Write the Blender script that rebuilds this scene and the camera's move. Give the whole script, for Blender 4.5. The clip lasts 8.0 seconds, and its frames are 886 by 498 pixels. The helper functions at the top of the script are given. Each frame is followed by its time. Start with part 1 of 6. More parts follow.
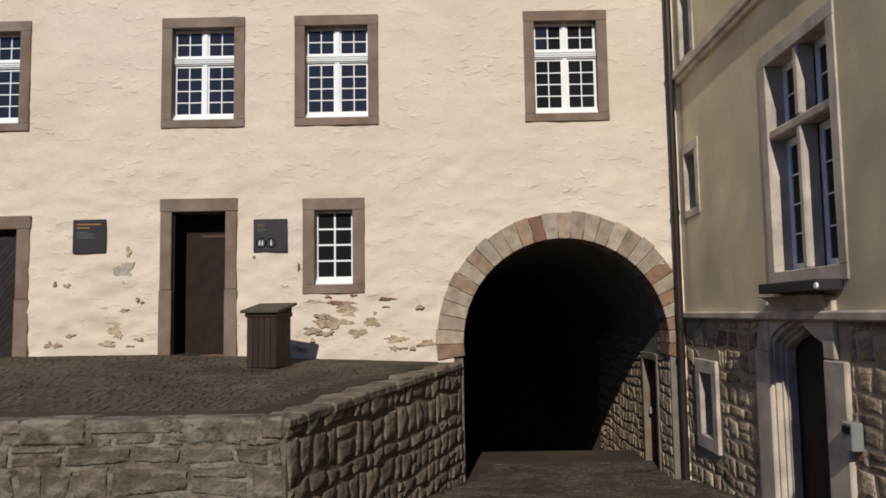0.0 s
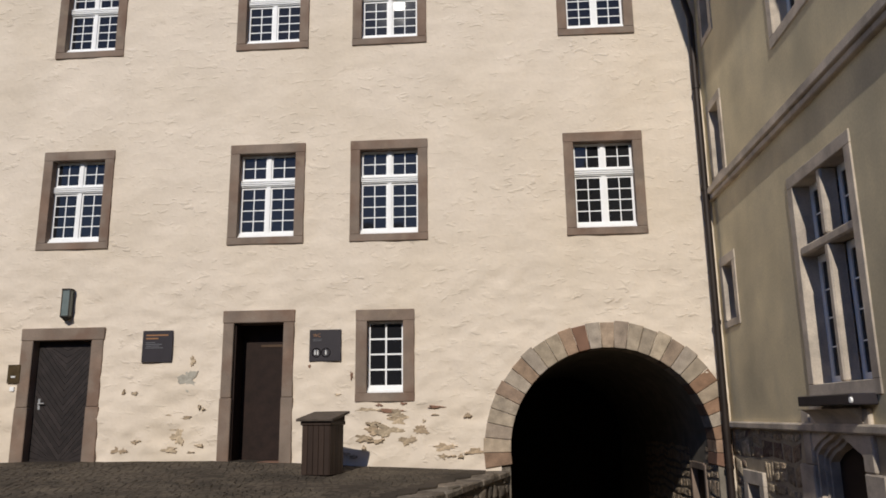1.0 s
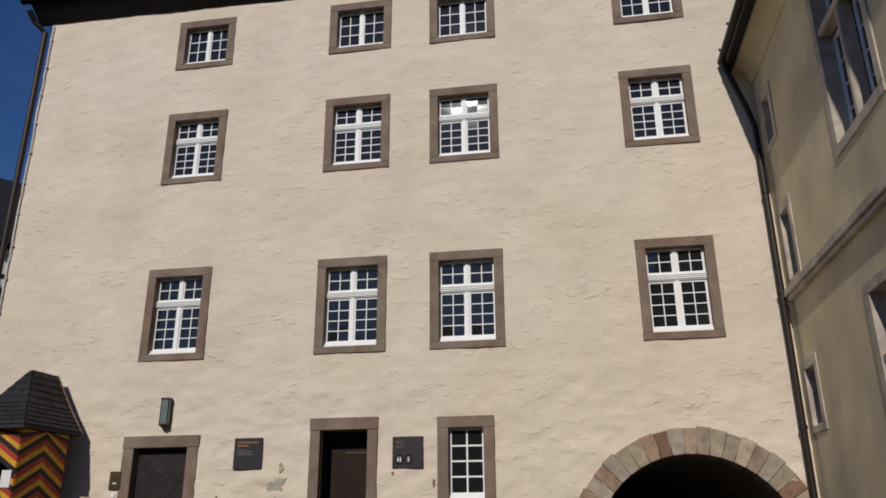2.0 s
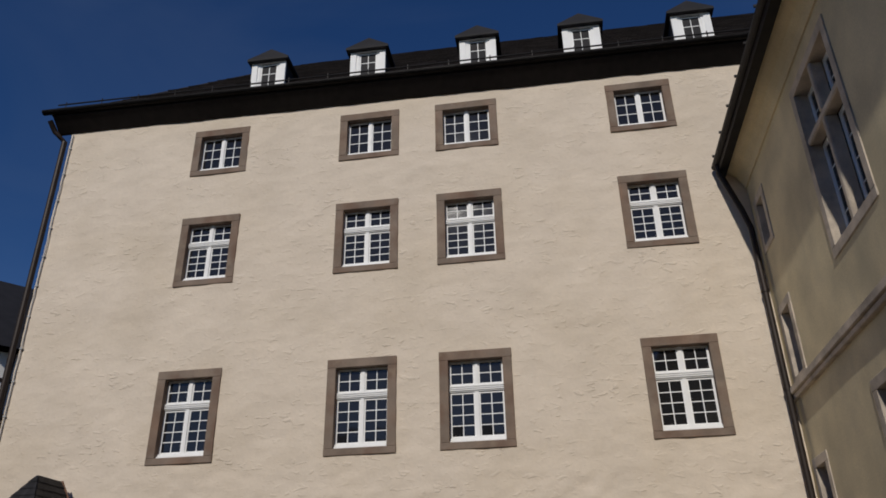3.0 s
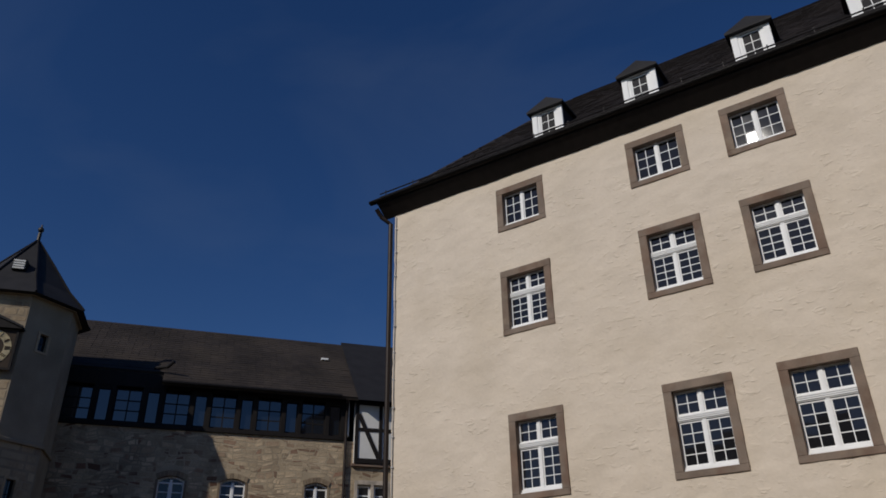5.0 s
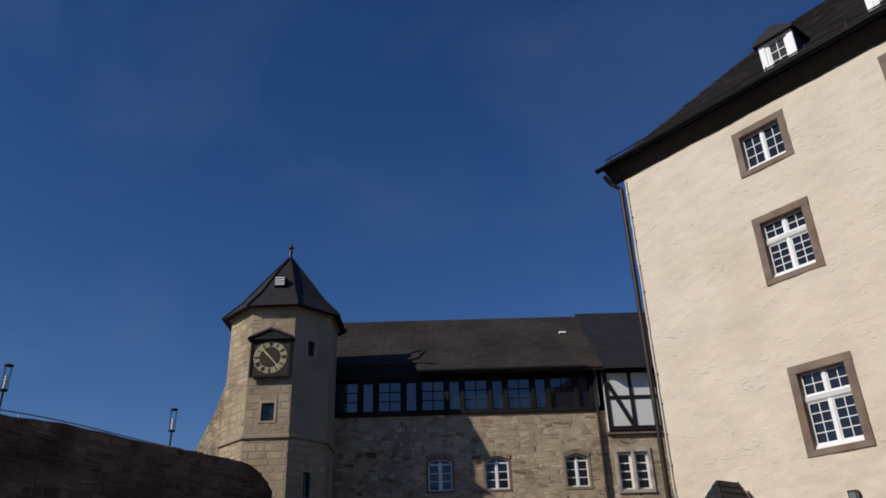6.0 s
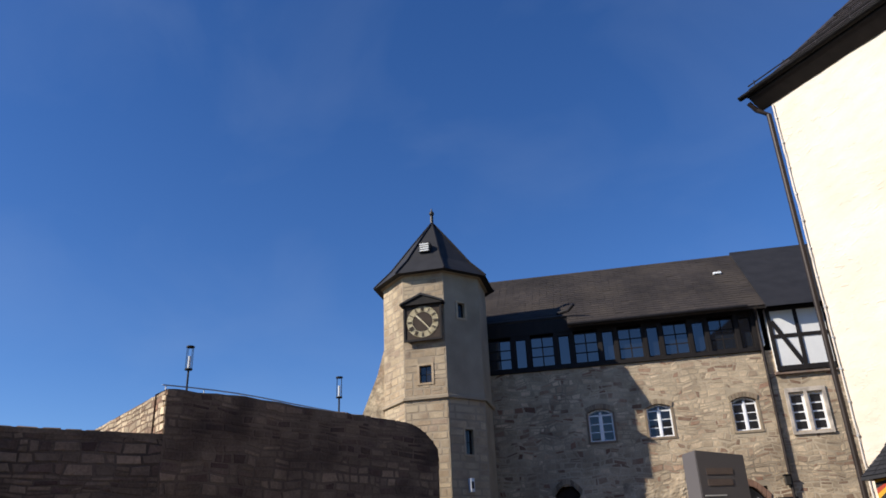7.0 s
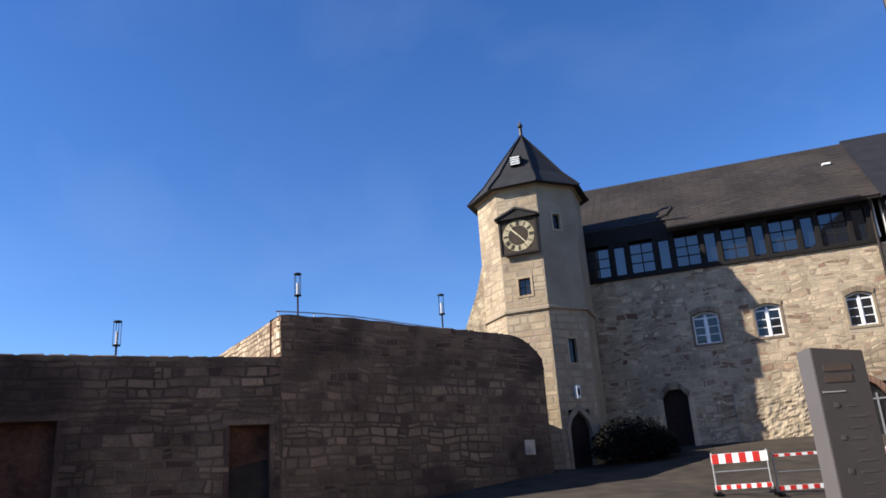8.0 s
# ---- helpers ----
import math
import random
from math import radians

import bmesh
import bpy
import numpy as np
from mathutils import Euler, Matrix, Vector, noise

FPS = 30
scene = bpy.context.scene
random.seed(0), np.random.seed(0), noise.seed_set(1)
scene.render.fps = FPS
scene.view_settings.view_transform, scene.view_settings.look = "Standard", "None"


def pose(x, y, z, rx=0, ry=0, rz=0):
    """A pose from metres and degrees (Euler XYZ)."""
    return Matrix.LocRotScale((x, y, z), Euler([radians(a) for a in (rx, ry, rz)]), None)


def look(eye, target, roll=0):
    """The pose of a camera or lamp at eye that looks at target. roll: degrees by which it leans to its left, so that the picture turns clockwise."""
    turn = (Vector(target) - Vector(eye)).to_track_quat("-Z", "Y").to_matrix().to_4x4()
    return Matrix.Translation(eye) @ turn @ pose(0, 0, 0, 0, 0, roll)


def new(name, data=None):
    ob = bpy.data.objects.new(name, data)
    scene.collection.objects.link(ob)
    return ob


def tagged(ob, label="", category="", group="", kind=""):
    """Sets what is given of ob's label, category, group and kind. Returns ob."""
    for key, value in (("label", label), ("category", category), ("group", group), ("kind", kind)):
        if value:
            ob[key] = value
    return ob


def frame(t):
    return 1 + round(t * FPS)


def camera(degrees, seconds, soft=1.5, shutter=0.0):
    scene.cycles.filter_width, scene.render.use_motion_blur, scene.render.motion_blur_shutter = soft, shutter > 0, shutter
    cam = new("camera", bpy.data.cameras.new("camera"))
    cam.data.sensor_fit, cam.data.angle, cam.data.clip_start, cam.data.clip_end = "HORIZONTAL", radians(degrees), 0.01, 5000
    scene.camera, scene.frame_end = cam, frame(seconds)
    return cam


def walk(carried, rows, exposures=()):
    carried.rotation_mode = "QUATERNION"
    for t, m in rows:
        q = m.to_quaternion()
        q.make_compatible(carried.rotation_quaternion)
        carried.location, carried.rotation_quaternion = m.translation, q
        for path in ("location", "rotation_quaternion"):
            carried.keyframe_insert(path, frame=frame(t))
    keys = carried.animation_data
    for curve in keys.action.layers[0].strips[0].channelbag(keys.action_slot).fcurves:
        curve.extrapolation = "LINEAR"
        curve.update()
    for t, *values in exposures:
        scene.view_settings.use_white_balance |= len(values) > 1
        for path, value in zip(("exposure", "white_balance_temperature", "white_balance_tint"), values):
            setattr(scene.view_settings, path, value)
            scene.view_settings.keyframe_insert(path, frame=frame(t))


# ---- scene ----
C_SUN = (0.135, 1.0, -0.62)
cam = camera(60.1, 8.0, soft=1.7)
PATH = [
    (0, (0.03, 0.013, 1.721), (0.01, 2.006, 1.891), -0.9),
    (0.5, (0.09, -0.287, 1.751), (0.044, 1.696, 2.006), -0.6),
    (1, (0.072, -0.575, 1.821), (-0.068, 1.374, 2.249), -0.7),
    (1.5, (0.026, -0.855, 1.862), (-0.166, 1.058, 2.411), -1.0),
    (2, (0.023, -1.116, 1.9), (-0.289, 0.743, 2.569), -0.4),
    (2.2, (0.029, -1.187, 1.899), (-0.335, 0.643, 2.616), 0.1),
    (3.3, (-0.343, -1.609, 1.761), (-0.567, 0.126, 2.73), -1.6),
    (3.5, (-0.327, -1.713, 1.748), (-0.538, 0.002, 2.755), -1.6),
    (4, (-0.174, -1.924, 1.762), (-0.484, -0.252, 2.815), -1.0),
    (4.5, (0.028, -2.051, 1.858), (-0.709, -0.468, 2.833), -0.4),
    (4.7, (0.025, -2.136, 1.877), (-0.828, -0.604, 2.838), -0.4),
    (5.8, (-0.547, -2.906, 1.969), (-1.839, -1.673, 2.869), -2.3),
    (6, (-0.567, -2.954, 1.959), (-1.957, -1.828, 2.852), -1.9),
    (6.5, (-0.659, -2.898, 1.953), (-2.195, -1.953, 2.819), -2.5),
    (7, (-0.581, -2.924, 1.916), (-2.207, -2.086, 2.725), -2.6),
    (7.5, (-0.542, -2.973, 1.902), (-2.243, -2.221, 2.637), -3.1),
    (8, (-0.552, -3.018, 1.908), (-2.345, -2.381, 2.524), -3.9),
]
EXPOSURE = [(0.0, 0.1), (1.0, 0.05), (2.0, -0.25), (2.2, -0.3), (3.5, -0.5), (4.7, -0.5), (5.8, -0.15), (6.15, 0.2), (6.5, 0.62), (7.0, 0.98), (8.0, 1.42)]
walk(cam, [(t, look(eye, target, roll)) for t, eye, target, roll in PATH], EXPOSURE)
# ---- world, sun ----
world = bpy.data.worlds.new("sky")
scene.world = world
world.use_nodes = True
wn = world.node_tree.nodes
sky = wn.new("ShaderNodeTexSky")
sky.sky_type, sky.sun_disc = "NISHITA", False
sky.sun_elevation = math.atan2(0.62, math.hypot(0.135, 1.0))
sky.sun_rotation = math.atan2(-0.135, -1.0)
sky.altitude, sky.air_density, sky.dust_density, sky.ozone_density = 1200, 1.0, 0.3, 3.0
hue = wn.new("ShaderNodeHueSaturation")
hue.inputs["Saturation"].default_value = 1.25
hue.inputs["Hue"].default_value = 0.512
world.node_tree.links.new(sky.outputs[0], hue.inputs["Color"])
# thin high cloud
wl = world.node_tree.links
wtc, wmap, wnoise, wrange, wmix = (wn.new("ShaderNodeTexCoord"), wn.new("ShaderNodeMapping"), wn.new("ShaderNodeTexNoise"), wn.new("ShaderNodeMapRange"), wn.new("ShaderNodeMix"))
wmap.inputs["Scale"].default_value, wmap.inputs["Rotation"].default_value = (1.2, 3.5, 5.0), (0.3, 0.2, 0.6)
wnoise.inputs["Scale"].default_value, wnoise.inputs["Detail"].default_value, wnoise.inputs["Distortion"].default_value = 1.1, 7, 0.6
wrange.inputs["From Min"].default_value, wrange.inputs["From Max"].default_value, wrange.inputs["To Max"].default_value = 0.48, 0.85, 0.09
wmix.data_type = "RGBA"
wmix.inputs["B"].default_value = (3.2, 3.9, 5.0, 1)
wl.new(wtc.outputs["Generated"], wmap.inputs["Vector"])
wl.new(wmap.outputs[0], wnoise.inputs["Vector"])
wl.new(wnoise.outputs["Fac"], wrange.inputs["Value"])
wl.new(wrange.outputs[0], wmix.inputs["Factor"])
wl.new(hue.outputs[0], wmix.inputs["A"])
wl.new(wmix.outputs["Result"], wn["Background"].inputs["Color"])
wn["Background"].inputs["Strength"].default_value = 0.074
sun = new("sun", bpy.data.lights.new("sun", "SUN"))
sun.data.energy, sun.data.angle, sun.data.color = 3.1, radians(0.53), (1.0, 0.94, 0.85)
sun.matrix_world = look((0, 0, 40), Vector((0, 0, 40)) + Vector(C_SUN))


# ---- materials ----
def material(name, base, vary=0.18, scale=3.0, rough=0.85, bump=0.3, fine=40.0, depth=0.02, hue_mix=None, piece=0.0,
             island=False, metal=0.0, streak=False, specular=0.3, mix_scale=None, ior=1.45, third=None):
    """A surface with two scales of colour change, fine relief and, where asked, a change from piece to piece."""
    m = bpy.data.materials.new(name)
    m.use_nodes = True
    n, l = m.node_tree.nodes, m.node_tree.links
    b = n["Principled BSDF"]
    tc = n.new("ShaderNodeTexCoord")
    mp = n.new("ShaderNodeMapping")
    l.new(tc.outputs["Object"], mp.inputs["Vector"])
    if streak:
        mp.inputs["Scale"].default_value = (1.0, 1.0, 0.18)
    big, small = n.new("ShaderNodeTexNoise"), n.new("ShaderNodeTexNoise")
    big.inputs["Scale"].default_value, big.inputs["Detail"].default_value = scale, 5
    small.inputs["Scale"].default_value, small.inputs["Detail"].default_value = fine, 4
    l.new(mp.outputs[0], big.inputs["Vector"])
    l.new(tc.outputs["Object"], small.inputs["Vector"])
    ramp = n.new("ShaderNodeMapRange")
    ramp.inputs["From Min"].default_value, ramp.inputs["From Max"].default_value = 0.3, 0.7
    ramp.inputs["To Min"].default_value, ramp.inputs["To Max"].default_value = 1 - vary, 1 + vary
    l.new(big.outputs["Fac"], ramp.inputs["Value"])
    ramp2 = n.new("ShaderNodeMapRange")
    ramp2.inputs["From Min"].default_value, ramp2.inputs["From Max"].default_value = 0.25, 0.75
    ramp2.inputs["To Min"].default_value, ramp2.inputs["To Max"].default_value = 1 - vary * 0.6, 1 + vary * 0.6
    l.new(small.outputs["Fac"], ramp2.inputs["Value"])
    mul = n.new("ShaderNodeMath")
    mul.operation = "MULTIPLY"
    l.new(ramp.outputs[0], mul.inputs[0])
    l.new(ramp2.outputs[0], mul.inputs[1])
    value = mul.outputs[0]
    if piece:
        if island:
            rnd = n.new("ShaderNodeNewGeometry").outputs["Random Per Island"]
        else:
            rnd = n.new("ShaderNodeObjectInfo").outputs["Random"]
        pr = n.new("ShaderNodeMapRange")
        pr.inputs["To Min"].default_value, pr.inputs["To Max"].default_value = 1 - piece, 1 + piece
        l.new(rnd, pr.inputs["Value"])
        m2 = n.new("ShaderNodeMath")
        m2.operation = "MULTIPLY"
        l.new(value, m2.inputs[0])
        l.new(pr.outputs[0], m2.inputs[1])
        value = m2.outputs[0]
    colour = n.new("ShaderNodeRGB")
    colour.outputs[0].default_value = (*base, 1)
    col = colour.outputs[0]
    if hue_mix:
        mix = n.new("ShaderNodeMix")
        mix.data_type = "RGBA"
        mix.inputs["A"].default_value, mix.inputs["B"].default_value = (*base, 1), (*hue_mix, 1)
        if piece:
            wn2 = n.new("ShaderNodeTexWhiteNoise")
            wn2.noise_dimensions = "1D"
            l.new(rnd, wn2.inputs["W"])
            l.new(wn2.outputs["Value"], mix.inputs["Factor"])
        else:
            mid = n.new("ShaderNodeTexNoise")
            mid.inputs["Scale"].default_value, mid.inputs["Detail"].default_value = mix_scale or scale * 0.6, 6
            l.new(mp.outputs[0], mid.inputs["Vector"])
            mr = n.new("ShaderNodeMapRange")
            mr.inputs["From Min"].default_value, mr.inputs["From Max"].default_value = 0.45, 0.68
            l.new(mid.outputs["Fac"], mr.inputs["Value"])
            l.new(mr.outputs[0], mix.inputs["Factor"])
        col = mix.outputs["Result"]
    if third:
        w3, m3, add3, mix3 = n.new("ShaderNodeTexWhiteNoise"), n.new("ShaderNodeMapRange"), n.new("ShaderNodeMath"), n.new("ShaderNodeMix")
        w3.noise_dimensions = "1D"
        add3.inputs[1].default_value = 0.37
        m3.inputs["From Min"].default_value, m3.inputs["From Max"].default_value = 0.62, 0.95
        mix3.data_type = "RGBA"
        mix3.inputs["B"].default_value = (*third, 1)
        l.new(rnd, add3.inputs[0])
        l.new(add3.outputs[0], w3.inputs["W"])
        l.new(w3.outputs["Value"], m3.inputs["Value"])
        l.new(m3.outputs[0], mix3.inputs["Factor"])
        l.new(col, mix3.inputs["A"])
        col = mix3.outputs["Result"]
    vm = n.new("ShaderNodeVectorMath")
    vm.operation = "SCALE"
    l.new(col, vm.inputs[0])
    l.new(value, vm.inputs["Scale"])
    l.new(vm.outputs[0], b.inputs["Base Color"])
    b.inputs["Roughness"].default_value, b.inputs["Metallic"].default_value = rough, metal
    b.inputs["Specular IOR Level"].default_value = specular
    b.inputs["IOR"].default_value = ior
    if bump:
        add = n.new("ShaderNodeMath")
        add.operation = "MULTIPLY_ADD"
        l.new(small.outputs["Fac"], add.inputs[0])
        add.inputs[1].default_value = 0.35
        l.new(big.outputs["Fac"], add.inputs[2])
        bp = n.new("ShaderNodeBump")
        bp.inputs["Strength"].default_value, bp.inputs["Distance"].default_value = bump, depth
        l.new(add.outputs[0], bp.inputs["Height"])
        l.new(bp.outputs[0], b.inputs["Normal"])
    return m


PLASTER = material("cream plaster", (0.73, 0.63, 0.515), 0.05, 1.1, 0.95, 0.6, 14, 0.03, hue_mix=(0.68, 0.58, 0.46), mix_scale=0.5)
next(q for q in PLASTER.node_tree.nodes if q.type == "BUMP").inputs["Strength"].default_value = 0.5
lumps = PLASTER.node_tree
ln, ll = lumps.nodes, lumps.links
lmap, lnoise, lrange, lbump = ln.new("ShaderNodeMapping"), ln.new("ShaderNodeTexNoise"), ln.new("ShaderNodeMapRange"), ln.new("ShaderNodeBump")
lmap.inputs["Scale"].default_value = (0.8, 1.0, 1.7)
lnoise.inputs["Scale"].default_value, lnoise.inputs["Detail"].default_value, lnoise.inputs["Distortion"].default_value = 6.2, 3.5, 0.4
lrange.interpolation_type = "SMOOTHSTEP"
lrange.inputs["From Min"].default_value, lrange.inputs["From Max"].default_value = 0.54, 0.69
lbump.inputs["Strength"].default_value, lbump.inputs["Distance"].default_value = 0.6, 0.022
ll.new(next(q for q in ln if q.type == "TEX_COORD").outputs["Object"], lmap.inputs["Vector"])
ll.new(lmap.outputs[0], lnoise.inputs["Vector"])
ll.new(lnoise.outputs["Fac"], lrange.inputs["Value"])
lmask, lmr, lmul = ln.new("ShaderNodeTexNoise"), ln.new("ShaderNodeMapRange"), ln.new("ShaderNodeMath")
lmask.inputs["Scale"].default_value, lmask.inputs["Detail"].default_value = 0.9, 3.0
lmr.inputs["From Min"].default_value, lmr.inputs["From Max"].default_value, lmr.inputs["To Min"].default_value = 0.45, 0.66, 0.2
lmul.operation = "MULTIPLY"
ll.new(lmap.outputs[0], lmask.inputs["Vector"])
ll.new(lmask.outputs["Fac"], lmr.inputs["Value"])
ll.new(lrange.outputs[0], lmul.inputs[0])
ll.new(lmr.outputs[0], lmul.inputs[1])
ll.new(lmul.outputs[0], lbump.inputs["Height"])
ll.new(next(q for q in ln if q.type == "BUMP" and q is not lbump).outputs[0], lbump.inputs["Normal"])
ll.new(lbump.outputs[0], ln["Principled BSDF"].inputs["Normal"])
# small pits and hairline stains in the plaster
pnoise, prange, pmix = ln.new("ShaderNodeTexNoise"), ln.new("ShaderNodeMapRange"), ln.new("ShaderNodeMix")
pnoise.inputs["Scale"].default_value, pnoise.inputs["Detail"].default_value, pnoise.inputs["Distortion"].default_value = 3.4, 6, 1.4
prange.inputs["From Min"].default_value, prange.inputs["From Max"].default_value, prange.inputs["To Max"].default_value = 0.68, 0.76, 0.3
pmix.data_type = "RGBA"
pmix.inputs["B"].default_value = (0.42, 0.33, 0.23, 1)
plink = ln["Principled BSDF"].inputs["Base Color"].links[0]
pfrom = plink.from_socket
ll.new(lmap.outputs[0], pnoise.inputs["Vector"])
ll.new(pnoise.outputs["Fac"], prange.inputs["Value"])
ll.new(prange.outputs[0], pmix.inputs["Factor"])
ll.new(pfrom, pmix.inputs["A"])
ll.new(pmix.outputs["Result"], ln["Principled BSDF"].inputs["Base Color"])
YELLOW = material("ochre plaster", (0.69, 0.59, 0.39), 0.13, 1.1, 0.95, 0.35, 30, 0.012, hue_mix=(0.55, 0.475, 0.325), mix_scale=0.8)
FRAME_STONE = material("brown sandstone", (0.225, 0.175, 0.138), 0.2, 2.2, 0.9, 0.4, 60, 0.01, hue_mix=(0.22, 0.148, 0.108))
GREY_STONE = material("grey sandstone", (0.57, 0.49, 0.40), 0.18, 3, 0.9, 0.45, 50, 0.012, hue_mix=(0.36, 0.31, 0.26))
ARCH_STONE = material("arch sandstone", (0.40, 0.325, 0.235), 0.25, 7, 0.9, 0.6, 60, 0.012, piece=0.15, hue_mix=(0.32, 0.27, 0.22), third=(0.27, 0.165, 0.105))
RED_STONE = material("red sandstone", (0.22, 0.125, 0.085), 0.12, 5, 0.9, 0.4, 60, 0.01, piece=0.12)
RUBBLE = material("grey rubble stone", (0.185, 0.15, 0.115), 0.4, 6, 0.95, 1.0, 34, 0.05, piece=0.22, hue_mix=(0.145, 0.125, 0.10))
BASE_STONE = material("weathered rubble stone", (0.49, 0.39, 0.27), 0.4, 9, 0.95, 1.0, 36, 0.04, piece=0.28, hue_mix=(0.28, 0.225, 0.16), third=(0.22, 0.15, 0.11))
BASE_MORTAR = material("pale lime mortar", (0.36, 0.30, 0.22), 0.2, 4, 0.95, 0.6, 50, 0.012)
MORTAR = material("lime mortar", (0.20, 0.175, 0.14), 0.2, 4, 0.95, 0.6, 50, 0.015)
PALAS_STONE = material("tan rubble stone", (0.57, 0.44, 0.29), 0.36, 0.9, 0.95, 0.8, 14, 0.04, piece=0.24, island=True, hue_mix=(0.42, 0.325, 0.22), third=(0.235, 0.13, 0.085))
PALAS_SINGLE = material("tan rubble block", (0.57, 0.44, 0.29), 0.36, 0.9, 0.95, 0.8, 14, 0.04, piece=0.24, hue_mix=(0.42, 0.325, 0.22), third=(0.235, 0.13, 0.085))
PALAS_MORTAR = material("tan mortar", (0.47, 0.38, 0.265), 0.2, 0.8, 0.95, 0.5, 20, 0.02, hue_mix=(0.25, 0.20, 0.14))
# curtain wall colours set low: part of its shade is in the stone and mortar
SHADED_WALL_STONE = material("brown wall stone darkened for shade", (0.25, 0.17, 0.11), 0.4, 0.7, 0.95, 0.9, 14, 0.04, piece=0.22, island=True, hue_mix=(0.185, 0.125, 0.083), third=(0.115, 0.070, 0.052))
SHADED_WALL_MORTAR = material("brown mortar darkened for shade", (0.165, 0.113, 0.077), 0.45, 0.4, 0.95, 0.6, 20, 0.02, hue_mix=(0.13, 0.095, 0.066))
TOWER_STONE = material("ochre ashlar", (0.43, 0.335, 0.22), 0.26, 1.1, 0.95, 0.5, 14, 0.025, piece=0.14, island=True, hue_mix=(0.36, 0.265, 0.17), third=(0.29, 0.215, 0.15))
TOWER_PLASTER = material("tower plaster", (0.36, 0.29, 0.205), 0.1, 1.2, 0.95, 0.3, 20, 0.015, hue_mix=(0.29, 0.23, 0.16))
SLATE = material("slate", (0.020, 0.019, 0.021), 0.25, 2, 0.75, 0.4, 30, 0.01, piece=0.25, island=True, specular=0.4)
WING_SLATE = material("brown-grey slate", (0.036, 0.029, 0.028), 0.3, 1.2, 0.8, 0.4, 20, 0.012, piece=0.25, island=True, hue_mix=(0.028, 0.023, 0.023), specular=0.3)
TILE_ROOF = material("weathered roof", (0.044, 0.035, 0.029), 0.30, 0.45, 0.8, 0.3, 12, 0.015, hue_mix=(0.036, 0.029, 0.026), piece=0.10, island=True)
DARK_METAL = material("dark metal", (0.018, 0.016, 0.016), 0.2, 5, 0.5, 0.1, 50, 0.003, metal=0.3)
PIPE = material("brown downpipe", (0.032, 0.023, 0.019), 0.2, 3, 0.5, 0.1, 50, 0.003, metal=0.2)
WHITE = material("white paint", (0.90, 0.90, 0.89), 0.03, 5, 0.5, 0.05, 60, 0.002)
WHITE_WALL = material("white infill", (0.74, 0.73, 0.70), 0.05, 2, 0.9, 0.2, 30, 0.01)
TIMBER = material("black timber", (0.014, 0.011, 0.010), 0.25, 6, 0.7, 0.3, 40, 0.01, streak=True)
WOOD = material("brown wood", (0.040, 0.025, 0.018), 0.25, 8, 0.6, 0.3, 60, 0.006, piece=0.2, streak=True)
DOOR_WOOD = material("dark door planks", (0.026, 0.020, 0.019), 0.25, 8, 0.6, 0.3, 60, 0.006, piece=0.25)
DARK_WOOD = material("dark door wood", (0.022, 0.012, 0.009), 0.25, 8, 0.75, 0.3, 60, 0.006)
GLASS = material("window glass", (0.016, 0.016, 0.018), 0.0, 1, 0.03, 0.02, 2.0, 0.01, specular=0.5, ior=1.6)
GALLERY_GLASS = material("coated gallery glass", (0.010, 0.014, 0.022), 0.0, 1, 0.04, 0.02, 2.0, 0.01, specular=0.5, ior=2.05)
PANEL = material("charcoal sign plate", (0.034, 0.029, 0.033), 0.1, 5, 0.45, 0.05, 60, 0.002)
ORANGE = material("orange lettering", (0.30, 0.15, 0.07), 0.05, 9, 0.6, 0, 50)
PALE = material("pale lettering", (0.68, 0.68, 0.66), 0.05, 9, 0.6, 0, 50)
GREY_TEXT = material("grey lettering", (0.16, 0.16, 0.17), 0.05, 9, 0.6, 0, 50)
STELE = material("grey coated metal", (0.118, 0.107, 0.106), 0.06, 2, 0.5, 0.03, 60, 0.002)
FLAG_RED = material("red paint", (0.36, 0.045, 0.025), 0.15, 6, 0.6, 0.1, 40, 0.003)
FLAG_GOLD = material("golden paint", (0.62, 0.33, 0.03), 0.12, 6, 0.6, 0.1, 40, 0.003)
FLAG_BLACK = material("black paint", (0.020, 0.018, 0.018), 0.15, 6, 0.6, 0.1, 40, 0.003)
SIGNAL_RED = material("signal red sheet", (0.55, 0.03, 0.025), 0.05, 6, 0.5, 0, 40)
STEEL = material("galvanised steel", (0.42, 0.42, 0.42), 0.1, 8, 0.45, 0.1, 60, 0.002, metal=0.6)
BRONZE = material("browned bronze", (0.045, 0.040, 0.034), 0.3, 9, 0.5, 0.2, 60, 0.003, metal=0.5)
GOLD = material("gilded metal", (0.72, 0.63, 0.42), 0.1, 9, 0.6, 0, 60)
DIAL = material("brown clock dial", (0.045, 0.030, 0.020), 0.2, 4, 0.7, 0.1, 50, 0.003)
GROUND = material("worn paving", (0.060, 0.047, 0.035), 0.3, 1.5, 0.95, 0.6, 30, 0.02, hue_mix=(0.038, 0.030, 0.022))
SETT = material("basalt setts", (0.088, 0.070, 0.051), 0.35, 1.3, 0.9, 0.5, 30, 0.012, piece=0.16, island=True, hue_mix=(0.066, 0.054, 0.041))
LEAF = material("dark foliage", (0.010, 0.010, 0.007), 0.3, 5, 0.7, 0, 30, piece=0.4, island=True)
CEMENT = material("bare stone patch", (0.46, 0.37, 0.26), 0.4, 9, 0.95, 0.9, 40, 0.02, piece=0.3, hue_mix=(0.36, 0.27, 0.18))
SCREED = material("grey cement repair", (0.40, 0.37, 0.31), 0.25, 9, 0.95, 0.6, 40, 0.015)
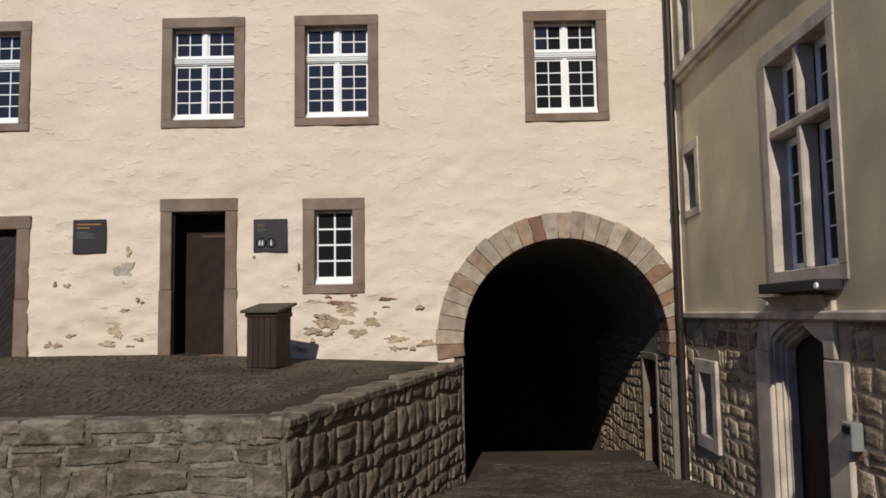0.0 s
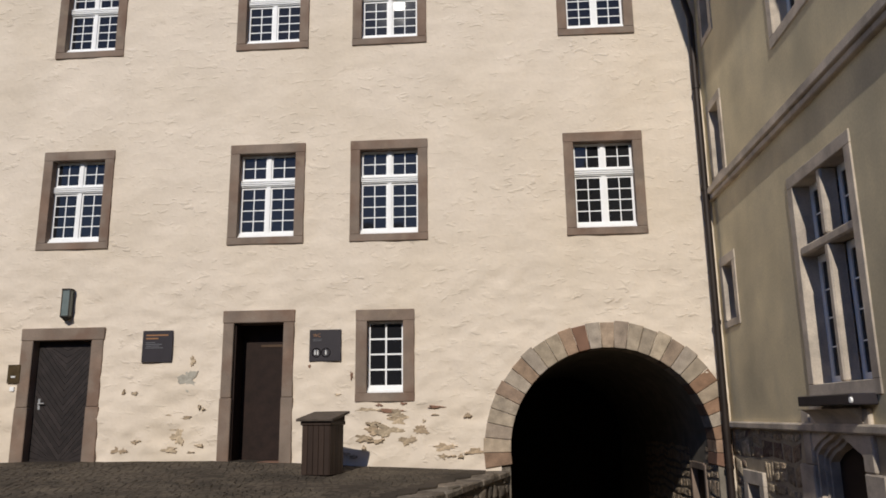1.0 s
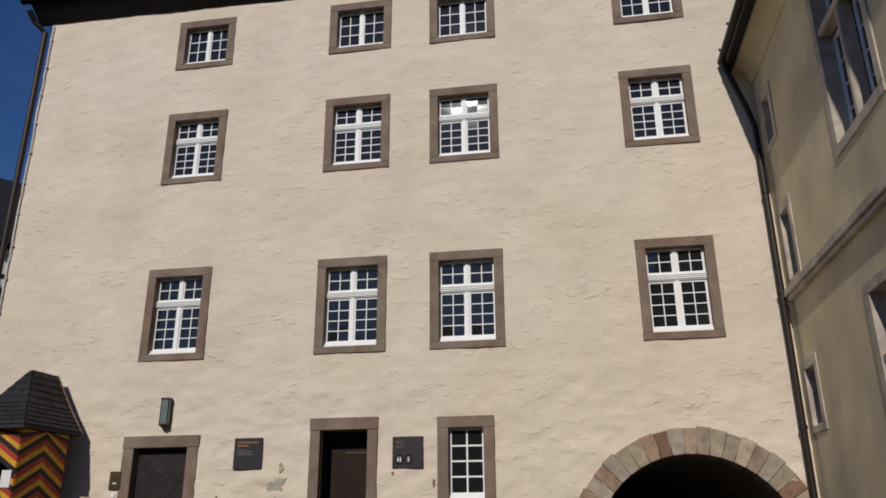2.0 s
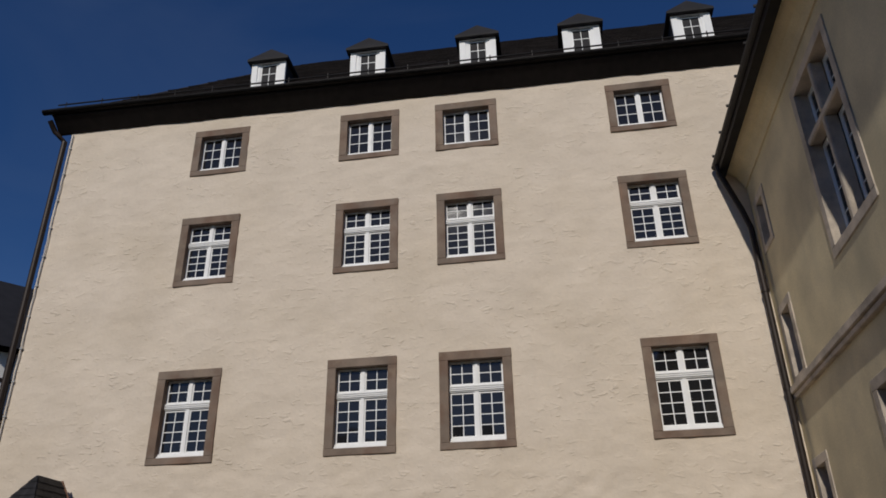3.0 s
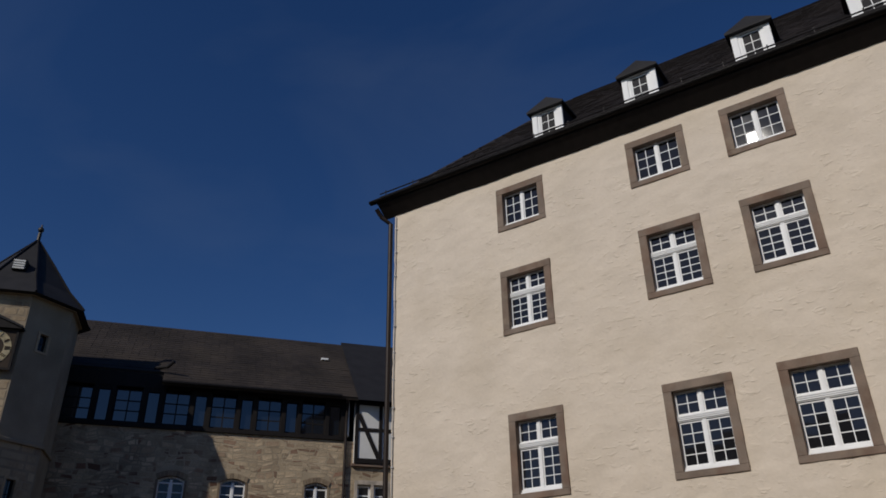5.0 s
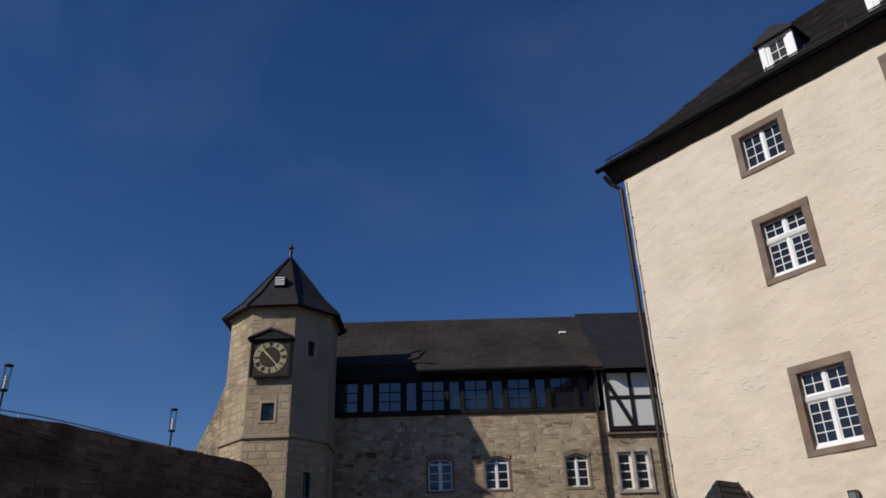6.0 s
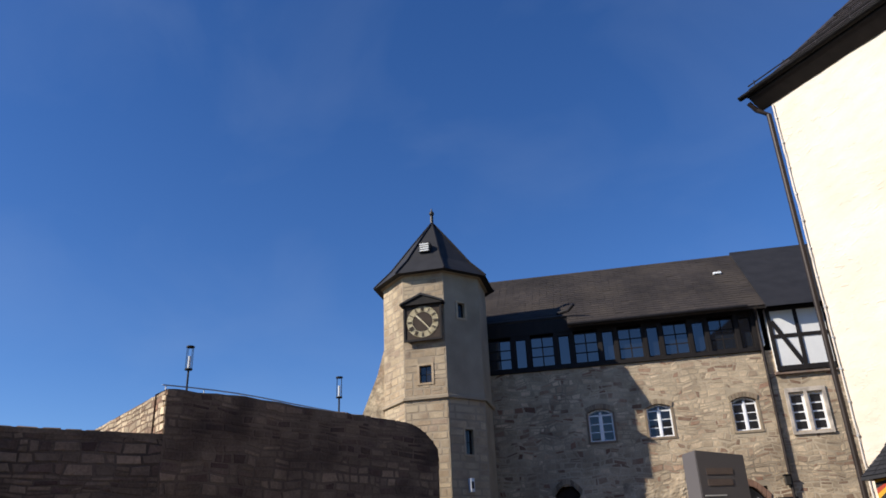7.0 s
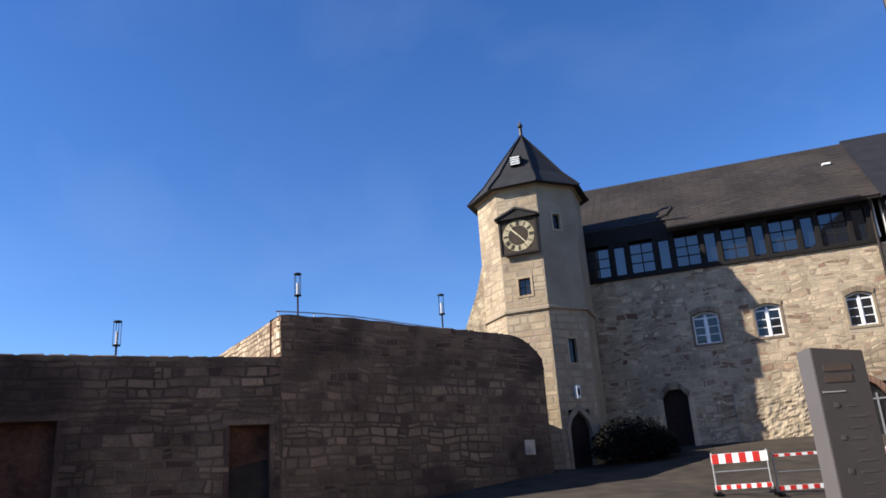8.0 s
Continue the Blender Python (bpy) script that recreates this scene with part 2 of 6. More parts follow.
PAPER = material("white notice", (0.78, 0.77, 0.75), 0.02, 9, 0.7, 0, 50)


def stain(m, colour, scale, low, high, most, stretch=(1, 1, 1), detail=6):
    """Blotches of another colour with soft uneven edges over a finished surface."""
    n, l = m.node_tree.nodes, m.node_tree.links
    tc, mp, nz, mr, mx = (n.new("ShaderNodeTexCoord"), n.new("ShaderNodeMapping"), n.new("ShaderNodeTexNoise"), n.new("ShaderNodeMapRange"), n.new("ShaderNodeMix"))
    mp.inputs["Scale"].default_value = stretch
    mp.inputs["Location"].default_value = (scale * 3.7, 1.3, scale)
    nz.inputs["Scale"].default_value, nz.inputs["Detail"].default_value = scale, detail
    mr.inputs["From Min"].default_value, mr.inputs["From Max"].default_value, mr.inputs["To Max"].default_value = low, high, most
    mx.data_type = "RGBA"
    mx.inputs["B"].default_value = (*colour, 1)
    base = n["Principled BSDF"].inputs["Base Color"]
    was = base.links[0].from_socket
    l.new(tc.outputs["Object"], mp.inputs["Vector"])
    l.new(mp.outputs[0], nz.inputs["Vector"])
    l.new(nz.outputs["Fac"], mr.inputs["Value"])
    l.new(mr.outputs[0], mx.inputs["Factor"])
    l.new(was, mx.inputs["A"])
    l.new(mx.outputs["Result"], base)


stain(SHADED_WALL_STONE, (0.28, 0.20, 0.13), 0.9, 0.52, 0.68, 0.5)
stain(SHADED_WALL_STONE, (0.055, 0.036, 0.028), 0.33, 0.52, 0.63, 0.75, (1, 1, 1.2))
stain(SHADED_WALL_MORTAR, (0.055, 0.036, 0.028), 0.33, 0.52, 0.63, 0.75, (1, 1, 1.2))
stain(PALAS_STONE, (0.48, 0.39, 0.275), 0.8, 0.50, 0.66, 0.45)
stain(PALAS_STONE, (0.19, 0.135, 0.09), 0.5, 0.52, 0.68, 0.6)
stain(PALAS_SINGLE, (0.46, 0.37, 0.26), 0.8, 0.44, 0.60, 0.35)
stain(TOWER_STONE, (0.47, 0.375, 0.255), 0.9, 0.48, 0.62, 0.75)
stain(TOWER_PLASTER, (0.27, 0.21, 0.145), 0.8, 0.52, 0.68, 0.6, (1, 1, 0.35))
stain(YELLOW, (0.46, 0.41, 0.29), 0.9, 0.52, 0.70, 0.6, (1, 1, 0.3))
stain(GREY_STONE, (0.26, 0.22, 0.18), 2.2, 0.55, 0.7, 0.6)
stain(FRAME_STONE, (0.17, 0.105, 0.075), 1.7, 0.54, 0.68, 0.7)
stain(FRAME_STONE, (0.30, 0.235, 0.17), 2.3, 0.60, 0.72, 0.6)
stain(BASE_STONE, (0.40, 0.33, 0.235), 7.0, 0.52, 0.6, 0.7)
stain(RUBBLE, (0.23, 0.19, 0.15), 9.0, 0.55, 0.63, 0.7)
SETT_SINGLE = material("basalt sett", (0.088, 0.070, 0.051), 0.35, 1.3, 0.9, 0.5, 30, 0.012, piece=0.16, hue_mix=(0.066, 0.054, 0.041))
stain(SETT, (0.125, 0.102, 0.074), 1.7, 0.52, 0.66, 0.6)
stain(TILE_ROOF, (0.060, 0.047, 0.036), 0.5, 0.52, 0.66, 0.6, (1, 1, 0.5))


# ---- building helpers ----
def link_mesh(name, bm, mat):
    me = bpy.data.meshes.new(name)
    bm.to_mesh(me)
    bm.free()
    me.materials.append(mat)
    return new(name, me)


def part(name, bm, mat, parent, label=""):
    ob = link_mesh(name, bm, mat)
    ob.parent = parent
    return tagged(ob, label)


def part_of(name, verts, faces, mat, parent, label="", kind=""):
    me = bpy.data.meshes.new(name)
    me.from_pydata(verts, [], faces)
    me.materials.append(mat)
    ob = new(name, me)
    ob.parent = parent
    return tagged(ob, label, kind=kind)


def share(name, mesh, parent, m=None):
    ob = new(name, mesh)
    ob.parent = parent
    if m is not None:
        ob.matrix_basis = m
    return ob


def thing(name, m, label, category, group="", kind=""):
    ob = new(name)
    ob.empty_display_size = 0.2
    ob.matrix_world = m
    return tagged(ob, label, category, group, kind)


def box(bm, x0, x1, y0, y1, z0, z1, bevel=0.0, m=None):
    geo = bmesh.ops.create_cube(bm, size=1.0)["verts"]
    bmesh.ops.scale(bm, vec=(x1 - x0, y1 - y0, z1 - z0), verts=geo)
    bmesh.ops.translate(bm, vec=((x0 + x1) / 2, (y0 + y1) / 2, (z0 + z1) / 2), verts=geo)
    if bevel:
        edges = list({e for v in geo for e in v.link_edges})
        geo = list({v for f in bmesh.ops.bevel(bm, geom=edges, offset=bevel, segments=1, affect="EDGES")["faces"] for v in f.verts})
    if m is not None:
        bmesh.ops.transform(bm, matrix=m, verts=geo)
    return geo


def boxes(*rows, bevel=0.0):
    bm = bmesh.new()
    for r in rows:
        box(bm, *r, bevel=bevel)
    return bm


def tube(bm, points, r, sides=10):
    """A round bar along points."""
    rings = []
    for i, p in enumerate(points):
        p = Vector(p)
        a = Vector(points[max(i - 1, 0)])
        b = Vector(points[min(i + 1, len(points) - 1)])
        way = (b - a).normalized()
        side = way.cross(Vector((0, 0, 1)) if abs(way.z) < 0.9 else Vector((0, 1, 0))).normalized()
        other = way.cross(side)
        rings.append([bm.verts.new(p + r * (math.cos(t) * side + math.sin(t) * other)) for t in [2 * math.pi * k / sides for k in range(sides)]])
    for a, b in zip(rings, rings[1:]):
        for k in range(sides):
            bm.faces.new((a[k], a[(k + 1) % sides], b[(k + 1) % sides], b[k]))
    bm.faces.new(rings[0][::-1])
    bm.faces.new(rings[-1])
    return bm


def prism(bm, outline, y0, y1):
    """A plate of an outline in x and z from y0 (front) to y1."""
    f = [bm.verts.new((x, y0, z)) for x, z in outline]
    b = [bm.verts.new((x, y1, z)) for x, z in outline]
    n = len(outline)
    bm.faces.new(f)
    bm.faces.new(b[::-1])
    for i in range(n):
        bm.faces.new((f[i], b[i], b[(i + 1) % n], f[(i + 1) % n]))
    bmesh.ops.recalc_face_normals(bm, faces=bm.faces)
    return bm


def steps(cuts, most):
    out = []
    cuts = sorted(set(round(c, 4) for c in cuts))
    for a, b in zip(cuts, cuts[1:]):
        k = max(1, math.ceil((b - a) / most))
        out += [a + (b - a) * i / k for i in range(k)]
    return out + [cuts[-1]]


def sheet(x0, x1, z0, z1, holes, most, relief, skip=None, top=None):
    """An upright wall face in x and z at y = 0 (front towards -y) with holes, and relief(x, z) in metres."""
    xs = steps([x0, x1] + [c for h in holes for c in h[:2] if x0 < c < x1], most)
    zs = steps([z0, z1] + [c for h in holes for c in h[2:4] if z0 < c < z1], most)
    bm = bmesh.new()
    vs = {}

    def v(i, j):
        if (i, j) not in vs:
            x, z = xs[i], zs[j]
            vs[i, j] = bm.verts.new((x, relief(x, z), z))
        return vs[i, j]

    for i in range(len(xs) - 1):
        for j in range(len(zs) - 1):
            cx, cz = (xs[i] + xs[i + 1]) / 2, (zs[j] + zs[j + 1]) / 2
            if any(h[0] < cx < h[1] and h[2] < cz < h[3] for h in holes) or (skip and skip(cx, cz)):
                continue
            f = bm.faces.new((v(i, j), v(i + 1, j), v(i + 1, j + 1), v(i, j + 1)))
            f.smooth = True
    return bm


def flat(x, z):
    return 0.0


def courses(x0, x1, z0, z1, tall, long, rng, holes=(), gap=0.012):
    """Rows of stones of uneven height and length, as (x0, x1, z0, z1)."""
    out = []
    z = z0
    while z < z1 - 0.04:
        h = min(rng.uniform(*tall), z1 - z)
        if z1 - z - h < tall[0] * 0.5:
            h = z1 - z
        x = x0 - rng.uniform(0, long[0])
        while x < x1:
            w = rng.uniform(*long)
            a, b = max(x, x0), min(x + w, x1)
            x += w
            za, zb = z, z + h
            if b - a < 0.05:
                continue
            if rng.random() < 0.18 and h > 1.5 * tall[0]:
                cut = z + h * rng.uniform(0.4, 0.6)
                pieces = [(a, b, za, cut), (a, b, cut, zb)]
            else:
                pieces = [(a, b, za, zb)]
            for p in pieces:
                spans = [(p[0], p[1])]
                for hx0, hx1, hz0, hz1 in holes:
                    if p[3] > hz0 and p[2] < hz1:
                        cut_spans = []
                        for s, e in spans:
                            if s < hx0:
                                cut_spans.append((s, min(e, hx0)))
                            if e > hx1:
                                cut_spans.append((max(s, hx1), e))
                        spans = cut_spans
                out += [(s + gap / 2, e - gap / 2, p[2] + gap / 2, p[3] - gap / 2) for s, e in spans if e - s > 0.06]
        z += h
    return out


def wobble(x, z, w):
    """Courses that run unevenly, as laid by hand."""
    return (x + w * noise.noise((x * 1.9, z * 1.9, 3.1)) + 0.4 * w * noise.noise((x * 5.1, z * 5.1, 1.7)),
            z + w * noise.noise((x * 1.5 + 9, z * 1.5, 7.7)) + 0.5 * w * noise.noise((x * 4.3, z * 4.3, 5.2)))


def stone_shape(r, proud, rng, n=2, rough=0.3, lean=0.018, wob=0.09):
    """Vertices and faces of one stone of a wall: its uneven face stands proud of y = 0."""
    x0, x1, z0, z1 = r
    deep = proud * rng.uniform(0.45, 1.25)
    w, h = x1 - x0, z1 - z0
    corner = [(x0 + rng.uniform(0, lean), z0 + rng.uniform(0, lean)), (x1 - rng.uniform(0, lean), z0 + rng.uniform(0, lean)),
              (x1 - rng.uniform(0, lean), z1 - rng.uniform(0, lean)), (x0 + rng.uniform(0, lean), z1 - rng.uniform(0, lean))]
    corner = [wobble(*c, wob) for c in corner]
    verts, faces = [], []
    for j in range(n + 1):
        for i in range(n + 1):
            a, b = i / n, j / n
            x = (corner[0][0] * (1 - a) + corner[1][0] * a) * (1 - b) + (corner[3][0] * (1 - a) + corner[2][0] * a) * b
            z = (corner[0][1] * (1 - a) + corner[1][1] * a) * (1 - b) + (corner[3][1] * (1 - a) + corner[2][1] * a) * b
            edge = i in (0, n) or j in (0, n)
            ins = min(w, h) * 0.09
            x += ins * ((i == 0) - (i == n))
            z += ins * ((j == 0) - (j == n))
            y = -deep * ((0.72 if edge else 1.0) + rng.uniform(-rough, rough))
            if not edge:
                x += rng.uniform(-0.12, 0.12) * w / n
                z += rng.uniform(-0.12, 0.12) * h / n
            verts.append((x, y, z))
    k = n + 1
    for j in range(n):
        for i in range(n):
            faces.append((j * k + i, j * k + i + 1, (j + 1) * k + i + 1, (j + 1) * k + i))
    rim = [i for i in range(n)] + [j * k + n for j in range(n)] + [n * k + i for i in range(n, 0, -1)] + [j * k for j in range(n, 0, -1)]
    base = len(verts)
    for c in corner:
        verts.append((c[0], 0.03, c[1]))
    for s in range(4):
        seg = rim[s * n:(s + 1) * n] + [rim[((s + 1) * n) % len(rim)]]
        faces.append((base + s, base + (s + 1) % 4, *seg[::-1]))
    return verts, faces


def masonry(rows, proud, rng, n=1, rough=0.3, bend=None, wob=0.09):
    """Many stones in one mesh: vertices and faces."""
    verts, faces = [], []
    for r in rows:
        v, f = stone_shape(r, proud, rng, n, rough, wob=wob)
        faces += [tuple(i + len(verts) for i in q) for q in f]
        verts += [bend(p) for p in v] if bend else v
    return verts, faces


def stone_parts(name, rows, proud, rng, mat, parent, n=2, rough=0.3, wob=0.09):
    for r in rows:
        cx, cz = (r[0] + r[1]) / 2, (r[2] + r[3]) / 2
        v, f = stone_shape(r, proud, rng, n, rough, wob=wob)
        v = [(a - cx, b, c - cz) for a, b, c in v]
        ob = part_of(name, v, f, mat, parent)
        ob.location = (cx, 0, cz)
        ob.data.polygons.foreach_set("use_smooth", [n > 1 and k < n * n for k in range(len(f))])


PLATE = None


def plate_mesh():
    """A thin slab one metre wide and high, shared by all panes."""
    global PLATE
    if PLATE is None:
        bm = boxes((0, 1, 0, 1, 0, 1))
        PLATE = bpy.data.meshes.new("pane")
        bm.to_mesh(PLATE)
        bm.free()
        PLATE.materials.append(GLASS)
    return PLATE


def pane(parent, x0, x1, z0, z1, y, rng=None):
    """A pane hangs a hair out of true, as old panes do."""
    tilt = pose(0, 0, 0, random.uniform(-0.5, 0.5), 0, random.uniform(-0.5, 0.5))
    m = Matrix.Translation((x0, y, z0)) @ tilt @ Matrix.Diagonal((x1 - x0, 0.006, z1 - z0, 1))
    return share("pane", plate_mesh(), parent, m)


def light_grid(bm, root, x0, x1, z0, z1, cols, rows, y, bar=0.017, edge=0.038, thick=0.03):
    """One casement: edge frame and glazing bars go into bm, panes become objects under root."""
    box(bm, x0, x0 + edge, y, y + thick, z0, z1)
    box(bm, x1 - edge, x1, y, y + thick, z0, z1)
    box(bm, x0 + edge, x1 - edge, y, y + thick, z0, z0 + edge)
    box(bm, x0 + edge, x1 - edge, y, y + thick, z1 - edge, z1)
    a, b, c, d = x0 + edge, x1 - edge, z0 + edge, z1 - edge
    for i in range(1, cols):
        x = a + (b - a) * i / cols
        box(bm, x - bar / 2, x + bar / 2, y + 0.008, y + thick - 0.006, c, d)
    for j in range(1, rows):
        z = c + (d - c) * j / rows
        for i in range(cols):
            xa, xb = a + (b - a) * i / cols + (bar / 2 if i else 0), a + (b - a) * (i + 1) / cols - (bar / 2 if i < cols - 1 else 0)
            box(bm, xa, xb, y + 0.008, y + thick - 0.006, z - bar / 2, z + bar / 2)
    for i in range(cols):
        for j in range(rows):
            xa, xb = a + (b - a) * i / cols, a + (b - a) * (i + 1) / cols
            za, zb = c + (d - c) * j / rows, c + (d - c) * (j + 1) / rows
            pane(root, xa, xb, za, zb, y + thick * 0.5)


def surround(name, root, x0, x1, z0, z1, fw, deep, mat, proud=0.03, lintel=None, label="", sill=None):
    """Lintel, sill and two jambs of stone round an opening, each a piece of its own under the window."""
    lt = lintel or fw
    win = new(name)
    win.parent = root
    tagged(win, label)
    part("lintel", boxes((x0, x1, -proud, deep, z1 - lt, z1), bevel=0.008), mat, win)
    sl = sill or fw
    part("sill", boxes((x0, x1, -proud, deep, z0, z0 + sl), bevel=0.008), mat, win)
    part("jamb", boxes((x0 + 0.004, x0 + fw, -proud, deep, z0 + sl + 0.001, z1 - lt - 0.001), bevel=0.005), mat, win)
    part("jamb", boxes((x1 - fw, x1 - 0.004, -proud, deep, z0 + sl + 0.001, z1 - lt - 0.001), bevel=0.005), mat, win)
    return win


def window(root, x0, x1, z0, z1, kind, fw=0.17, deep=0.24, mat=None, proud=0.03, y=None):
    """A stone-framed window: kind says how its white casements are divided."""
    win = surround("window", root, x0, x1, z0, z1, fw, deep + 0.06, mat or FRAME_STONE, proud, label="white divided window in a sandstone frame", sill=fw * 0.76)
    a, b, c, d = x0 + fw, x1 - fw, z0 + fw * 0.78, z1 - fw
    y = deep if y is None else y
    bm = bmesh.new()
    box(bm, a, b, y - 0.085, y + 0.06, c, c + 0.035)
    box(bm, a, b, y - 0.05, y + 0.06, c + 0.035, c + 0.085)
    cross = c + (d - c) * 0.655
    c += 0.085
    w = b - a
    mid = (a + b) / 2
    if kind == "cross":
        t = cross - 0.01
        light_grid(bm, win, a, mid - 0.025, c, t - 0.05, 2, 4, y)
        light_grid(bm, win, mid + 0.025, b, c, t - 0.05, 2, 4, y)
        light_grid(bm, win, a, mid - 0.025, t + 0.07, d, 2, 2, y)
        light_grid(bm, win, mid + 0.025, b, t + 0.07, d, 2, 2, y)
        box(bm, mid - 0.035, mid + 0.035, y - 0.025, y + 0.05, c, t - 0.04)
        box(bm, mid - 0.035, mid + 0.035, y - 0.025, y + 0.05, t + 0.06, d)
        box(bm, a, b, y - 0.03, y + 0.05, t - 0.05, t + 0.07)
        for k in range(3):
            box(bm, a, b, y - 0.05, y - 0.03, t - 0.03 + 0.036 * k, t - 0.012 + 0.036 * k)
    elif kind == "pair":
        light_grid(bm, win, a, mid - 0.02, c, d, 2, 3, y)
        light_grid(bm, win, mid + 0.02, b, c, d, 2, 3, y)
        box(bm, mid - 0.035, mid + 0.035, y - 0.025, y + 0.05, c, d)
    elif kind == "single":
        light_grid(bm, win, a, b, c, d, 2, 4, y, bar=0.028)
    elif kind == "narrow":
        light_grid(bm, win, a, b, c, d, 1, 3, y)
    part("sash_frame", bm, WHITE, win, "white painted wooden casement frame")
    return win

# ---- ground ----
CAM_AT = Vector((-0.55, -3.02))


def bearing(az, far):
    """A place on the plan, by the angle to the left of +y and the distance from the visitor's standing place."""
    a = radians(az - 0.29)
    return Vector((CAM_AT.x - math.sin(a) * far, CAM_AT.y + math.cos(a) * far))


RW_A, RW_B = Vector((-1.46, 6.9)), Vector((0.16, 12.0))
CW_A, CW_B, CW_E = bearing(63.9, 28.0), bearing(83.3, 22.3), Vector((-22.3, -20.0))


def ground_z(x, y):
    u = -x
    s = min(max((u - 14) / 6, 0), 1)
    yard = 0.113 * max(0, min(u, 32) - 4) + s * 0.1 * max(0, min(y, 20) - 11)
    line = RW_A.x + (y - RW_A.y) / (RW_B.y - RW_A.y) * (RW_B.x - RW_A.x)
    if y > 7.1 and x < (line - 0.22 if y < 12.05 else -0.6):
        yard = max(yard, 0.82 + 0.068 * (min(y, 12) - 6.9) - 0.042 * max(0, x + 4.5) * (min(y, 12) - 6.9) / 5.1)
    elif x > -6 and y > 4:
        drop = 0.106 * (min(y, 12.2) - 4) + 0.26 * max(0, min(y, 24) - 14.7)
        yard = yard - drop * min(1, max(0, (x + 6) / 3))
    if u > 12 and y < 9:
        yard -= 0.07 * min(9 - y, 9) * min(1, (u - 12) / 6)
    if y < CW_A.y - 1.0:
        if y > CW_B.y:
            edge = CW_B.x + (y - CW_B.y) / (CW_A.y - CW_B.y) * (CW_A.x - CW_B.x)
        else:
            edge = CW_B.x + (CW_B.y - y) / (CW_B.y - CW_E.y) * (CW_E.x - CW_B.x)
        if x < edge - 0.5:
            yard = 5.4
    return yard


def build_ground():
    xs = steps([-900, -300, -120, -60], 200)[:-1] + steps([-60, -34], 3)[:-1] + steps([-34, -12], 0.4)[:-1] + steps([-12, 5], 0.2)[:-1] + steps([5, 30], 3)[:-1] + steps([30, 120, 900], 260)
    ys = steps([-900, -300, -120, -40], 200)[:-1] + steps([-40, -6], 1.5)[:-1] + steps([-6, 14], 0.2)[:-1] + steps([14, 30], 0.7)[:-1] + steps([30, 120, 900], 200)
    verts = [(x, y, ground_z(x, y) + 0.012 * noise.noise((x * 1.3, y * 1.3, 0))) for y in ys for x in xs]
    k = len(xs)
    faces = [(j * k + i, j * k + i + 1, (j + 1) * k + i + 1, (j + 1) * k + i) for j in range(len(ys) - 1) for i in range(k - 1)]
    ob = part_of("ground", verts, faces, GROUND, None)
    tagged(ob, "sloping castle yard of worn grey-brown paving", "ground", kind="structure")
    return ob


ground = build_ground()

# ---- main wing with the gateway ----
FAC = Matrix.Translation((0, 12.0, 0))
wing = thing("castle_wing", FAC, "tall cream-plastered castle wing with sandstone window frames and slate roof", "building")
COLS = [(-8.0, -6.69), (-4.57, -3.23), (-2.43, -1.08), (1.25, 2.59)]
ROWS_Z = [(4.75, 6.56, "cross"), (8.38, 10.0, "cross"), (11.08, 12.29, "pair")]
X0, X1, TOP = -11.19, 3.75, 12.85
ARCH_X, ARCH_Z, ARCH_R, ARCH_OUT = 1.80, 1.29, 1.60, 2.01
DOORS = [(-8.08, -6.61, 1.1, 3.38), (-4.56, -3.33, 1.12, 3.61)]
GWIN = (-2.30, -1.32, 2.07, 3.58)
SIDE_X = 3.65


def rough_plaster(x, z):
    low = min(1.25, max(0.42, (7 - z) / 4.4))
    return (0.016 * noise.noise((x * 0.8, 0, z * 0.8)) + 0.030 * low * noise.noise((x * 2.2, 3, z * 3.6)) + 0.024 * low * noise.noise((x * 4.6, 7, z * 7.5)))


holes = [(a + 0.03, b - 0.03, c + 0.03, d - 0.03) for a, b in COLS for c, d, _ in ROWS_Z]
holes += [(a + 0.03, b - 0.03, c - 1.0, d - 0.03) for a, b, c, d in DOORS] + [(GWIN[0] + 0.03, GWIN[1] - 0.03, GWIN[2] + 0.03, GWIN[3] - 0.03)]


def in_arch(x, z):
    if z > ARCH_Z:
        return math.hypot(x - ARCH_X, z - ARCH_Z) < ARCH_R + 0.12
    return abs(x - ARCH_X) < ARCH_R + 0.12


part("wall", sheet(X0, X1, -2.5, TOP, holes, 0.062, rough_plaster, in_arch), PLASTER, wing, "rough cream lime plaster, patched near the ground")
# the other sides close the wing
for r in ((X0, X0 + 0.5, 0.02, 11, -2.5, TOP), (X0 + 0.5, 16, 10.5, 11, -2.5, TOP), (15.5, 16, 0.02, 10.5, -2.5, TOP), (X1, 15.5, 0.0, 0.5, -2.5, TOP)):
    part("wall", boxes(r), PLASTER, wing, "cream plastered side wall")
for zf in (4.3, 8.0, 10.9):
    part("storey_floor", boxes((X0 + 0.5, 15.5, 0.35, 10.5, zf - 0.12, zf)), DARK_WOOD, wing, "dark storey floor")
part("cross_wall", boxes((X0 + 0.5, 15.5, 5.2, 5.4, 4.3, TOP)), PLASTER, wing, "inner wall")

for a, b in COLS:
    for c, d, kind in ROWS_Z:
        window(wing, a, b, c, d, kind, deep=0.12)
window(wing, *GWIN, "single", fw=0.19, deep=0.12)


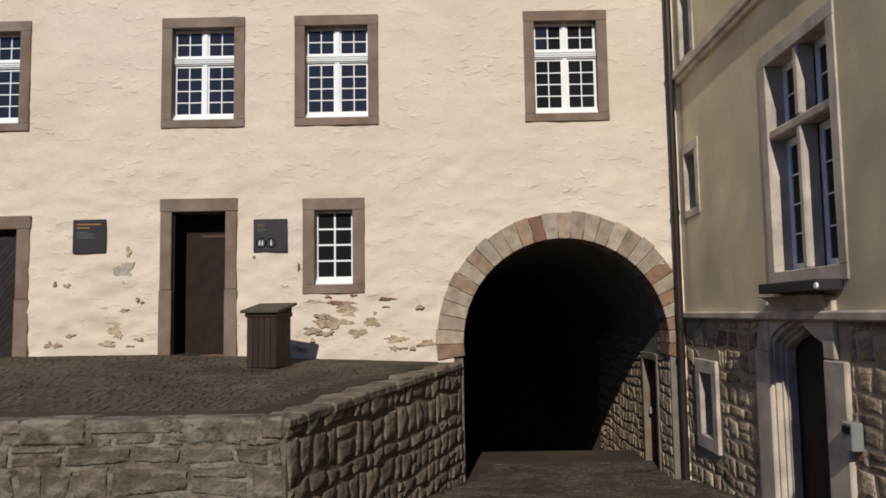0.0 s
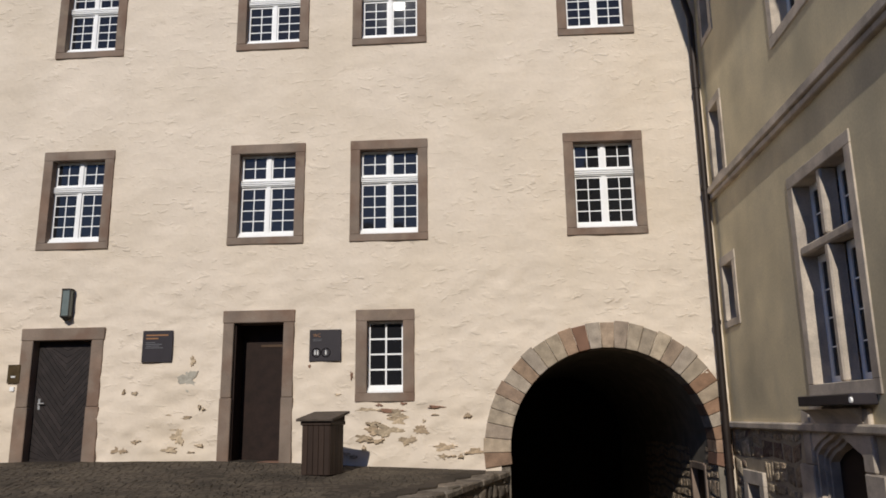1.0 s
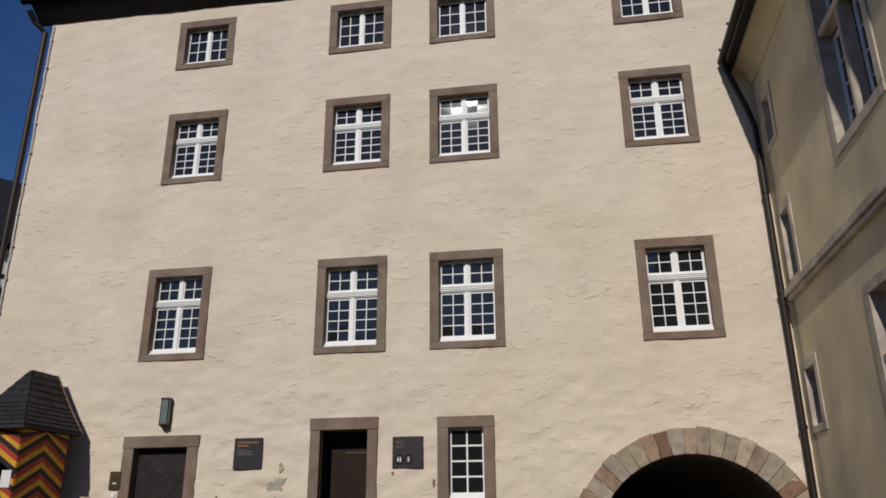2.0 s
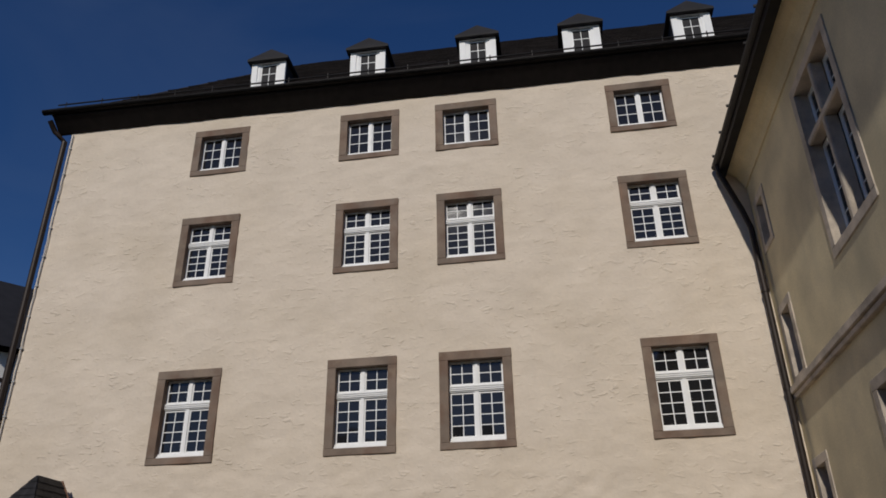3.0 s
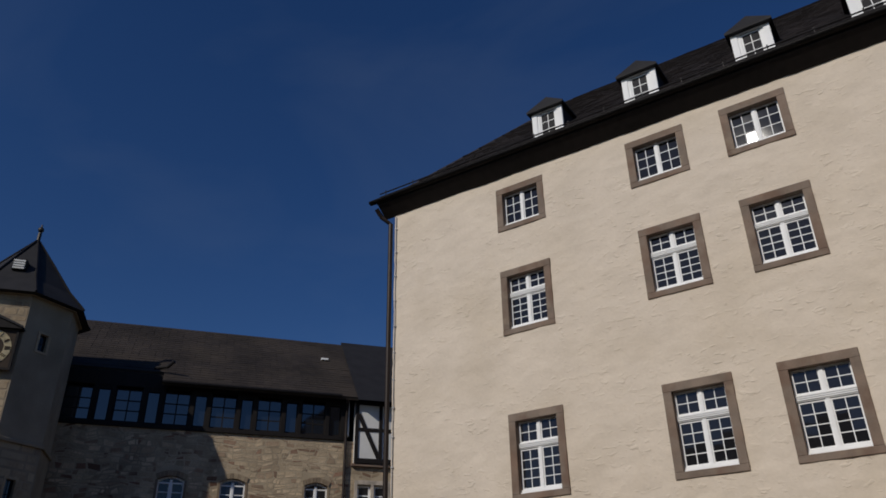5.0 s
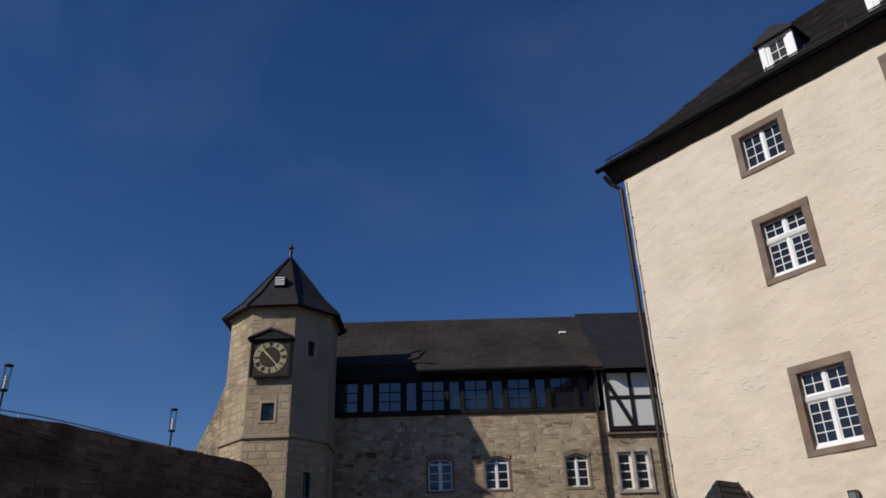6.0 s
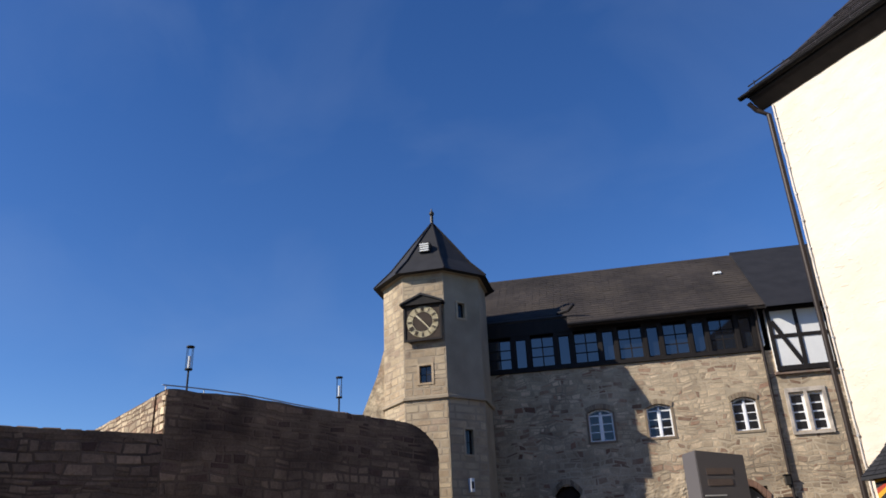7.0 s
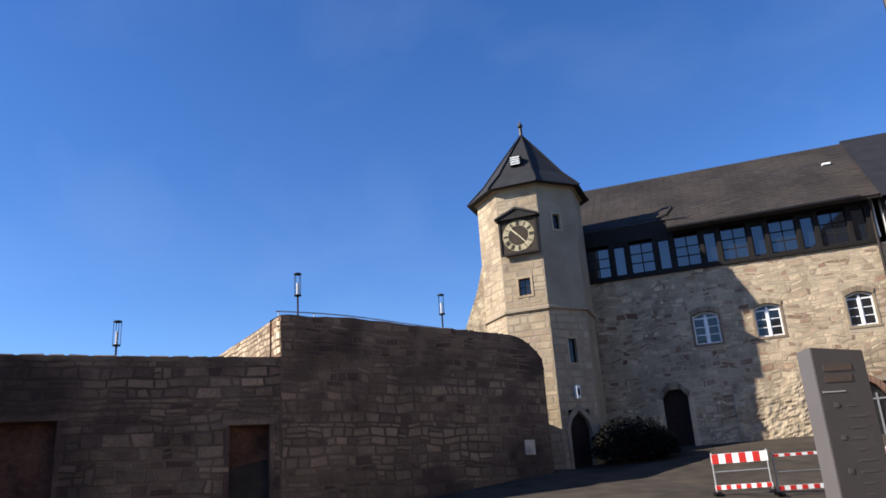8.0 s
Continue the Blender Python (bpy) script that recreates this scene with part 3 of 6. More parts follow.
def doorway(x0, x1, z0, z1, fw):
    """A stone doorframe with jambs in two lengths, down to the paving."""
    cut = z0 + (z1 - z0) * 0.42
    bm = boxes((x0, x1, -0.03, 0.42, z1 - 0.21, z1), (x0 + 0.01, x0 + fw, -0.028, 0.42, cut, z1 - 0.213), (x0, x0 + fw + 0.01, -0.032, 0.42, z0 - 0.1, cut - 0.004),
               (x1 - fw, x1 - 0.01, -0.028, 0.42, cut, z1 - 0.213), (x1 - fw - 0.01, x1, -0.032, 0.42, z0 - 0.1, cut - 0.004), bevel=0.01)
    return part("door_frame", bm, FRAME_STONE, wing, "brown sandstone door frame")


def plank_door(x0, x1, z0, z1):
    """A shut door whose boards meet in a chevron down the middle."""
    leaf = part("door", boxes((x0, x1, 0.17, 0.22, z0, z1)), DOOR_WOOD, wing, "dark brown plank door with chevron boarding")
    mid, w = (x0 + x1) / 2, 0.115
    lean = (x1 - x0) / 2 * 1.25
    for side in (-1, 1):
        z = z0 - lean
        while z < z1:
            pts = [(mid, z), (mid, z + w - 0.008), (mid + side * (x1 - x0) / 2, z + lean + w - 0.008), (mid + side * (x1 - x0) / 2, z + lean)]
            out = []
            for (xa, za), (xb, zb) in zip(pts, pts[1:] + pts[:1]):
                out.append((xa, min(max(za, z0), z1)))
            clean = [p for i, p in enumerate(out) if p != out[i - 1]]
            if len(clean) >= 3 and max(p[1] for p in clean) - min(p[1] for p in clean) > 0.02:
                part("board", prism(bmesh.new(), clean, 0.15, 0.168), DOOR_WOOD, leaf)
            z += w
    bm = bmesh.new()
    tube(bm, [(x0 + 0.09, 0.15, z0 + 1.0), (x0 + 0.09, 0.10, z0 + 1.0), (x0 + 0.2, 0.10, z0 + 1.0)], 0.011, 8)
    box(bm, x0 + 0.07, x0 + 0.11, 0.14, 0.152, z0 + 0.9, z0 + 1.08)
    part("door_handle", bm, STEEL, leaf, "steel lever handle")


doorway(*DOORS[0], 0.22)
doorway(*DOORS[1], 0.19)
plank_door(-7.84, -6.82, 1.12, 3.19)
# the open doorway: lobby with a dark leaf folded against the jamb and an inner door
x0, x1, z0, z1 = -4.39, -3.52, 1.14, 3.41
part("lobby", boxes((x0 - 0.06, x0 - 0.01, 0.42, 1.5, z0 - 0.1, z1 + 0.1), (x1 + 0.01, x1 + 0.06, 0.42, 1.5, z0 - 0.1, z1 + 0.1), (x0, x1, 0.42, 1.5, z1, z1 + 0.1), (x0, x1, 1.5, 1.56, z0 - 0.1, z1)), DARK_WOOD, wing, "dark brown lobby")
inner = part("door", boxes((x0 + 0.02, x1 - 0.02, 0.44, 0.48, z0, z1 - 0.02), bevel=0.006), DARK_WOOD, wing, "dark brown panelled inner door")
part("rail", boxes((x0 + 0.36, x1 - 0.05, 0.428, 0.439, z1 - 0.38, z1 - 0.34)), material("brass strip", (0.075, 0.042, 0.022), 0.1, 5, 0.5, 0, 40), inner, "dull brass rail")
part("door", boxes((x0 + 0.01, x0 + 0.05, 0.05, 0.43, z0, z1 - 0.02), bevel=0.006), DARK_WOOD, wing, "open dark door leaf")
part("step", boxes((x0 - 0.02, x1 + 0.02, -0.02, 0.42, 1.02, 1.14), bevel=0.01), RED_STONE, wing, "red sandstone threshold")

# gateway: voussoirs, vault and passage
count, a0, a1 = 29, -9, 188
for i in range(count):
    t0, t1 = radians(a0 + (a1 - a0) * i / count), radians(a0 + (a1 - a0) * (i + 1) / count - 0.25)
    ro = ARCH_OUT + random.uniform(-0.02, 0.02)
    pts = []
    for r, order in ((ARCH_R - 0.01, (t0, t1)), (ro, (t1, t0))):
        for t in order:
            pts.append((min(ARCH_X + r * math.cos(t), SIDE_X - 0.02), ARCH_Z + r * math.sin(t)))
    if pts[0][0] < SIDE_X - 0.05 and pts[1] != pts[2]:
        bm = prism(bmesh.new(), pts[::-1], -0.028 + random.uniform(-0.008, 0.008), 0.5)
        bmesh.ops.bevel(bm, geom=bm.edges[:], offset=0.008, segments=1, affect="EDGES")
        part("voussoir", bm, RED_STONE if random.random() < 0.1 else ARCH_STONE, wing)
bm = bmesh.new()
ring = [(ARCH_X - ARCH_R, -2.6)] + [(ARCH_X - ARCH_R * math.cos(math.pi * k / 24), ARCH_Z + ARCH_R * math.sin(math.pi * k / 24)) for k in range(25)] + [(ARCH_X + ARCH_R, -2.6)]
lines = [[bm.verts.new((x, y, z)) for x, z in ring] for y in (0.45, 3, 6, 9.9)]
for a, b in zip(lines, lines[1:]):
    for k in range(len(ring) - 1):
        if not (k == len(ring) - 2 and a is not lines[2]):
            bm.faces.new((a[k], b[k], b[k + 1], a[k + 1]))
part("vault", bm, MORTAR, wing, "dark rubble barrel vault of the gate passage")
bm = boxes((ARCH_X - ARCH_R - 0.3, ARCH_X - ARCH_R, 0.03, 0.5, -2.5, ARCH_Z - 0.24), bevel=0.01)
part("jamb", bm, RUBBLE, wing, "dark stone gate jamb")
gate = part("gate", boxes((0.1, 3.5, 9.85, 9.95, -6, 3.2)), DARK_WOOD, wing, "dark closed gate at the passage's far end")
# passage side wall with its door
pw = ARCH_X + ARCH_R
side = boxes((pw, pw + 0.25, 0.0, 0.72, -2.5, 1.29), (pw, pw + 0.25, 1.75, 6.0, -3.0, 1.29), (pw, pw + 0.25, 0.72, 1.75, 1.02, 1.29))
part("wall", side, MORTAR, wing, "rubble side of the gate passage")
part("door_frame", boxes((pw - 0.03, pw + 0.2, 0.72, 0.82, -2.0, 1.0), (pw - 0.03, pw + 0.2, 1.65, 1.75, -2.0, 1.0), (pw - 0.03, pw + 0.2, 0.82, 1.65, 0.9, 1.02), bevel=0.01), FRAME_STONE, wing, "red sandstone frame")
pd = part("door", boxes((pw + 0.08, pw + 0.12, 0.82, 1.65, -2.0, 0.9)), DARK_WOOD, wing, "dark door in the passage")
part("door_handle", boxes((pw + 0.03, pw + 0.08, 1.5, 1.54, -0.05, 0.07), bevel=0.005), STEEL, pd, "small steel handle")

# roof, eaves, gutter
EAVE_Y, EAVE_Z = -0.36, 12.83
bm = bmesh.new()
ridge_y, ridge_z = 5.5, 18.72
c = [(-11.6, EAVE_Y, EAVE_Z), (16.4, EAVE_Y, EAVE_Z), (16.4, 11.4, EAVE_Z), (-11.6, 11.4, EAVE_Z), (-8.2, ridge_y, ridge_z), (14, ridge_y, ridge_z)]
v = [bm.verts.new(p) for p in c]
for f in ((0, 1, 5, 4), (1, 2, 5), (2, 3, 4, 5), (3, 0, 4)):
    bm.faces.new([v[i] for i in f])
roof = part("roof", bm, WING_SLATE, wing, "steep dark slate hipped roof")
bm = bmesh.new()
prof = [(EAVE_Y - 0.02, EAVE_Z), (EAVE_Y - 0.02, EAVE_Z - 0.10), (-0.045, 12.47), (0.03, 12.47), (0.03, EAVE_Z)]
pa = [bm.verts.new((-11.5, y, z)) for y, z in prof]
pb = [bm.verts.new((16.3, y, z)) for y, z in prof]
for k in range(5):
    bm.faces.new((pa[k], pa[(k + 1) % 5], pb[(k + 1) % 5], pb[k]))
bm.faces.new(pa[::-1])
bm.faces.new(pb)
part("soffit", bm, TIMBER, wing, "dark boarded sloping soffit")
part("soffit", boxes((-11.5, X0, 0.03, 11.3, EAVE_Z - 0.1, EAVE_Z - 0.02)), TIMBER, wing, "dark boarded soffit of the hip")
part("attic_floor", boxes((X0, 16.3, 0.04, 11.0, EAVE_Z - 0.06, EAVE_Z - 0.03)), TIMBER, wing)
# slate courses lie on the front slope
rise = (ridge_z - EAVE_Z) / (ridge_y - EAVE_Y)
slope = math.hypot(ridge_z - EAVE_Z, ridge_y - EAVE_Y)
srng = random.Random(4)
sv, sf = [], []
rows = 26
for j in range(rows):
    for x in steps([-11.4, 15], 0.32)[:-1]:
        s0 = slope * j / rows
        y = EAVE_Y + s0 / slope * (ridge_y - EAVE_Y)
        z = EAVE_Z + s0 / slope * (ridge_z - EAVE_Z)
        left = -11.6 + 3.4 * (j + 1) / rows
        if x < left:
            continue
        s1 = slope / rows * 1.06
        dy, dz = (ridge_y - EAVE_Y) / slope, (ridge_z - EAVE_Z) / slope
        k = len(sv)
        o = 0.03 + srng.uniform(0, 0.012)
        x_ = x + (0.16 if j % 2 else 0)
        for a, q, up in ((0, 0, o), (0.31, 0, o), (0.31, s1, 0.008), (0, s1, 0.008), (0, 0, 0.0), (0.31, 0, 0.0)):
            sv.append((x_ + a, y + dy * q - dz * up, z + dz * q + dy * up))
        sf += [(k, k + 1, k + 2, k + 3), (k + 4, k + 5, k + 1, k), (k + 4, k, k + 3), (k + 5, k + 2, k + 1)]
part_of("slate_covering", sv, sf, WING_SLATE, roof, kind="stuff")

bm = bmesh.new()
n = 8
for side_r in (0.085,):
    ring_a = [bm.verts.new((-11.72, EAVE_Y - 0.08 + side_r * math.cos(math.pi + math.pi * k / n), EAVE_Z + 0.02 + side_r * math.sin(math.pi + math.pi * k / n))) for k in range(n + 1)]
    ring_b = [bm.verts.new((16.3, v0.co.y, v0.co.z)) for v0 in ring_a]
    for k in range(n):
        bm.faces.new((ring_a[k], ring_a[k + 1], ring_b[k + 1], ring_b[k]))
    bm.faces.new(ring_a)
bmesh.ops.solidify(bm, geom=bm.faces[:], thickness=0.006)
part("gutter", bm, DARK_METAL, wing, "dark half-round gutter")
bm = bmesh.new()
tube(bm, [(-11.5, EAVE_Y + 0.06, EAVE_Z + 0.30), (16, EAVE_Y + 0.06, EAVE_Z + 0.30)], 0.018, 8)
tube(bm, [(-11.5, EAVE_Y + 0.06, EAVE_Z + 0.20), (16, EAVE_Y + 0.06, EAVE_Z + 0.20)], 0.014, 8)
guard = part("snow_guard", bm, DARK_METAL, wing, "dark metal snow guard rail")
for x in steps([-11.3, 15.5], 0.95):
    bm = bmesh.new()
    tube(bm, [(x, EAVE_Y + 0.25, EAVE_Z + 0.2), (x, EAVE_Y + 0.06, EAVE_Z + 0.20), (x, EAVE_Y + 0.06, EAVE_Z + 0.36)], 0.014, 6)
    part("bracket", bm, DARK_METAL, guard)


def dormer(x):
    """A small roofed dormer with white cheeks to its window."""
    w, y, zb, zt = 0.43, 0.45, 13.48, 14.50
    dm = part("dormer", boxes((x - w, x + w, y + 0.06, y + 3.0, zb, zt - 0.06)), SLATE, wing, "slate-hung dormer with white window")
    bm = boxes((x - w, x - w + 0.14, y, y + 0.07, zb, zt - 0.12), (x + w - 0.14, x + w, y, y + 0.07, zb, zt - 0.12), (x - w + 0.14, x - w + 0.21, y + 0.03, y + 0.09, zb, zt - 0.12), (x + w - 0.21, x + w - 0.14, y + 0.03, y + 0.09, zb, zt - 0.12), (x - w, x + w, y, y + 0.07, zt - 0.12, zt - 0.03), (x - w - 0.02, x + w + 0.02, y - 0.05, y + 0.07, zb - 0.03, zb + 0.06))
    light_grid(bm, dm, x - w + 0.21, x + w - 0.21, zb + 0.06, zt - 0.14, 2, 3, y + 0.05, bar=0.018, edge=0.04)
    part("window_frame", bm, WHITE, dm, "white painted dormer front")
    bm = bmesh.new()
    e, p = w + 0.09, zt + 0.36
    a = [bm.verts.new(q) for q in ((x - e, y - 0.12, zt - 0.05), (x + e, y - 0.12, zt - 0.05), (x + e, y + 3.2, zt - 0.05), (x - e, y + 3.2, zt - 0.05), (x, y + 0.05, p), (x, y + 3.2, p),
                                    (x - e, y - 0.12, zt - 0.11), (x + e, y - 0.12, zt - 0.11), (x + e, y + 3.2, zt - 0.11), (x - e, y + 3.2, zt - 0.11))]
    for f in ((0, 1, 4), (1, 2, 5, 4), (3, 0, 4, 5), (2, 3, 5), (6, 7, 1, 0), (7, 8, 2, 1), (9, 6, 0, 3), (6, 9, 8, 7)):
        bm.faces.new([a[i] for i in f])
    part("dormer_roof", bm, SLATE, dm, "small hipped slate roof")


for x in (-6.62, -4.12, -1.46, 0.95, 3.42):
    dormer(x)

# the eaves fall a little towards the side wing
def lift(x):
    return 0.13 - 0.0125 * (x + 6.0)


for ob in list(wing.children_recursive):
    if ob.name.split(".")[0] in ("roof", "soffit", "slate_covering", "gutter", "snow_guard", "bracket", "dormer", "window_frame", "dormer_roof"):
        for q in ob.data.vertices:
            q.co.z += lift(q.co.x)
    elif ob.parent.name.split(".")[0] == "dormer":
        ob.location.z += lift(ob.location.x)

# downpipe at the far corner
bm = bmesh.new()
tube(bm, [(-11.5, EAVE_Y - 0.08, EAVE_Z - 0.05), (-11.45, -0.25, EAVE_Z - 0.25), (-11.27, -0.09, EAVE_Z - 0.45), (-11.27, -0.09, 1.0)], 0.062, 12)
tagged(link_mesh("downpipe", bm, PIPE), "brown metal downpipe at the wing's corner", "downpipe").matrix_world = FAC
bm = bmesh.new()
tube(bm, [(-11.13, -0.03, 12.6), (-11.13, -0.03, 1.2)], 0.012, 6)
for z in steps([1.6, 12.2], 0.75):
    box(bm, -11.16, -11.10, -0.05, 0.0, z, z + 0.03)
tagged(link_mesh("lightning_conductor", bm, STEEL), "thin metal lightning conductor clipped to plaster", "conductor").matrix_world = FAC

# ---- signs, lantern, intercom on the plaster ----
def plate(x0, x1, z0, z1, label):
    root = thing("wall_sign", FAC @ Matrix.Translation(((x0 + x1) / 2, -0.03, (z0 + z1) / 2)), label, "sign", "plaques on the plaster")
    w, h = (x1 - x0) / 2, (z1 - z0) / 2
    part("plate", boxes((-w, w, 0, 0.02, -h, h), bevel=0.003), PANEL, root)
    return root, w, h


root, w, h = plate(-5.93, -5.41, 2.77, 3.30, "square charcoal plaque with small orange and grey lines")
for i, (a, b, mt, t) in enumerate([(0.06, 0.44, ORANGE, 0.024), (0.06, 0.27, ORANGE, 0.024), (0.06, 0.22, GREY_TEXT, 0.010), (0.06, 0.34, GREY_TEXT, 0.010), (0.06, 0.30, GREY_TEXT, 0.010), (0.06, 0.36, GREY_TEXT, 0.010)]):
    z = h - 0.09 - (0.055 * i if i < 2 else 0.085 + 0.03 * (i - 1))
    part("lettering", boxes((-w + a, -w + b, -0.003, 0.001, z, z + t)), mt, root)
root, w, h = plate(-3.07, -2.54, 2.74, 3.26, "square charcoal plaque with orange heading and round symbols")
txt = bpy.data.curves.new("lettering", "FONT")
txt.body, txt.size, txt.extrude = "WC", 0.075, 0.002
txt.materials.append(ORANGE)
ob = new("lettering", txt)
ob.parent = root
ob.matrix_basis = pose(-w + 0.06, -0.003, h - 0.12, 90)
for i in range(2):
    part("lettering", boxes((-w + 0.06, -w + 0.2, -0.003, 0.001, h - 0.16 - 0.025 * i, h - 0.153 - 0.025 * i)), GREY_TEXT, root)
for cx, sym in ((-w + 0.12, 0), (-w + 0.28, 1)):
    bm = bmesh.new()
    pts = [(cx + 0.078 * math.cos(math.tau * k / 24), -h + 0.14 + 0.078 * math.sin(math.tau * k / 24)) for k in range(24)]
    vo = [bm.verts.new((x, -0.004, z)) for x, z in pts]
    vi = [bm.verts.new((cx + (x - cx) * 0.86, -0.004, -h + 0.14 + (z + h - 0.14) * 0.86)) for x, z in pts]
    for k in range(24):
        bm.faces.new((vo[k], vo[(k + 1) % 24], vi[(k + 1) % 24], vi[k]))
    bmesh.ops.solidify(bm, geom=bm.faces[:], thickness=-0.004)
    for dx in ((-0.022, 0.022) if sym == 0 else (0.0,)):
        box(bm, cx + dx - 0.012, cx + dx + 0.012, -0.003, 0.001, -h + 0.105, -h + 0.165)
        box(bm, cx + dx - 0.008, cx + dx + 0.008, -0.003, 0.001, -h + 0.17, -h + 0.186)
    part("symbol", bm, PALE, root, "pale round symbol")

lantern = thing("wall_lantern", FAC @ Matrix.Translation((-7.28, -0.09, 3.47)) @ Matrix.Diagonal((0.8, 0.75, 1.0, 1)), "narrow verdigris wall lantern above the door", "lamp")
bm = boxes((-0.095, -0.075, -0.085, -0.065, 0.10, 0.54), (0.075, 0.095, -0.085, -0.065, 0.10, 0.54), (-0.095, -0.075, 0.06, 0.08, 0.10, 0.54), (0.075, 0.095, 0.06, 0.08, 0.10, 0.54), (-0.1, 0.1, -0.09, 0.09, 0.54, 0.57), (-0.1, 0.1, -0.09, 0.09, 0.085, 0.105))
part("frame", bm, BRONZE, lantern)
bm = bmesh.new()
top4 = [bm.verts.new(p) for p in ((-0.095, -0.085, 0.085), (0.095, -0.085, 0.085), (0.095, 0.085, 0.085), (-0.095, 0.085, 0.085))]
tip = bm.verts.new((0, 0, 0.0))
for i in range(4):
    bm.faces.new((top4[i], tip, top4[(i + 1) % 4]))
bm.faces.new(top4)
part("finial", bm, BRONZE, lantern)
part("glass", boxes((-0.075, 0.075, -0.078, -0.072, 0.105, 0.54), (-0.088, -0.082, -0.065, 0.06, 0.105, 0.54), (0.082, 0.088, -0.065, 0.06, 0.105, 0.54)), material("lantern glass", (0.16, 0.19, 0.18), 0.1, 8, 0.15, 0, 40), lantern)
part("back_plate", boxes((-0.07, 0.07, 0.08, 0.12, 0.12, 0.5)), BRONZE, lantern)

icom = thing("intercom", FAC @ Matrix.Translation((-8.14, -0.03, 2.46)), "small dark brass intercom plate beside the plank door", "intercom")
part("plate", boxes((-0.11, 0.11, -0.01, 0.03, 0, 0.31), bevel=0.004), material("tarnished brass", (0.085, 0.060, 0.030), 0.25, 9, 0.45, 0.1, 60, 0.003, metal=0.4), icom)
part("button", boxes((-0.04, 0.04, -0.02, -0.01, 0.09, 0.12), bevel=0.003), PALE, icom)
bell = thing("bell_button", FAC @ Matrix.Translation((-8.15, -0.03, 2.36)), "tiny white bell button on the plaster", "button")
part("button", boxes((-0.04, 0.04, -0.01, 0.03, -0.04, 0.04), bevel=0.01), WHITE, bell)


def patch(x, z, w, h, mat, seed, label, name="bare_patch"):
    """An irregular flake where the plaster has gone, a few millimetres thick."""
    r = random.Random(seed)
    k = 36
    p1, p2 = r.uniform(0, 6), r.uniform(0, 6)
    pts = []
    for i in range(k):
        t = math.tau * i / k
        s = 0.38 + 0.10 * math.sin(3 * t + p1) + 0.08 * math.sin(5 * t + p2) + r.uniform(-0.11, 0.11)
        pts.append((w * s * math.cos(t), h * s * math.sin(t)))
    bm = prism(bmesh.new(), pts[::-1], -0.013, 0.03)
    ob = part(name, bm, mat, wing, label)
    ob.location = (x, -0.0007 * (seed % 24), z)


for i, (x, z, w, h, mt) in enumerate([(-5.10, 2.47, 0.34, 0.38, SCREED), (-1.95, 1.62, 0.42, 0.16, CEMENT), (-1.60, 1.78, 0.36, 0.18, CEMENT), (-1.72, 1.93, 0.50, 0.07, RED_STONE), (-2.15, 1.50, 0.30, 0.14, CEMENT), (-1.25, 1.62, 0.34, 0.16, CEMENT), (-5.22, 1.55, 0.24, 0.30, CEMENT), (-5.05, 2.78, 0.10, 0.22, CEMENT), (-0.85, 1.35, 0.4, 0.14, CEMENT), (-0.35, 1.28, 0.35, 0.12, CEMENT), (-6.2, 1.35, 0.3, 0.14, CEMENT), (-2.1, 1.95, 0.40, 0.07, CEMENT), (-1.62, 1.88, 0.30, 0.16, CEMENT), (-1.75, 1.62, 0.55, 0.20, CEMENT), (-1.45, 1.46, 0.35, 0.14, CEMENT),
                                     (-2.0, 1.72, 0.22, 0.10, CEMENT), (-0.97, 1.98, 0.30, 0.05, RED_STONE), (-1.9, 2.02, 0.12, 0.05, RED_STONE), (-1.5, 2.04, 0.14, 0.045, RED_STONE), (-5.35, 1.35, 0.28, 0.12, CEMENT), (-1.95, 1.45, 0.30, 0.08, CEMENT), (-2.36, 2.5, 0.05, 0.14, RED_STONE), (-3.06, 2.66, 0.05, 0.06, RED_STONE)]):
    patch(x, z, w, h, mt, i, "bare stone showing through flaked plaster")
# small flakes low on the wall
flake_rng = random.Random(77)
for i in range(60):
    x, z = flake_rng.uniform(-9.5, -0.3), 1.2 + 1.1 * flake_rng.random() ** 1.8
    if any(a - 0.2 < x < b + 0.2 for a, b in ((-8.06, -6.60), (-4.58, -3.33))) or z < 1.2:
        continue
    if abs(x + 1.81) < 0.75 and z > 1.9:
        continue
    patch(x, z, flake_rng.uniform(0.05, 0.17), flake_rng.uniform(0.025, 0.09), CEMENT, 40 + i, "small flake of bare stone in the plaster")

# ---- range that closes the yard behind the visitor ----
south = part("wall_south", boxes((-20, 16, -0.5, 0.5, -1.5, 11.0)), PALAS_MORTAR, None)
south.location = (0, -25, 0)
tagged(south, "plain tan rendered wall closing the yard", "wall", kind="structure")
bm = bmesh.new()
sv4 = [bm.verts.new(p) for p in ((-20.5, 1.0, 10.9), (16.5, 1.0, 10.9), (16.5, -5, 15.5), (-20.5, -5, 15.5), (16.5, -11, 10.9), (-20.5, -11, 10.9))]
for f in ((0, 1, 2, 3), (3, 2, 4, 5), (0, 3, 5), (1, 4, 2)):
    bm.faces.new([sv4[i] for i in f])
sroof2 = link_mesh("roof_south", bm, SLATE)
sroof2.location = (0, -25, 0)
tagged(sroof2, "dark slate roof behind the yard", "roof", kind="structure")

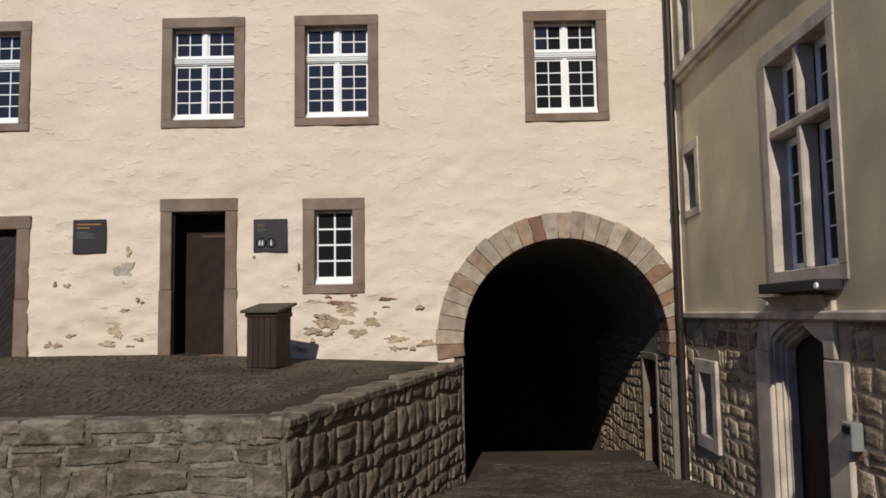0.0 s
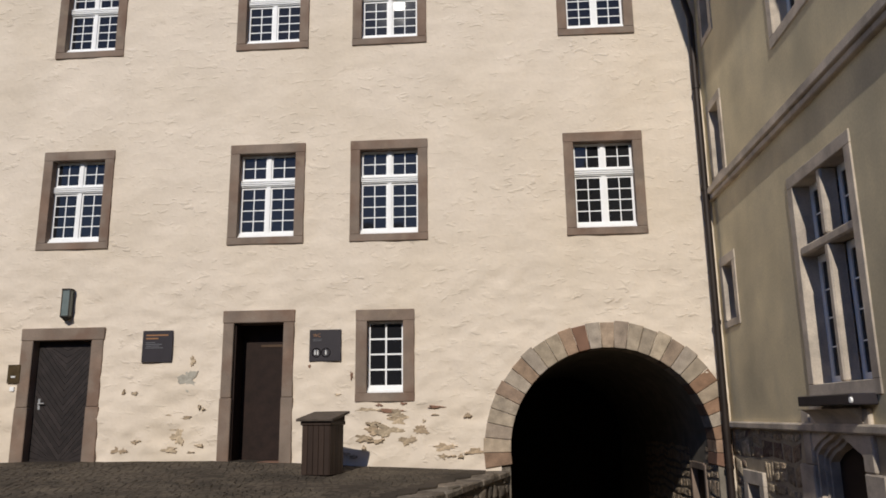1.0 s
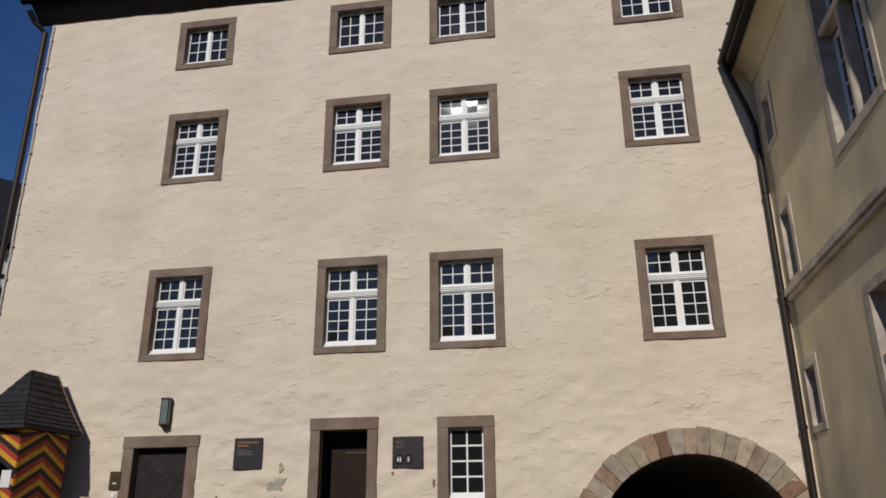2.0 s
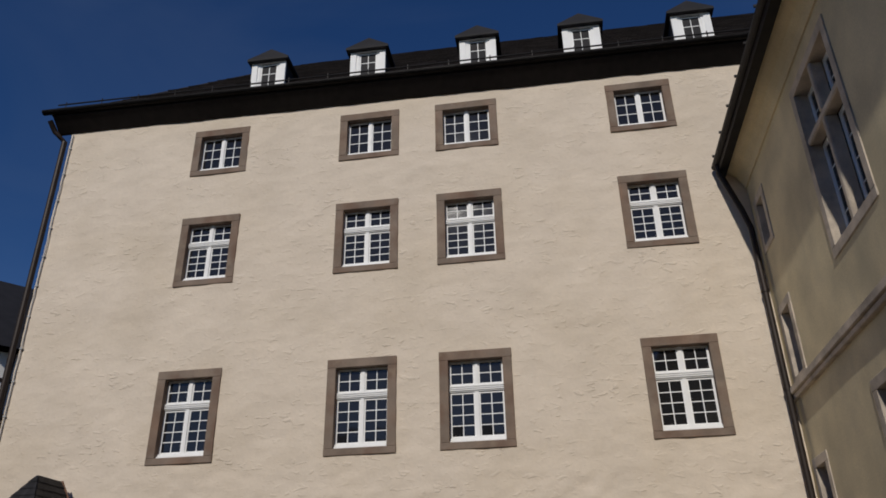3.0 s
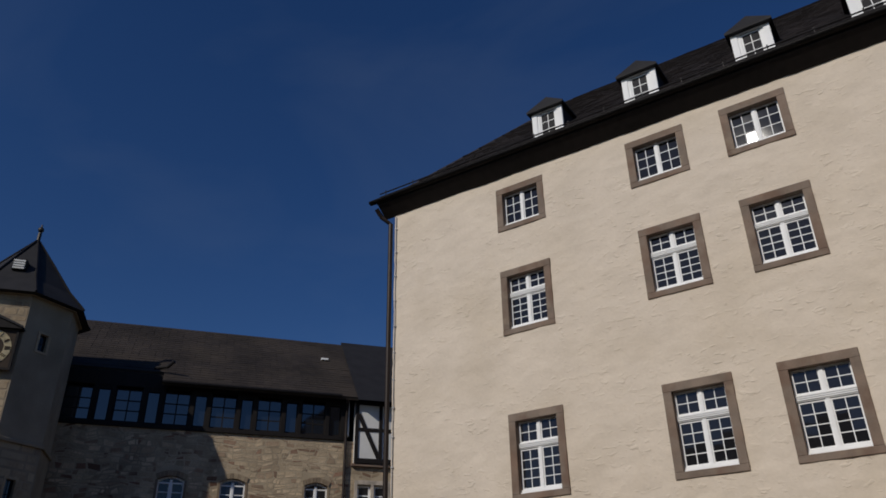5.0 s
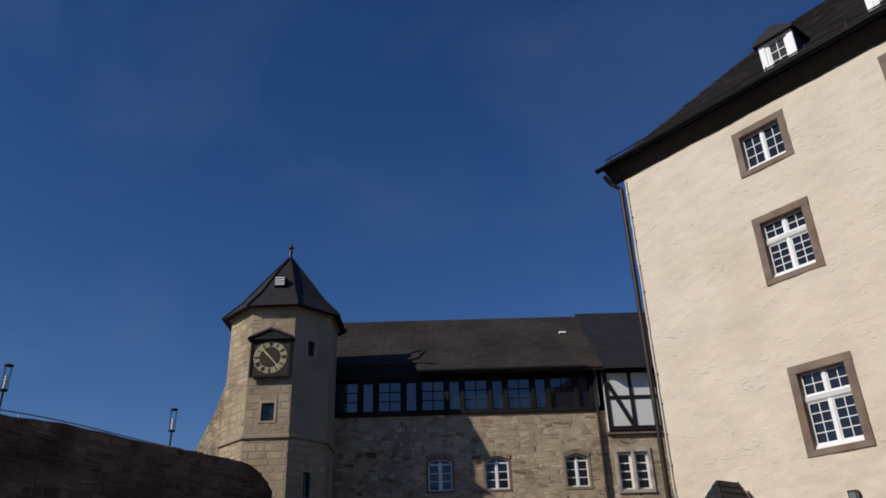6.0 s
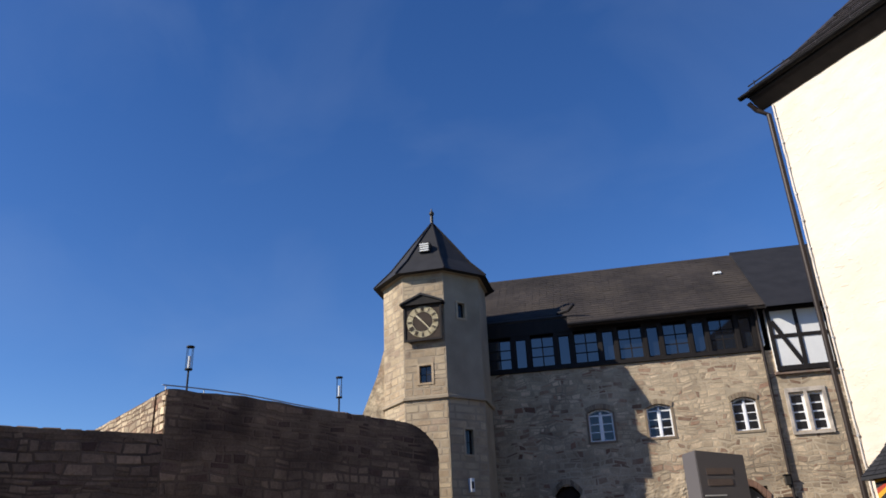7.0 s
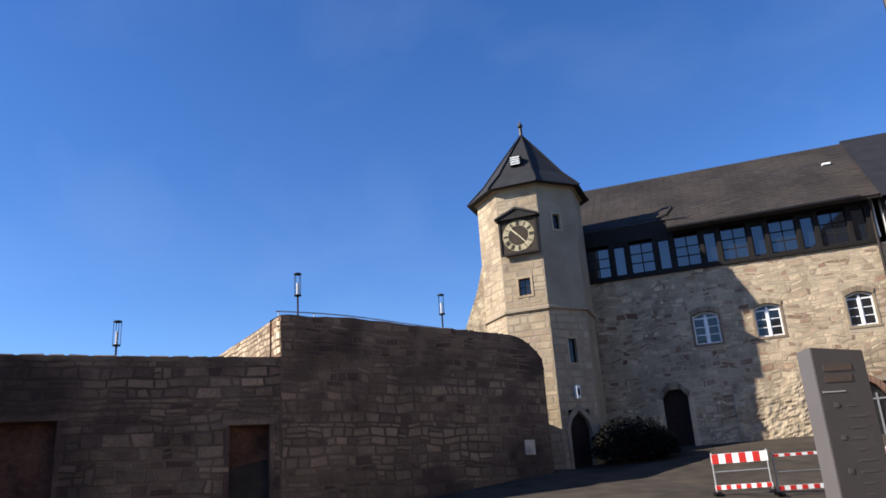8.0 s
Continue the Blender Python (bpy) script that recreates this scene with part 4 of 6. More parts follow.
# ---- litter bin ----
bin_ = thing("litter_bin", pose(-2.54, 10.80, ground_z(-2.54, 10.80) - 0.02, 0, 0, -14) @ Matrix.Diagonal((0.84, 0.84, 0.98, 1)), "dark brown slatted wooden litter bin with sloping lid", "litter bin")
part("body", boxes((-0.25, 0.25, -0.25, 0.25, 0.02, 0.74)), DARK_WOOD, bin_)
slat = boxes((-0.048, 0.048, -0.008, 0.012, 0.0, 0.71), bevel=0.004)
slat_me = bpy.data.meshes.new("slat")
slat.to_mesh(slat_me)
slat.free()
slat_me.materials.append(WOOD)
for side_i in range(4):
    for k in range(5):
        share("slat", slat_me, bin_, pose(0, 0, 0, 0, 0, 90 * side_i) @ Matrix.Translation((-0.208 + 0.104 * k, -0.262, 0.03)))
part("rim", boxes((-0.29, 0.29, -0.29, 0.29, 0.735, 0.79), bevel=0.006), WOOD, bin_)
bm = bmesh.new()
box(bm, -0.35, 0.35, -0.35, 0.35, 0.0, 0.04, bevel=0.008, m=Matrix.Translation((0, 0, 0.845)) @ Matrix.Rotation(radians(9), 4, "X"))
part("lid", bm, material("weathered lid wood", (0.085, 0.066, 0.052), 0.25, 8, 0.65, 0.3, 60, 0.006), bin_, "sloping overhanging greyed lid")
bm = bmesh.new()
for sgn in (-1, 1):
    q = [bm.verts.new(p) for p in ((sgn * 0.28, -0.28, 0.788), (sgn * 0.28, 0.28, 0.788), (sgn * 0.28, 0.28, 0.888), (sgn * 0.28, -0.28, 0.80))]
    bm.faces.new(q)
bm.faces.new([bm.verts.new(p) for p in ((-0.28, 0.28, 0.788), (0.28, 0.28, 0.788), (0.28, 0.28, 0.888), (-0.28, 0.28, 0.888))])
bmesh.ops.solidify(bm, geom=bm.faces[:], thickness=0.012)
part("lid_cheek", bm, WOOD, bin_)

# ---- yellow side wing ----
SIDE = pose(SIDE_X, 0, 0, 0, 0, -90)   # local x = -y, local y = into the wall
sw = thing("side_wing", SIDE, "ochre-plastered side wing on a rubble base with stone mullioned windows", "building")
S_Y0, S_Y1 = -14.0, 12.0
BIG = [(-8.72, -7.0, 1.98, 4.62), (-8.75, -7.0, 6.36, 9.2)]
SMALL = [(-11.82, -11.02, 3.12, 4.25), (-11.78, -11.0, 5.46, 6.85), (-11.75, -11.05, 7.9, 9.0)]
DOOR2 = (-9.25, -7.1)


def smooth_plaster(x, z):
    return 0.006 * noise.noise((x * 0.7, 0, z * 0.7))


holes = [(a + 0.02, b - 0.02, c + 0.02, d - 0.02) for a, b, c, d in BIG + SMALL]
part("wall", sheet(-S_Y1, -S_Y0, 1.68, 10.1, holes, 0.25, smooth_plaster), YELLOW, sw, "smooth ochre plaster wall")
for r in ((-S_Y1 + 0.6, -S_Y0 - 0.5, 6.5, 7.0, -2, 10.0), (-S_Y0 - 0.5, -S_Y0, 0.02, 7.0, -2, 10.0)):
    part("wall", boxes(r), YELLOW, sw, "far wall of the side wing")
part("storey_floor", boxes((-S_Y1 + 0.6, -S_Y0, 0.4, 6.5, 5.2, 5.4), (-S_Y1 + 0.6, -S_Y0, 0.4, 6.5, 1.5, 1.66)), DARK_WOOD, sw)
part("cross_wall", boxes((-S_Y1 + 0.6, -S_Y0, 2.2, 2.3, 1.7, 10.0)), YELLOW, sw)
part("string_course", boxes((-S_Y1, -S_Y0, -0.11, 0.02, 5.32, 5.44), (-S_Y1, -S_Y0, -0.07, 0.02, 5.24, 5.32), bevel=0.012), GREY_STONE, sw, "projecting stone string course")
part("string_course", boxes((-S_Y1, -S_Y0, -0.09, 0.02, 1.60, 1.70), bevel=0.02), GREY_STONE, sw, "chamfered stone plinth course")
bm = bmesh.new()
cove = [(0.02, 9.45), (-0.03, 9.45), (-0.06, 9.56), (-0.14, 9.70), (-0.27, 9.80), (-0.44, 9.84), (-0.44, 9.9), (0.02, 9.9)]
ra = [bm.verts.new((-S_Y1, y, z)) for y, z in cove]
rb = [bm.verts.new((-S_Y0, y, z)) for y, z in cove]
for k in range(len(cove)):
    bm.faces.new((ra[k], ra[(k + 1) % len(cove)], rb[(k + 1) % len(cove)], rb[k]))
bm.faces.new(ra[::-1])
part("cornice", bm, YELLOW, sw, "coved plaster cornice under the eaves")
bm = bmesh.new()
v = [bm.verts.new(p) for p in ((-S_Y1 + 0.02, -0.5, 9.92), (-S_Y0, -0.5, 9.92), (-S_Y0, 3.5, 14.2), (-S_Y1 + 0.02, 3.5, 14.2), (-S_Y0, 7.3, 9.92), (-S_Y1 + 0.02, 7.3, 9.92))]
bm.faces.new((v[0], v[1], v[2], v[3]))
bm.faces.new((v[3], v[2], v[4], v[5]))
bm.faces.new((v[0], v[3], v[5]))
bm.faces.new((v[1], v[4], v[2]))
bm.faces.new((v[0], v[5], v[4], v[1]))
part("roof", bm, SLATE, sw, "dark slate roof of the side wing")
bm = boxes((-S_Y1 + 0.05, -S_Y0, -0.50, -0.34, 9.74, 9.92))
tube(bm, [(-S_Y1 + 0.1, -0.52, 9.93), (-S_Y0, -0.52, 9.93)], 0.075, 12)
for x in steps([-11.6, -2], 0.8):
    box(bm, x, x + 0.03, -0.61, -0.4, 9.98, 10.02)
part("gutter", bm, DARK_METAL, sw, "dark eaves gutter")


def mullion_window(a, b, c, d):
    """A stone cross window with deep splayed jambs and white casements inside."""
    win = surround("window", sw, a, b, c, d, 0.15, 0.42, GREY_STONE, proud=0.02, label="tall stone cross window with white casements")
    mid, t = (a + b) / 2, c + (d - c) * 0.64
    part("mullion", boxes((mid - 0.055, mid + 0.055, 0.0, 0.19, c + 0.15, t - 0.055), (mid - 0.055, mid + 0.055, 0.0, 0.19, t + 0.055, d - 0.15), (a + 0.15, b - 0.15, 0.0, 0.19, t - 0.055, t + 0.055), bevel=0.02), GREY_STONE, win, "stone cross mullion")
    bm = bmesh.new()
    for x0, x1 in ((a + 0.15, mid - 0.06), (mid + 0.06, b - 0.15)):
        light_grid(bm, win, x0, x1, c + 0.15, t - 0.06, 2, 4, 0.19, edge=0.085)
        light_grid(bm, win, x0, x1, t + 0.06, d - 0.15, 2, 2, 0.19, edge=0.085)
    part("sash_frame", bm, WHITE, win, "white painted casements")


for w in BIG:
    mullion_window(*w)
for a, b, c, d in SMALL:
    window(sw, a, b, c, d, "narrow", fw=0.15, deep=0.22, mat=GREY_STONE, proud=0.02)

# rubble base with slit window and carved doorway
part("wall", sheet(-S_Y1, -S_Y0, -2.5, 1.66, [(-9.0, -7.30, -3, 1.58), (-11.32, -10.72, -0.1, 0.9)], 0.3, flat), BASE_MORTAR, sw, "rubble base wall")
slit = surround("window", sw, -11.46, -10.58, -0.24, 1.02, 0.19, 0.4, GREY_STONE, proud=0.05, label="narrow slit window with stone frame")
part("pane", boxes((-11.30, -10.74, 0.3, 0.33, -0.08, 0.86)), GLASS, slit)

dw = thing("carved_doorway", SIDE @ Matrix.Translation((-8.135, 0, -0.75)), "grey sandstone doorway with carved ogee head below the sill", "doorway")


def ogee(half, spring, tip, k=10):
    """Half-outline of a curtain arch from the jamb to the tip."""
    pts = []
    for i in range(k + 1):
        t = i / k
        x = half * (1 - t)
        z = spring + (tip - spring) * (0.55 * math.sin(min(1, t * 1.7) * math.pi / 2) + 0.45 * max(0, (t - 0.45) / 0.55) ** 1.5)
        pts.append((x, z))
    return pts


def ogee_band(bm, inner, outer, y0, y1, base):
    """The stone between an inner and an outer outline."""
    for sgn in (-1, 1):
        a = [(inner[0][0] * sgn, base)] + [(x * sgn, z) for x, z in inner]
        b = [(outer[0][0] * sgn, base)] + [(x * sgn, z) for x, z in outer]
        va = [[bm.verts.new((x, y, z)) for x, z in a] for y in (y0, y1)]
        vb = [[bm.verts.new((x, y, z)) for x, z in b] for y in (y0, y1)]
        for k in range(len(a) - 1):
            bm.faces.new((va[0][k], va[0][k + 1], vb[0][k + 1], vb[0][k]))
            bm.faces.new((va[0][k], va[1][k], va[1][k + 1], va[0][k + 1]))
            bm.faces.new((vb[0][k], vb[0][k + 1], vb[1][k + 1], vb[1][k]))
    bmesh.ops.recalc_face_normals(bm, faces=bm.faces)


for i, (r0, r1, y0, y1) in enumerate([(0.51, 0.55, 0.10, 0.22), (0.55, 0.59, 0.06, 0.2), (0.59, 0.63, 0.0, 0.14)]):
    bm = bmesh.new()
    ogee_band(bm, ogee(r0, 2.02 + 0.04 * i, 2.26 + 0.05 * i), ogee(r1, 2.06 + 0.04 * i, 2.31 + 0.05 * i), y0, y1, -1)
    part("moulding", bm, GREY_STONE, dw, "stepped carved moulding")
for sgn in (-1, 1):
    part("jamb", boxes((min(sgn * 0.63, sgn * 1.04), max(sgn * 0.63, sgn * 1.04), -0.05, 0.4, -1, 1.98), bevel=0.015), GREY_STONE, dw, "grey sandstone jamb")
    part("jamb", boxes((min(sgn * 0.63, sgn * 0.86), max(sgn * 0.63, sgn * 0.86), -0.045, 0.3, 1.984, 2.60), bevel=0.015), GREY_STONE, dw)
bm = bmesh.new()
o = ogee(0.63, 2.14, 2.41)
outline = [(-x, z) for x, z in o] + [(x, z) for x, z in o[::-1]][1:] + [(0.63, 2.70), (-0.63, 2.70)]
prism(bm, outline[::-1], -0.03, 0.3)
part("head", bm, GREY_STONE, dw, "carved stone door head")
# hollow-chamfered hood that swells out to the slab
bm = bmesh.new()
hood = [(0.02, 2.36)] + [(-0.03 - 0.21 * (1 - math.cos(t * math.pi / 16)), 2.36 + 0.24 * math.sin(t * math.pi / 16)) for t in range(9)] + [(0.02, 2.60)]
ends = [[bm.verts.new((x, y, z)) for y, z in hood] for x in (-0.44, 0.74)]
for k in range(len(hood)):
    bm.faces.new((ends[0][k], ends[0][(k + 1) % len(hood)], ends[1][(k + 1) % len(hood)], ends[1][k]))
bm.faces.new(ends[0][::-1])
bm.faces.new(ends[1])
bmesh.ops.recalc_face_normals(bm, faces=bm.faces)
part("hood", bm, GREY_STONE, dw, "hollow-moulded stone hood under the slab")
part("door", boxes((-0.60, 0.60, 0.20, 0.25, -1, 2.4)), DARK_WOOD, dw, "dark recessed door")

sill = thing("window_sill", SIDE @ Matrix.Translation((-7.62, 0, 1.885)), "dark projecting slab sill under the stone window", "sill")
part("slab", boxes((-0.80, 0.50, -0.27, 0.0, 0.0, 0.11), bevel=0.01), PANEL, sill)
spot = thing("spotlight", SIDE @ Matrix.Translation((-7.07, -0.28, 1.92)), "small round white spotlight on the slab's edge", "lamp")
bm = bmesh.new()
bmesh.ops.create_cone(bm, cap_ends=True, segments=16, radius1=0.03, radius2=0.026, depth=0.02, matrix=pose(0, 0, 0.01, 90))
part("lens", bm, WHITE, spot)
mail = thing("letter_box", SIDE @ Matrix.Translation((-6.97, -0.02, 0.46)), "small grey metal letter box on the rubble", "letter box")
part("case", boxes((-0.085, 0.085, -0.11, 0.0, 0.0, 0.25), bevel=0.01), STEEL, mail, "galvanised case")
part("flap", boxes((-0.07, 0.07, -0.12, -0.11, 0.15, 0.22), bevel=0.004), DARK_METAL, mail, "dark slot flap")

bm = bmesh.new()
tube(bm, [(3.13, 11.72, 9.9), (3.14, 11.74, 9.72), (3.42, 11.80, 8.9), (3.52, 11.82, 8.5), (3.52, 11.82, -1.4)], 0.055, 12)
for z in (7.2, 5.4, 3.2, 1.0):
    tube(bm, [(3.52, 11.82, z), (3.52, 11.82, z + 0.06)], 0.068, 12)
pipe = tagged(link_mesh("downpipe", bm, PIPE), "brown metal downpipe with swan neck in the corner", "downpipe")

# ---- great hall across the yard ----
HALL_AT = Vector((-26.604, 17.817))
HALL = Matrix.Translation((HALL_AT.x, HALL_AT.y, -0.09)) @ Matrix.Rotation(radians(52), 4, "Z") @ Matrix.Translation((1.0, 0, 0)) @ Matrix.Scale(1.031, 4)   # local x to the right, local y away
hall = thing("great_hall", HALL, "long tan rubble hall with dark glazed gallery and steep weathered roof", "building")
H0, H1, GAL_L, GAL_R, GAL_Z = -9.0, 12.0, -5.9, 5.5, 10.22
HWIN = [(-1.64, -0.65), (0.71, 1.68), (4.04, 4.98)]
hall_holes = [(a, b, 7.12, 8.42) for a, b in HWIN] + [(-3.28, -2.3, 2.5, 5.45), (6.22, 7.5, 6.95, 8.4), (3.35, 4.75, 2.5, 5.0)]
part("wall", sheet(H0, H1, 0.5, GAL_Z, hall_holes, 1.0, flat), PALAS_MORTAR, hall, "mortar of the rubble wall")
for r in ((H0, H1, 7.6, 8.2, 0.5, 12.0), (H0, H0 + 0.5, 0.02, 7.6, 0.5, 12.0), (H1 - 0.5, H1, 0.02, 7.6, 0.5, 12.0)):
    part("wall", boxes(r), PALAS_MORTAR, hall, "far wall of the hall")
rng = random.Random(11)
grow = [(a - 0.10, b + 0.10, c - 0.06, d + 0.16) for a, b, c, d in hall_holes]
hall_rows = courses(-6.6, 9.2, 2.6, GAL_Z, (0.07, 0.25), (0.12, 0.48), rng, grow, 0.008)
HALL_NEAR = [r for r in hall_rows if 0.4 < r[0] < 5.4 and r[2] > 7.0][:300]
near_set = set(HALL_NEAR)
v, f = masonry([r for r in hall_rows if r not in near_set], 0.010, rng, wob=0.17)
part_of("rubble_facing", v, f, PALAS_STONE, hall, "tan and brown rubble courses", "stuff")
# the hall stands on bare rock that shows at its foot
rock_bm = sheet(-0.6, 3.1, 2.2, 6.0, [], 0.08, lambda x, z: 0.02 - max(0.0, min(1.0, (5.75 - z) / 1.2 + 0.5 * noise.noise((x * 0.8, 0, 4.0)))) * (0.05 + 0.09 * abs(noise.noise((x * 0.9, 2, z * 1.3))) + 0.06 * abs(noise.noise((x * 2.6, 5, z * 3.6))) + 0.05 * noise.noise((x * 6, 8, z * 9))))
for f in rock_bm.faces:
    f.smooth = False
ROCK = material("bare bedrock", (0.40, 0.32, 0.22), 0.4, 1.6, 0.95, 1.0, 9, 0.06, hue_mix=(0.36, 0.275, 0.185))
part("rock_foot", rock_bm, ROCK, hall, "rough pale bedrock at the foot of the wall")
part("storey_floor", boxes((H0 + 0.5, H1 - 0.5, 0.3, 7.6, 6.3, 6.5), (H0 + 0.5, H1 - 0.5, 0.3, 7.6, 10.0, 10.2)), DARK_WOOD, hall)


def arched(bm, x0, x1, z0, z1, rise, y0, y1, k=8):
    """A plate with a segmental head."""
    pts = [(x0, z0), (x1, z0)]
    for i in range(k + 1):
        t = i / k
        pts.append((x1 + (x0 - x1) * t, z1 - rise + rise * math.sin(math.pi * t)))
    return prism(bm, pts, y0, y1)


def arch_band(bm, x0, x1, z1, rise, w, y0, y1, k=8):
    """A curved band of stones over a segmental head."""
    rows = []
    for i in range(k + 1):
        t = i / k
        x, z = x0 + (x1 - x0) * t, z1 - rise + rise * math.sin(math.pi * t)
        rows.append((x, z))
    for (xa, za), (xb, zb) in zip(rows, rows[1:]):
        g = 0.008
        q = [(xa + g, za), (xb - g, zb), (xb - g + (xb - (x0 + x1) / 2) * 0.12, zb + w), (xa + g + (xa - (x0 + x1) / 2) * 0.12, za + w)]
        prism(bm, q, y0, y1)


def arch_stones(root, x0, x1, z1, rise, w, y0, y1, k=8, mat=None):
    """The same band as single stones."""
    for i in range(k):
        bm = bmesh.new()
        t0, t1 = i / k, (i + 1) / k
        q = []
        for t in (t0, t1):
            q.append((x0 + (x1 - x0) * t, z1 - rise + rise * math.sin(math.pi * t)))
        (xa, za), (xb, zb) = q
        mid = (x0 + x1) / 2
        prism(bm, [(xa + 0.006, za), (xb - 0.006, zb), (xb - 0.006 + (xb - mid) * 0.12, zb + w), (xa + 0.006 + (xa - mid) * 0.12, za + w)], y0, y1)
        part("arch_stone", bm, mat or ARCH_RUBBLE, root)


ARCH_RUBBLE = material("tan arch stone", (0.33, 0.26, 0.175), 0.18, 3, 0.95, 0.5, 25, 0.02, piece=0.3, hue_mix=(0.22, 0.16, 0.11))
for a, b in HWIN:
    win = part("window", boxes((a - 0.09, a, -0.02, 0.3, 7.10, 8.28), (b, b + 0.09, -0.02, 0.3, 7.10, 8.28), (a - 0.1, b + 0.1, -0.03, 0.3, 7.02, 7.10)), ARCH_RUBBLE, hall, "white arched casement window in the rubble wall")
    arch_stones(win, a - 0.05, b + 0.05, 8.44, 0.16, 0.2, -0.04, 0.3)
    mid = (a + b) / 2
    bm = bmesh.new()
    light_grid(bm, win, a, mid - 0.02, 7.12, 8.2, 1, 3, 0.12, bar=0.03, edge=0.055)
    light_grid(bm, win, mid + 0.02, b, 7.12, 8.2, 1, 3, 0.12, bar=0.03, edge=0.055)
    box(bm, mid - 0.045, mid + 0.045, 0.10, 0.16, 7.12, 8.3)
    arch_band(bm, a, b, 8.42 - 0.06, 0.16, 0.06, 0.12, 0.16)
    part("sash_frame", bm, WHITE, win, "white painted casements")
    part("pane", arched(bmesh.new(), a + 0.02, b - 0.02, 8.15, 8.36, 0.16, 0.14, 0.15), GLASS, win)
# arched door and gate opening
for a, b, zt in ((-3.28, -2.3, 5.5),):
    door = part("door", arched(bmesh.new(), a, b, 3.0, zt, 0.45, 0.22, 0.28), DARK_WOOD, hall, "dark round-headed door")
    arch_stones(door, a - 0.06, b + 0.06, zt + 0.03, 0.45, 0.22, -0.05, 0.3)
    part("jamb", boxes((a - 0.22, a, -0.04, 0.3, 3.0, zt - 0.42), (b, b + 0.22, -0.04, 0.3, 3.0, zt - 0.42)), PALAS_STONE, door)
door = part("gate", arched(bmesh.new(), 3.38, 4.72, 2.5, 5.0, 0.6, 0.22, 0.28), GLASS, hall, "glazed dark archway")
arch_stones(door, 3.33, 4.77, 5.04, 0.6, 0.25, -0.05, 0.3, 11, RED_STONE)
part("jamb", boxes((3.13, 3.35, -0.05, 0.3, 2.5, 4.46), (4.75, 4.97, -0.05, 0.3, 2.5, 4.46), bevel=0.01), RED_STONE, door, "reddish brick jambs")
part("bar", boxes((3.70, 3.76, 0.16, 0.21, 2.5, 4.6), (4.02, 4.08, 0.16, 0.21, 2.5, 4.36), (4.34, 4.40, 0.16, 0.21, 2.5, 4.6), (3.4, 4.7, 0.16, 0.2, 4.36, 4.42)), STEEL, door, "grey metal glazing bars")

# gallery of dark timber and glass
part("gallery_sill", boxes((GAL_L, GAL_R, -0.10, 0.25, GAL_Z, GAL_Z + 0.16), (GAL_L, GAL_R, -0.05, 0.25, 11.85, 12.45), bevel=0.01), TIMBER, hall, "black timber plates of the gallery")
gallery_plate = plate_mesh().copy()
gallery_plate.materials[0] = GALLERY_GLASS
x = GAL_L + 0.3
wide = True
while x < GAL_R - 0.3:
    w = 1.02 if wide else 0.50
    b = min(x + w, GAL_R - 0.1)
    bay = part("gallery_window", boxes((x - 0.17, x, -0.06, 0.2, GAL_Z + 0.16, 11.85)), TIMBER, hall, "blue-reflecting gallery window between black posts")
    bm = bmesh.new()
    light_grid(bm, bay, x, b, GAL_Z + 0.2, 11.75, 2 if wide else 1, 3 if wide else 1, 0.06, bar=0.05, edge=0.05)
    part("sash_frame", bm, TIMBER, bay, "dark casement bars")
    for q in bay.children:
        if q.name.startswith("pane"):
            q.data = gallery_plate
    if not wide:
        part("head", boxes((x, b, -0.03, 0.1, 11.70, 11.85)), TIMBER, bay)
    x = b + 0.17
    wide = not wide
part("corner_post", boxes((GAL_R - 0.1, GAL_R + 0.1, -0.08, 0.2, GAL_Z, 12.3)), TIMBER, hall)
part("corner_post", boxes((GAL_R + 0.12, GAL_R + 0.24, -0.12, 0.2, GAL_Z + 0.2, 12.1)), WHITE_WALL, hall, "white plank")

# roof with the front eave cut back at one end
EV, RG, RZ, CUT = -0.55, 4.3, 16.2, -2.05
pitch = (RZ - 12.0) / (RG - EV)


def roof_plane(bm, x0, x1, y0):
    z0 = 12.0 + (y0 - EV) * pitch
    q = [bm.verts.new(p) for p in ((x0, y0, z0), (x1, y0, z0), (x1, RG, RZ), (x0, RG, RZ))]
    q2 = [bm.verts.new((p.co.x, p.co.y + 0.06, p.co.z - 0.12)) for p in q]
    bm.faces.new(q)
    bm.faces.new(q2[::-1])
    for i in range(4):
        bm.faces.new((q[i], q2[i], q2[(i + 1) % 4], q[(i + 1) % 4]))


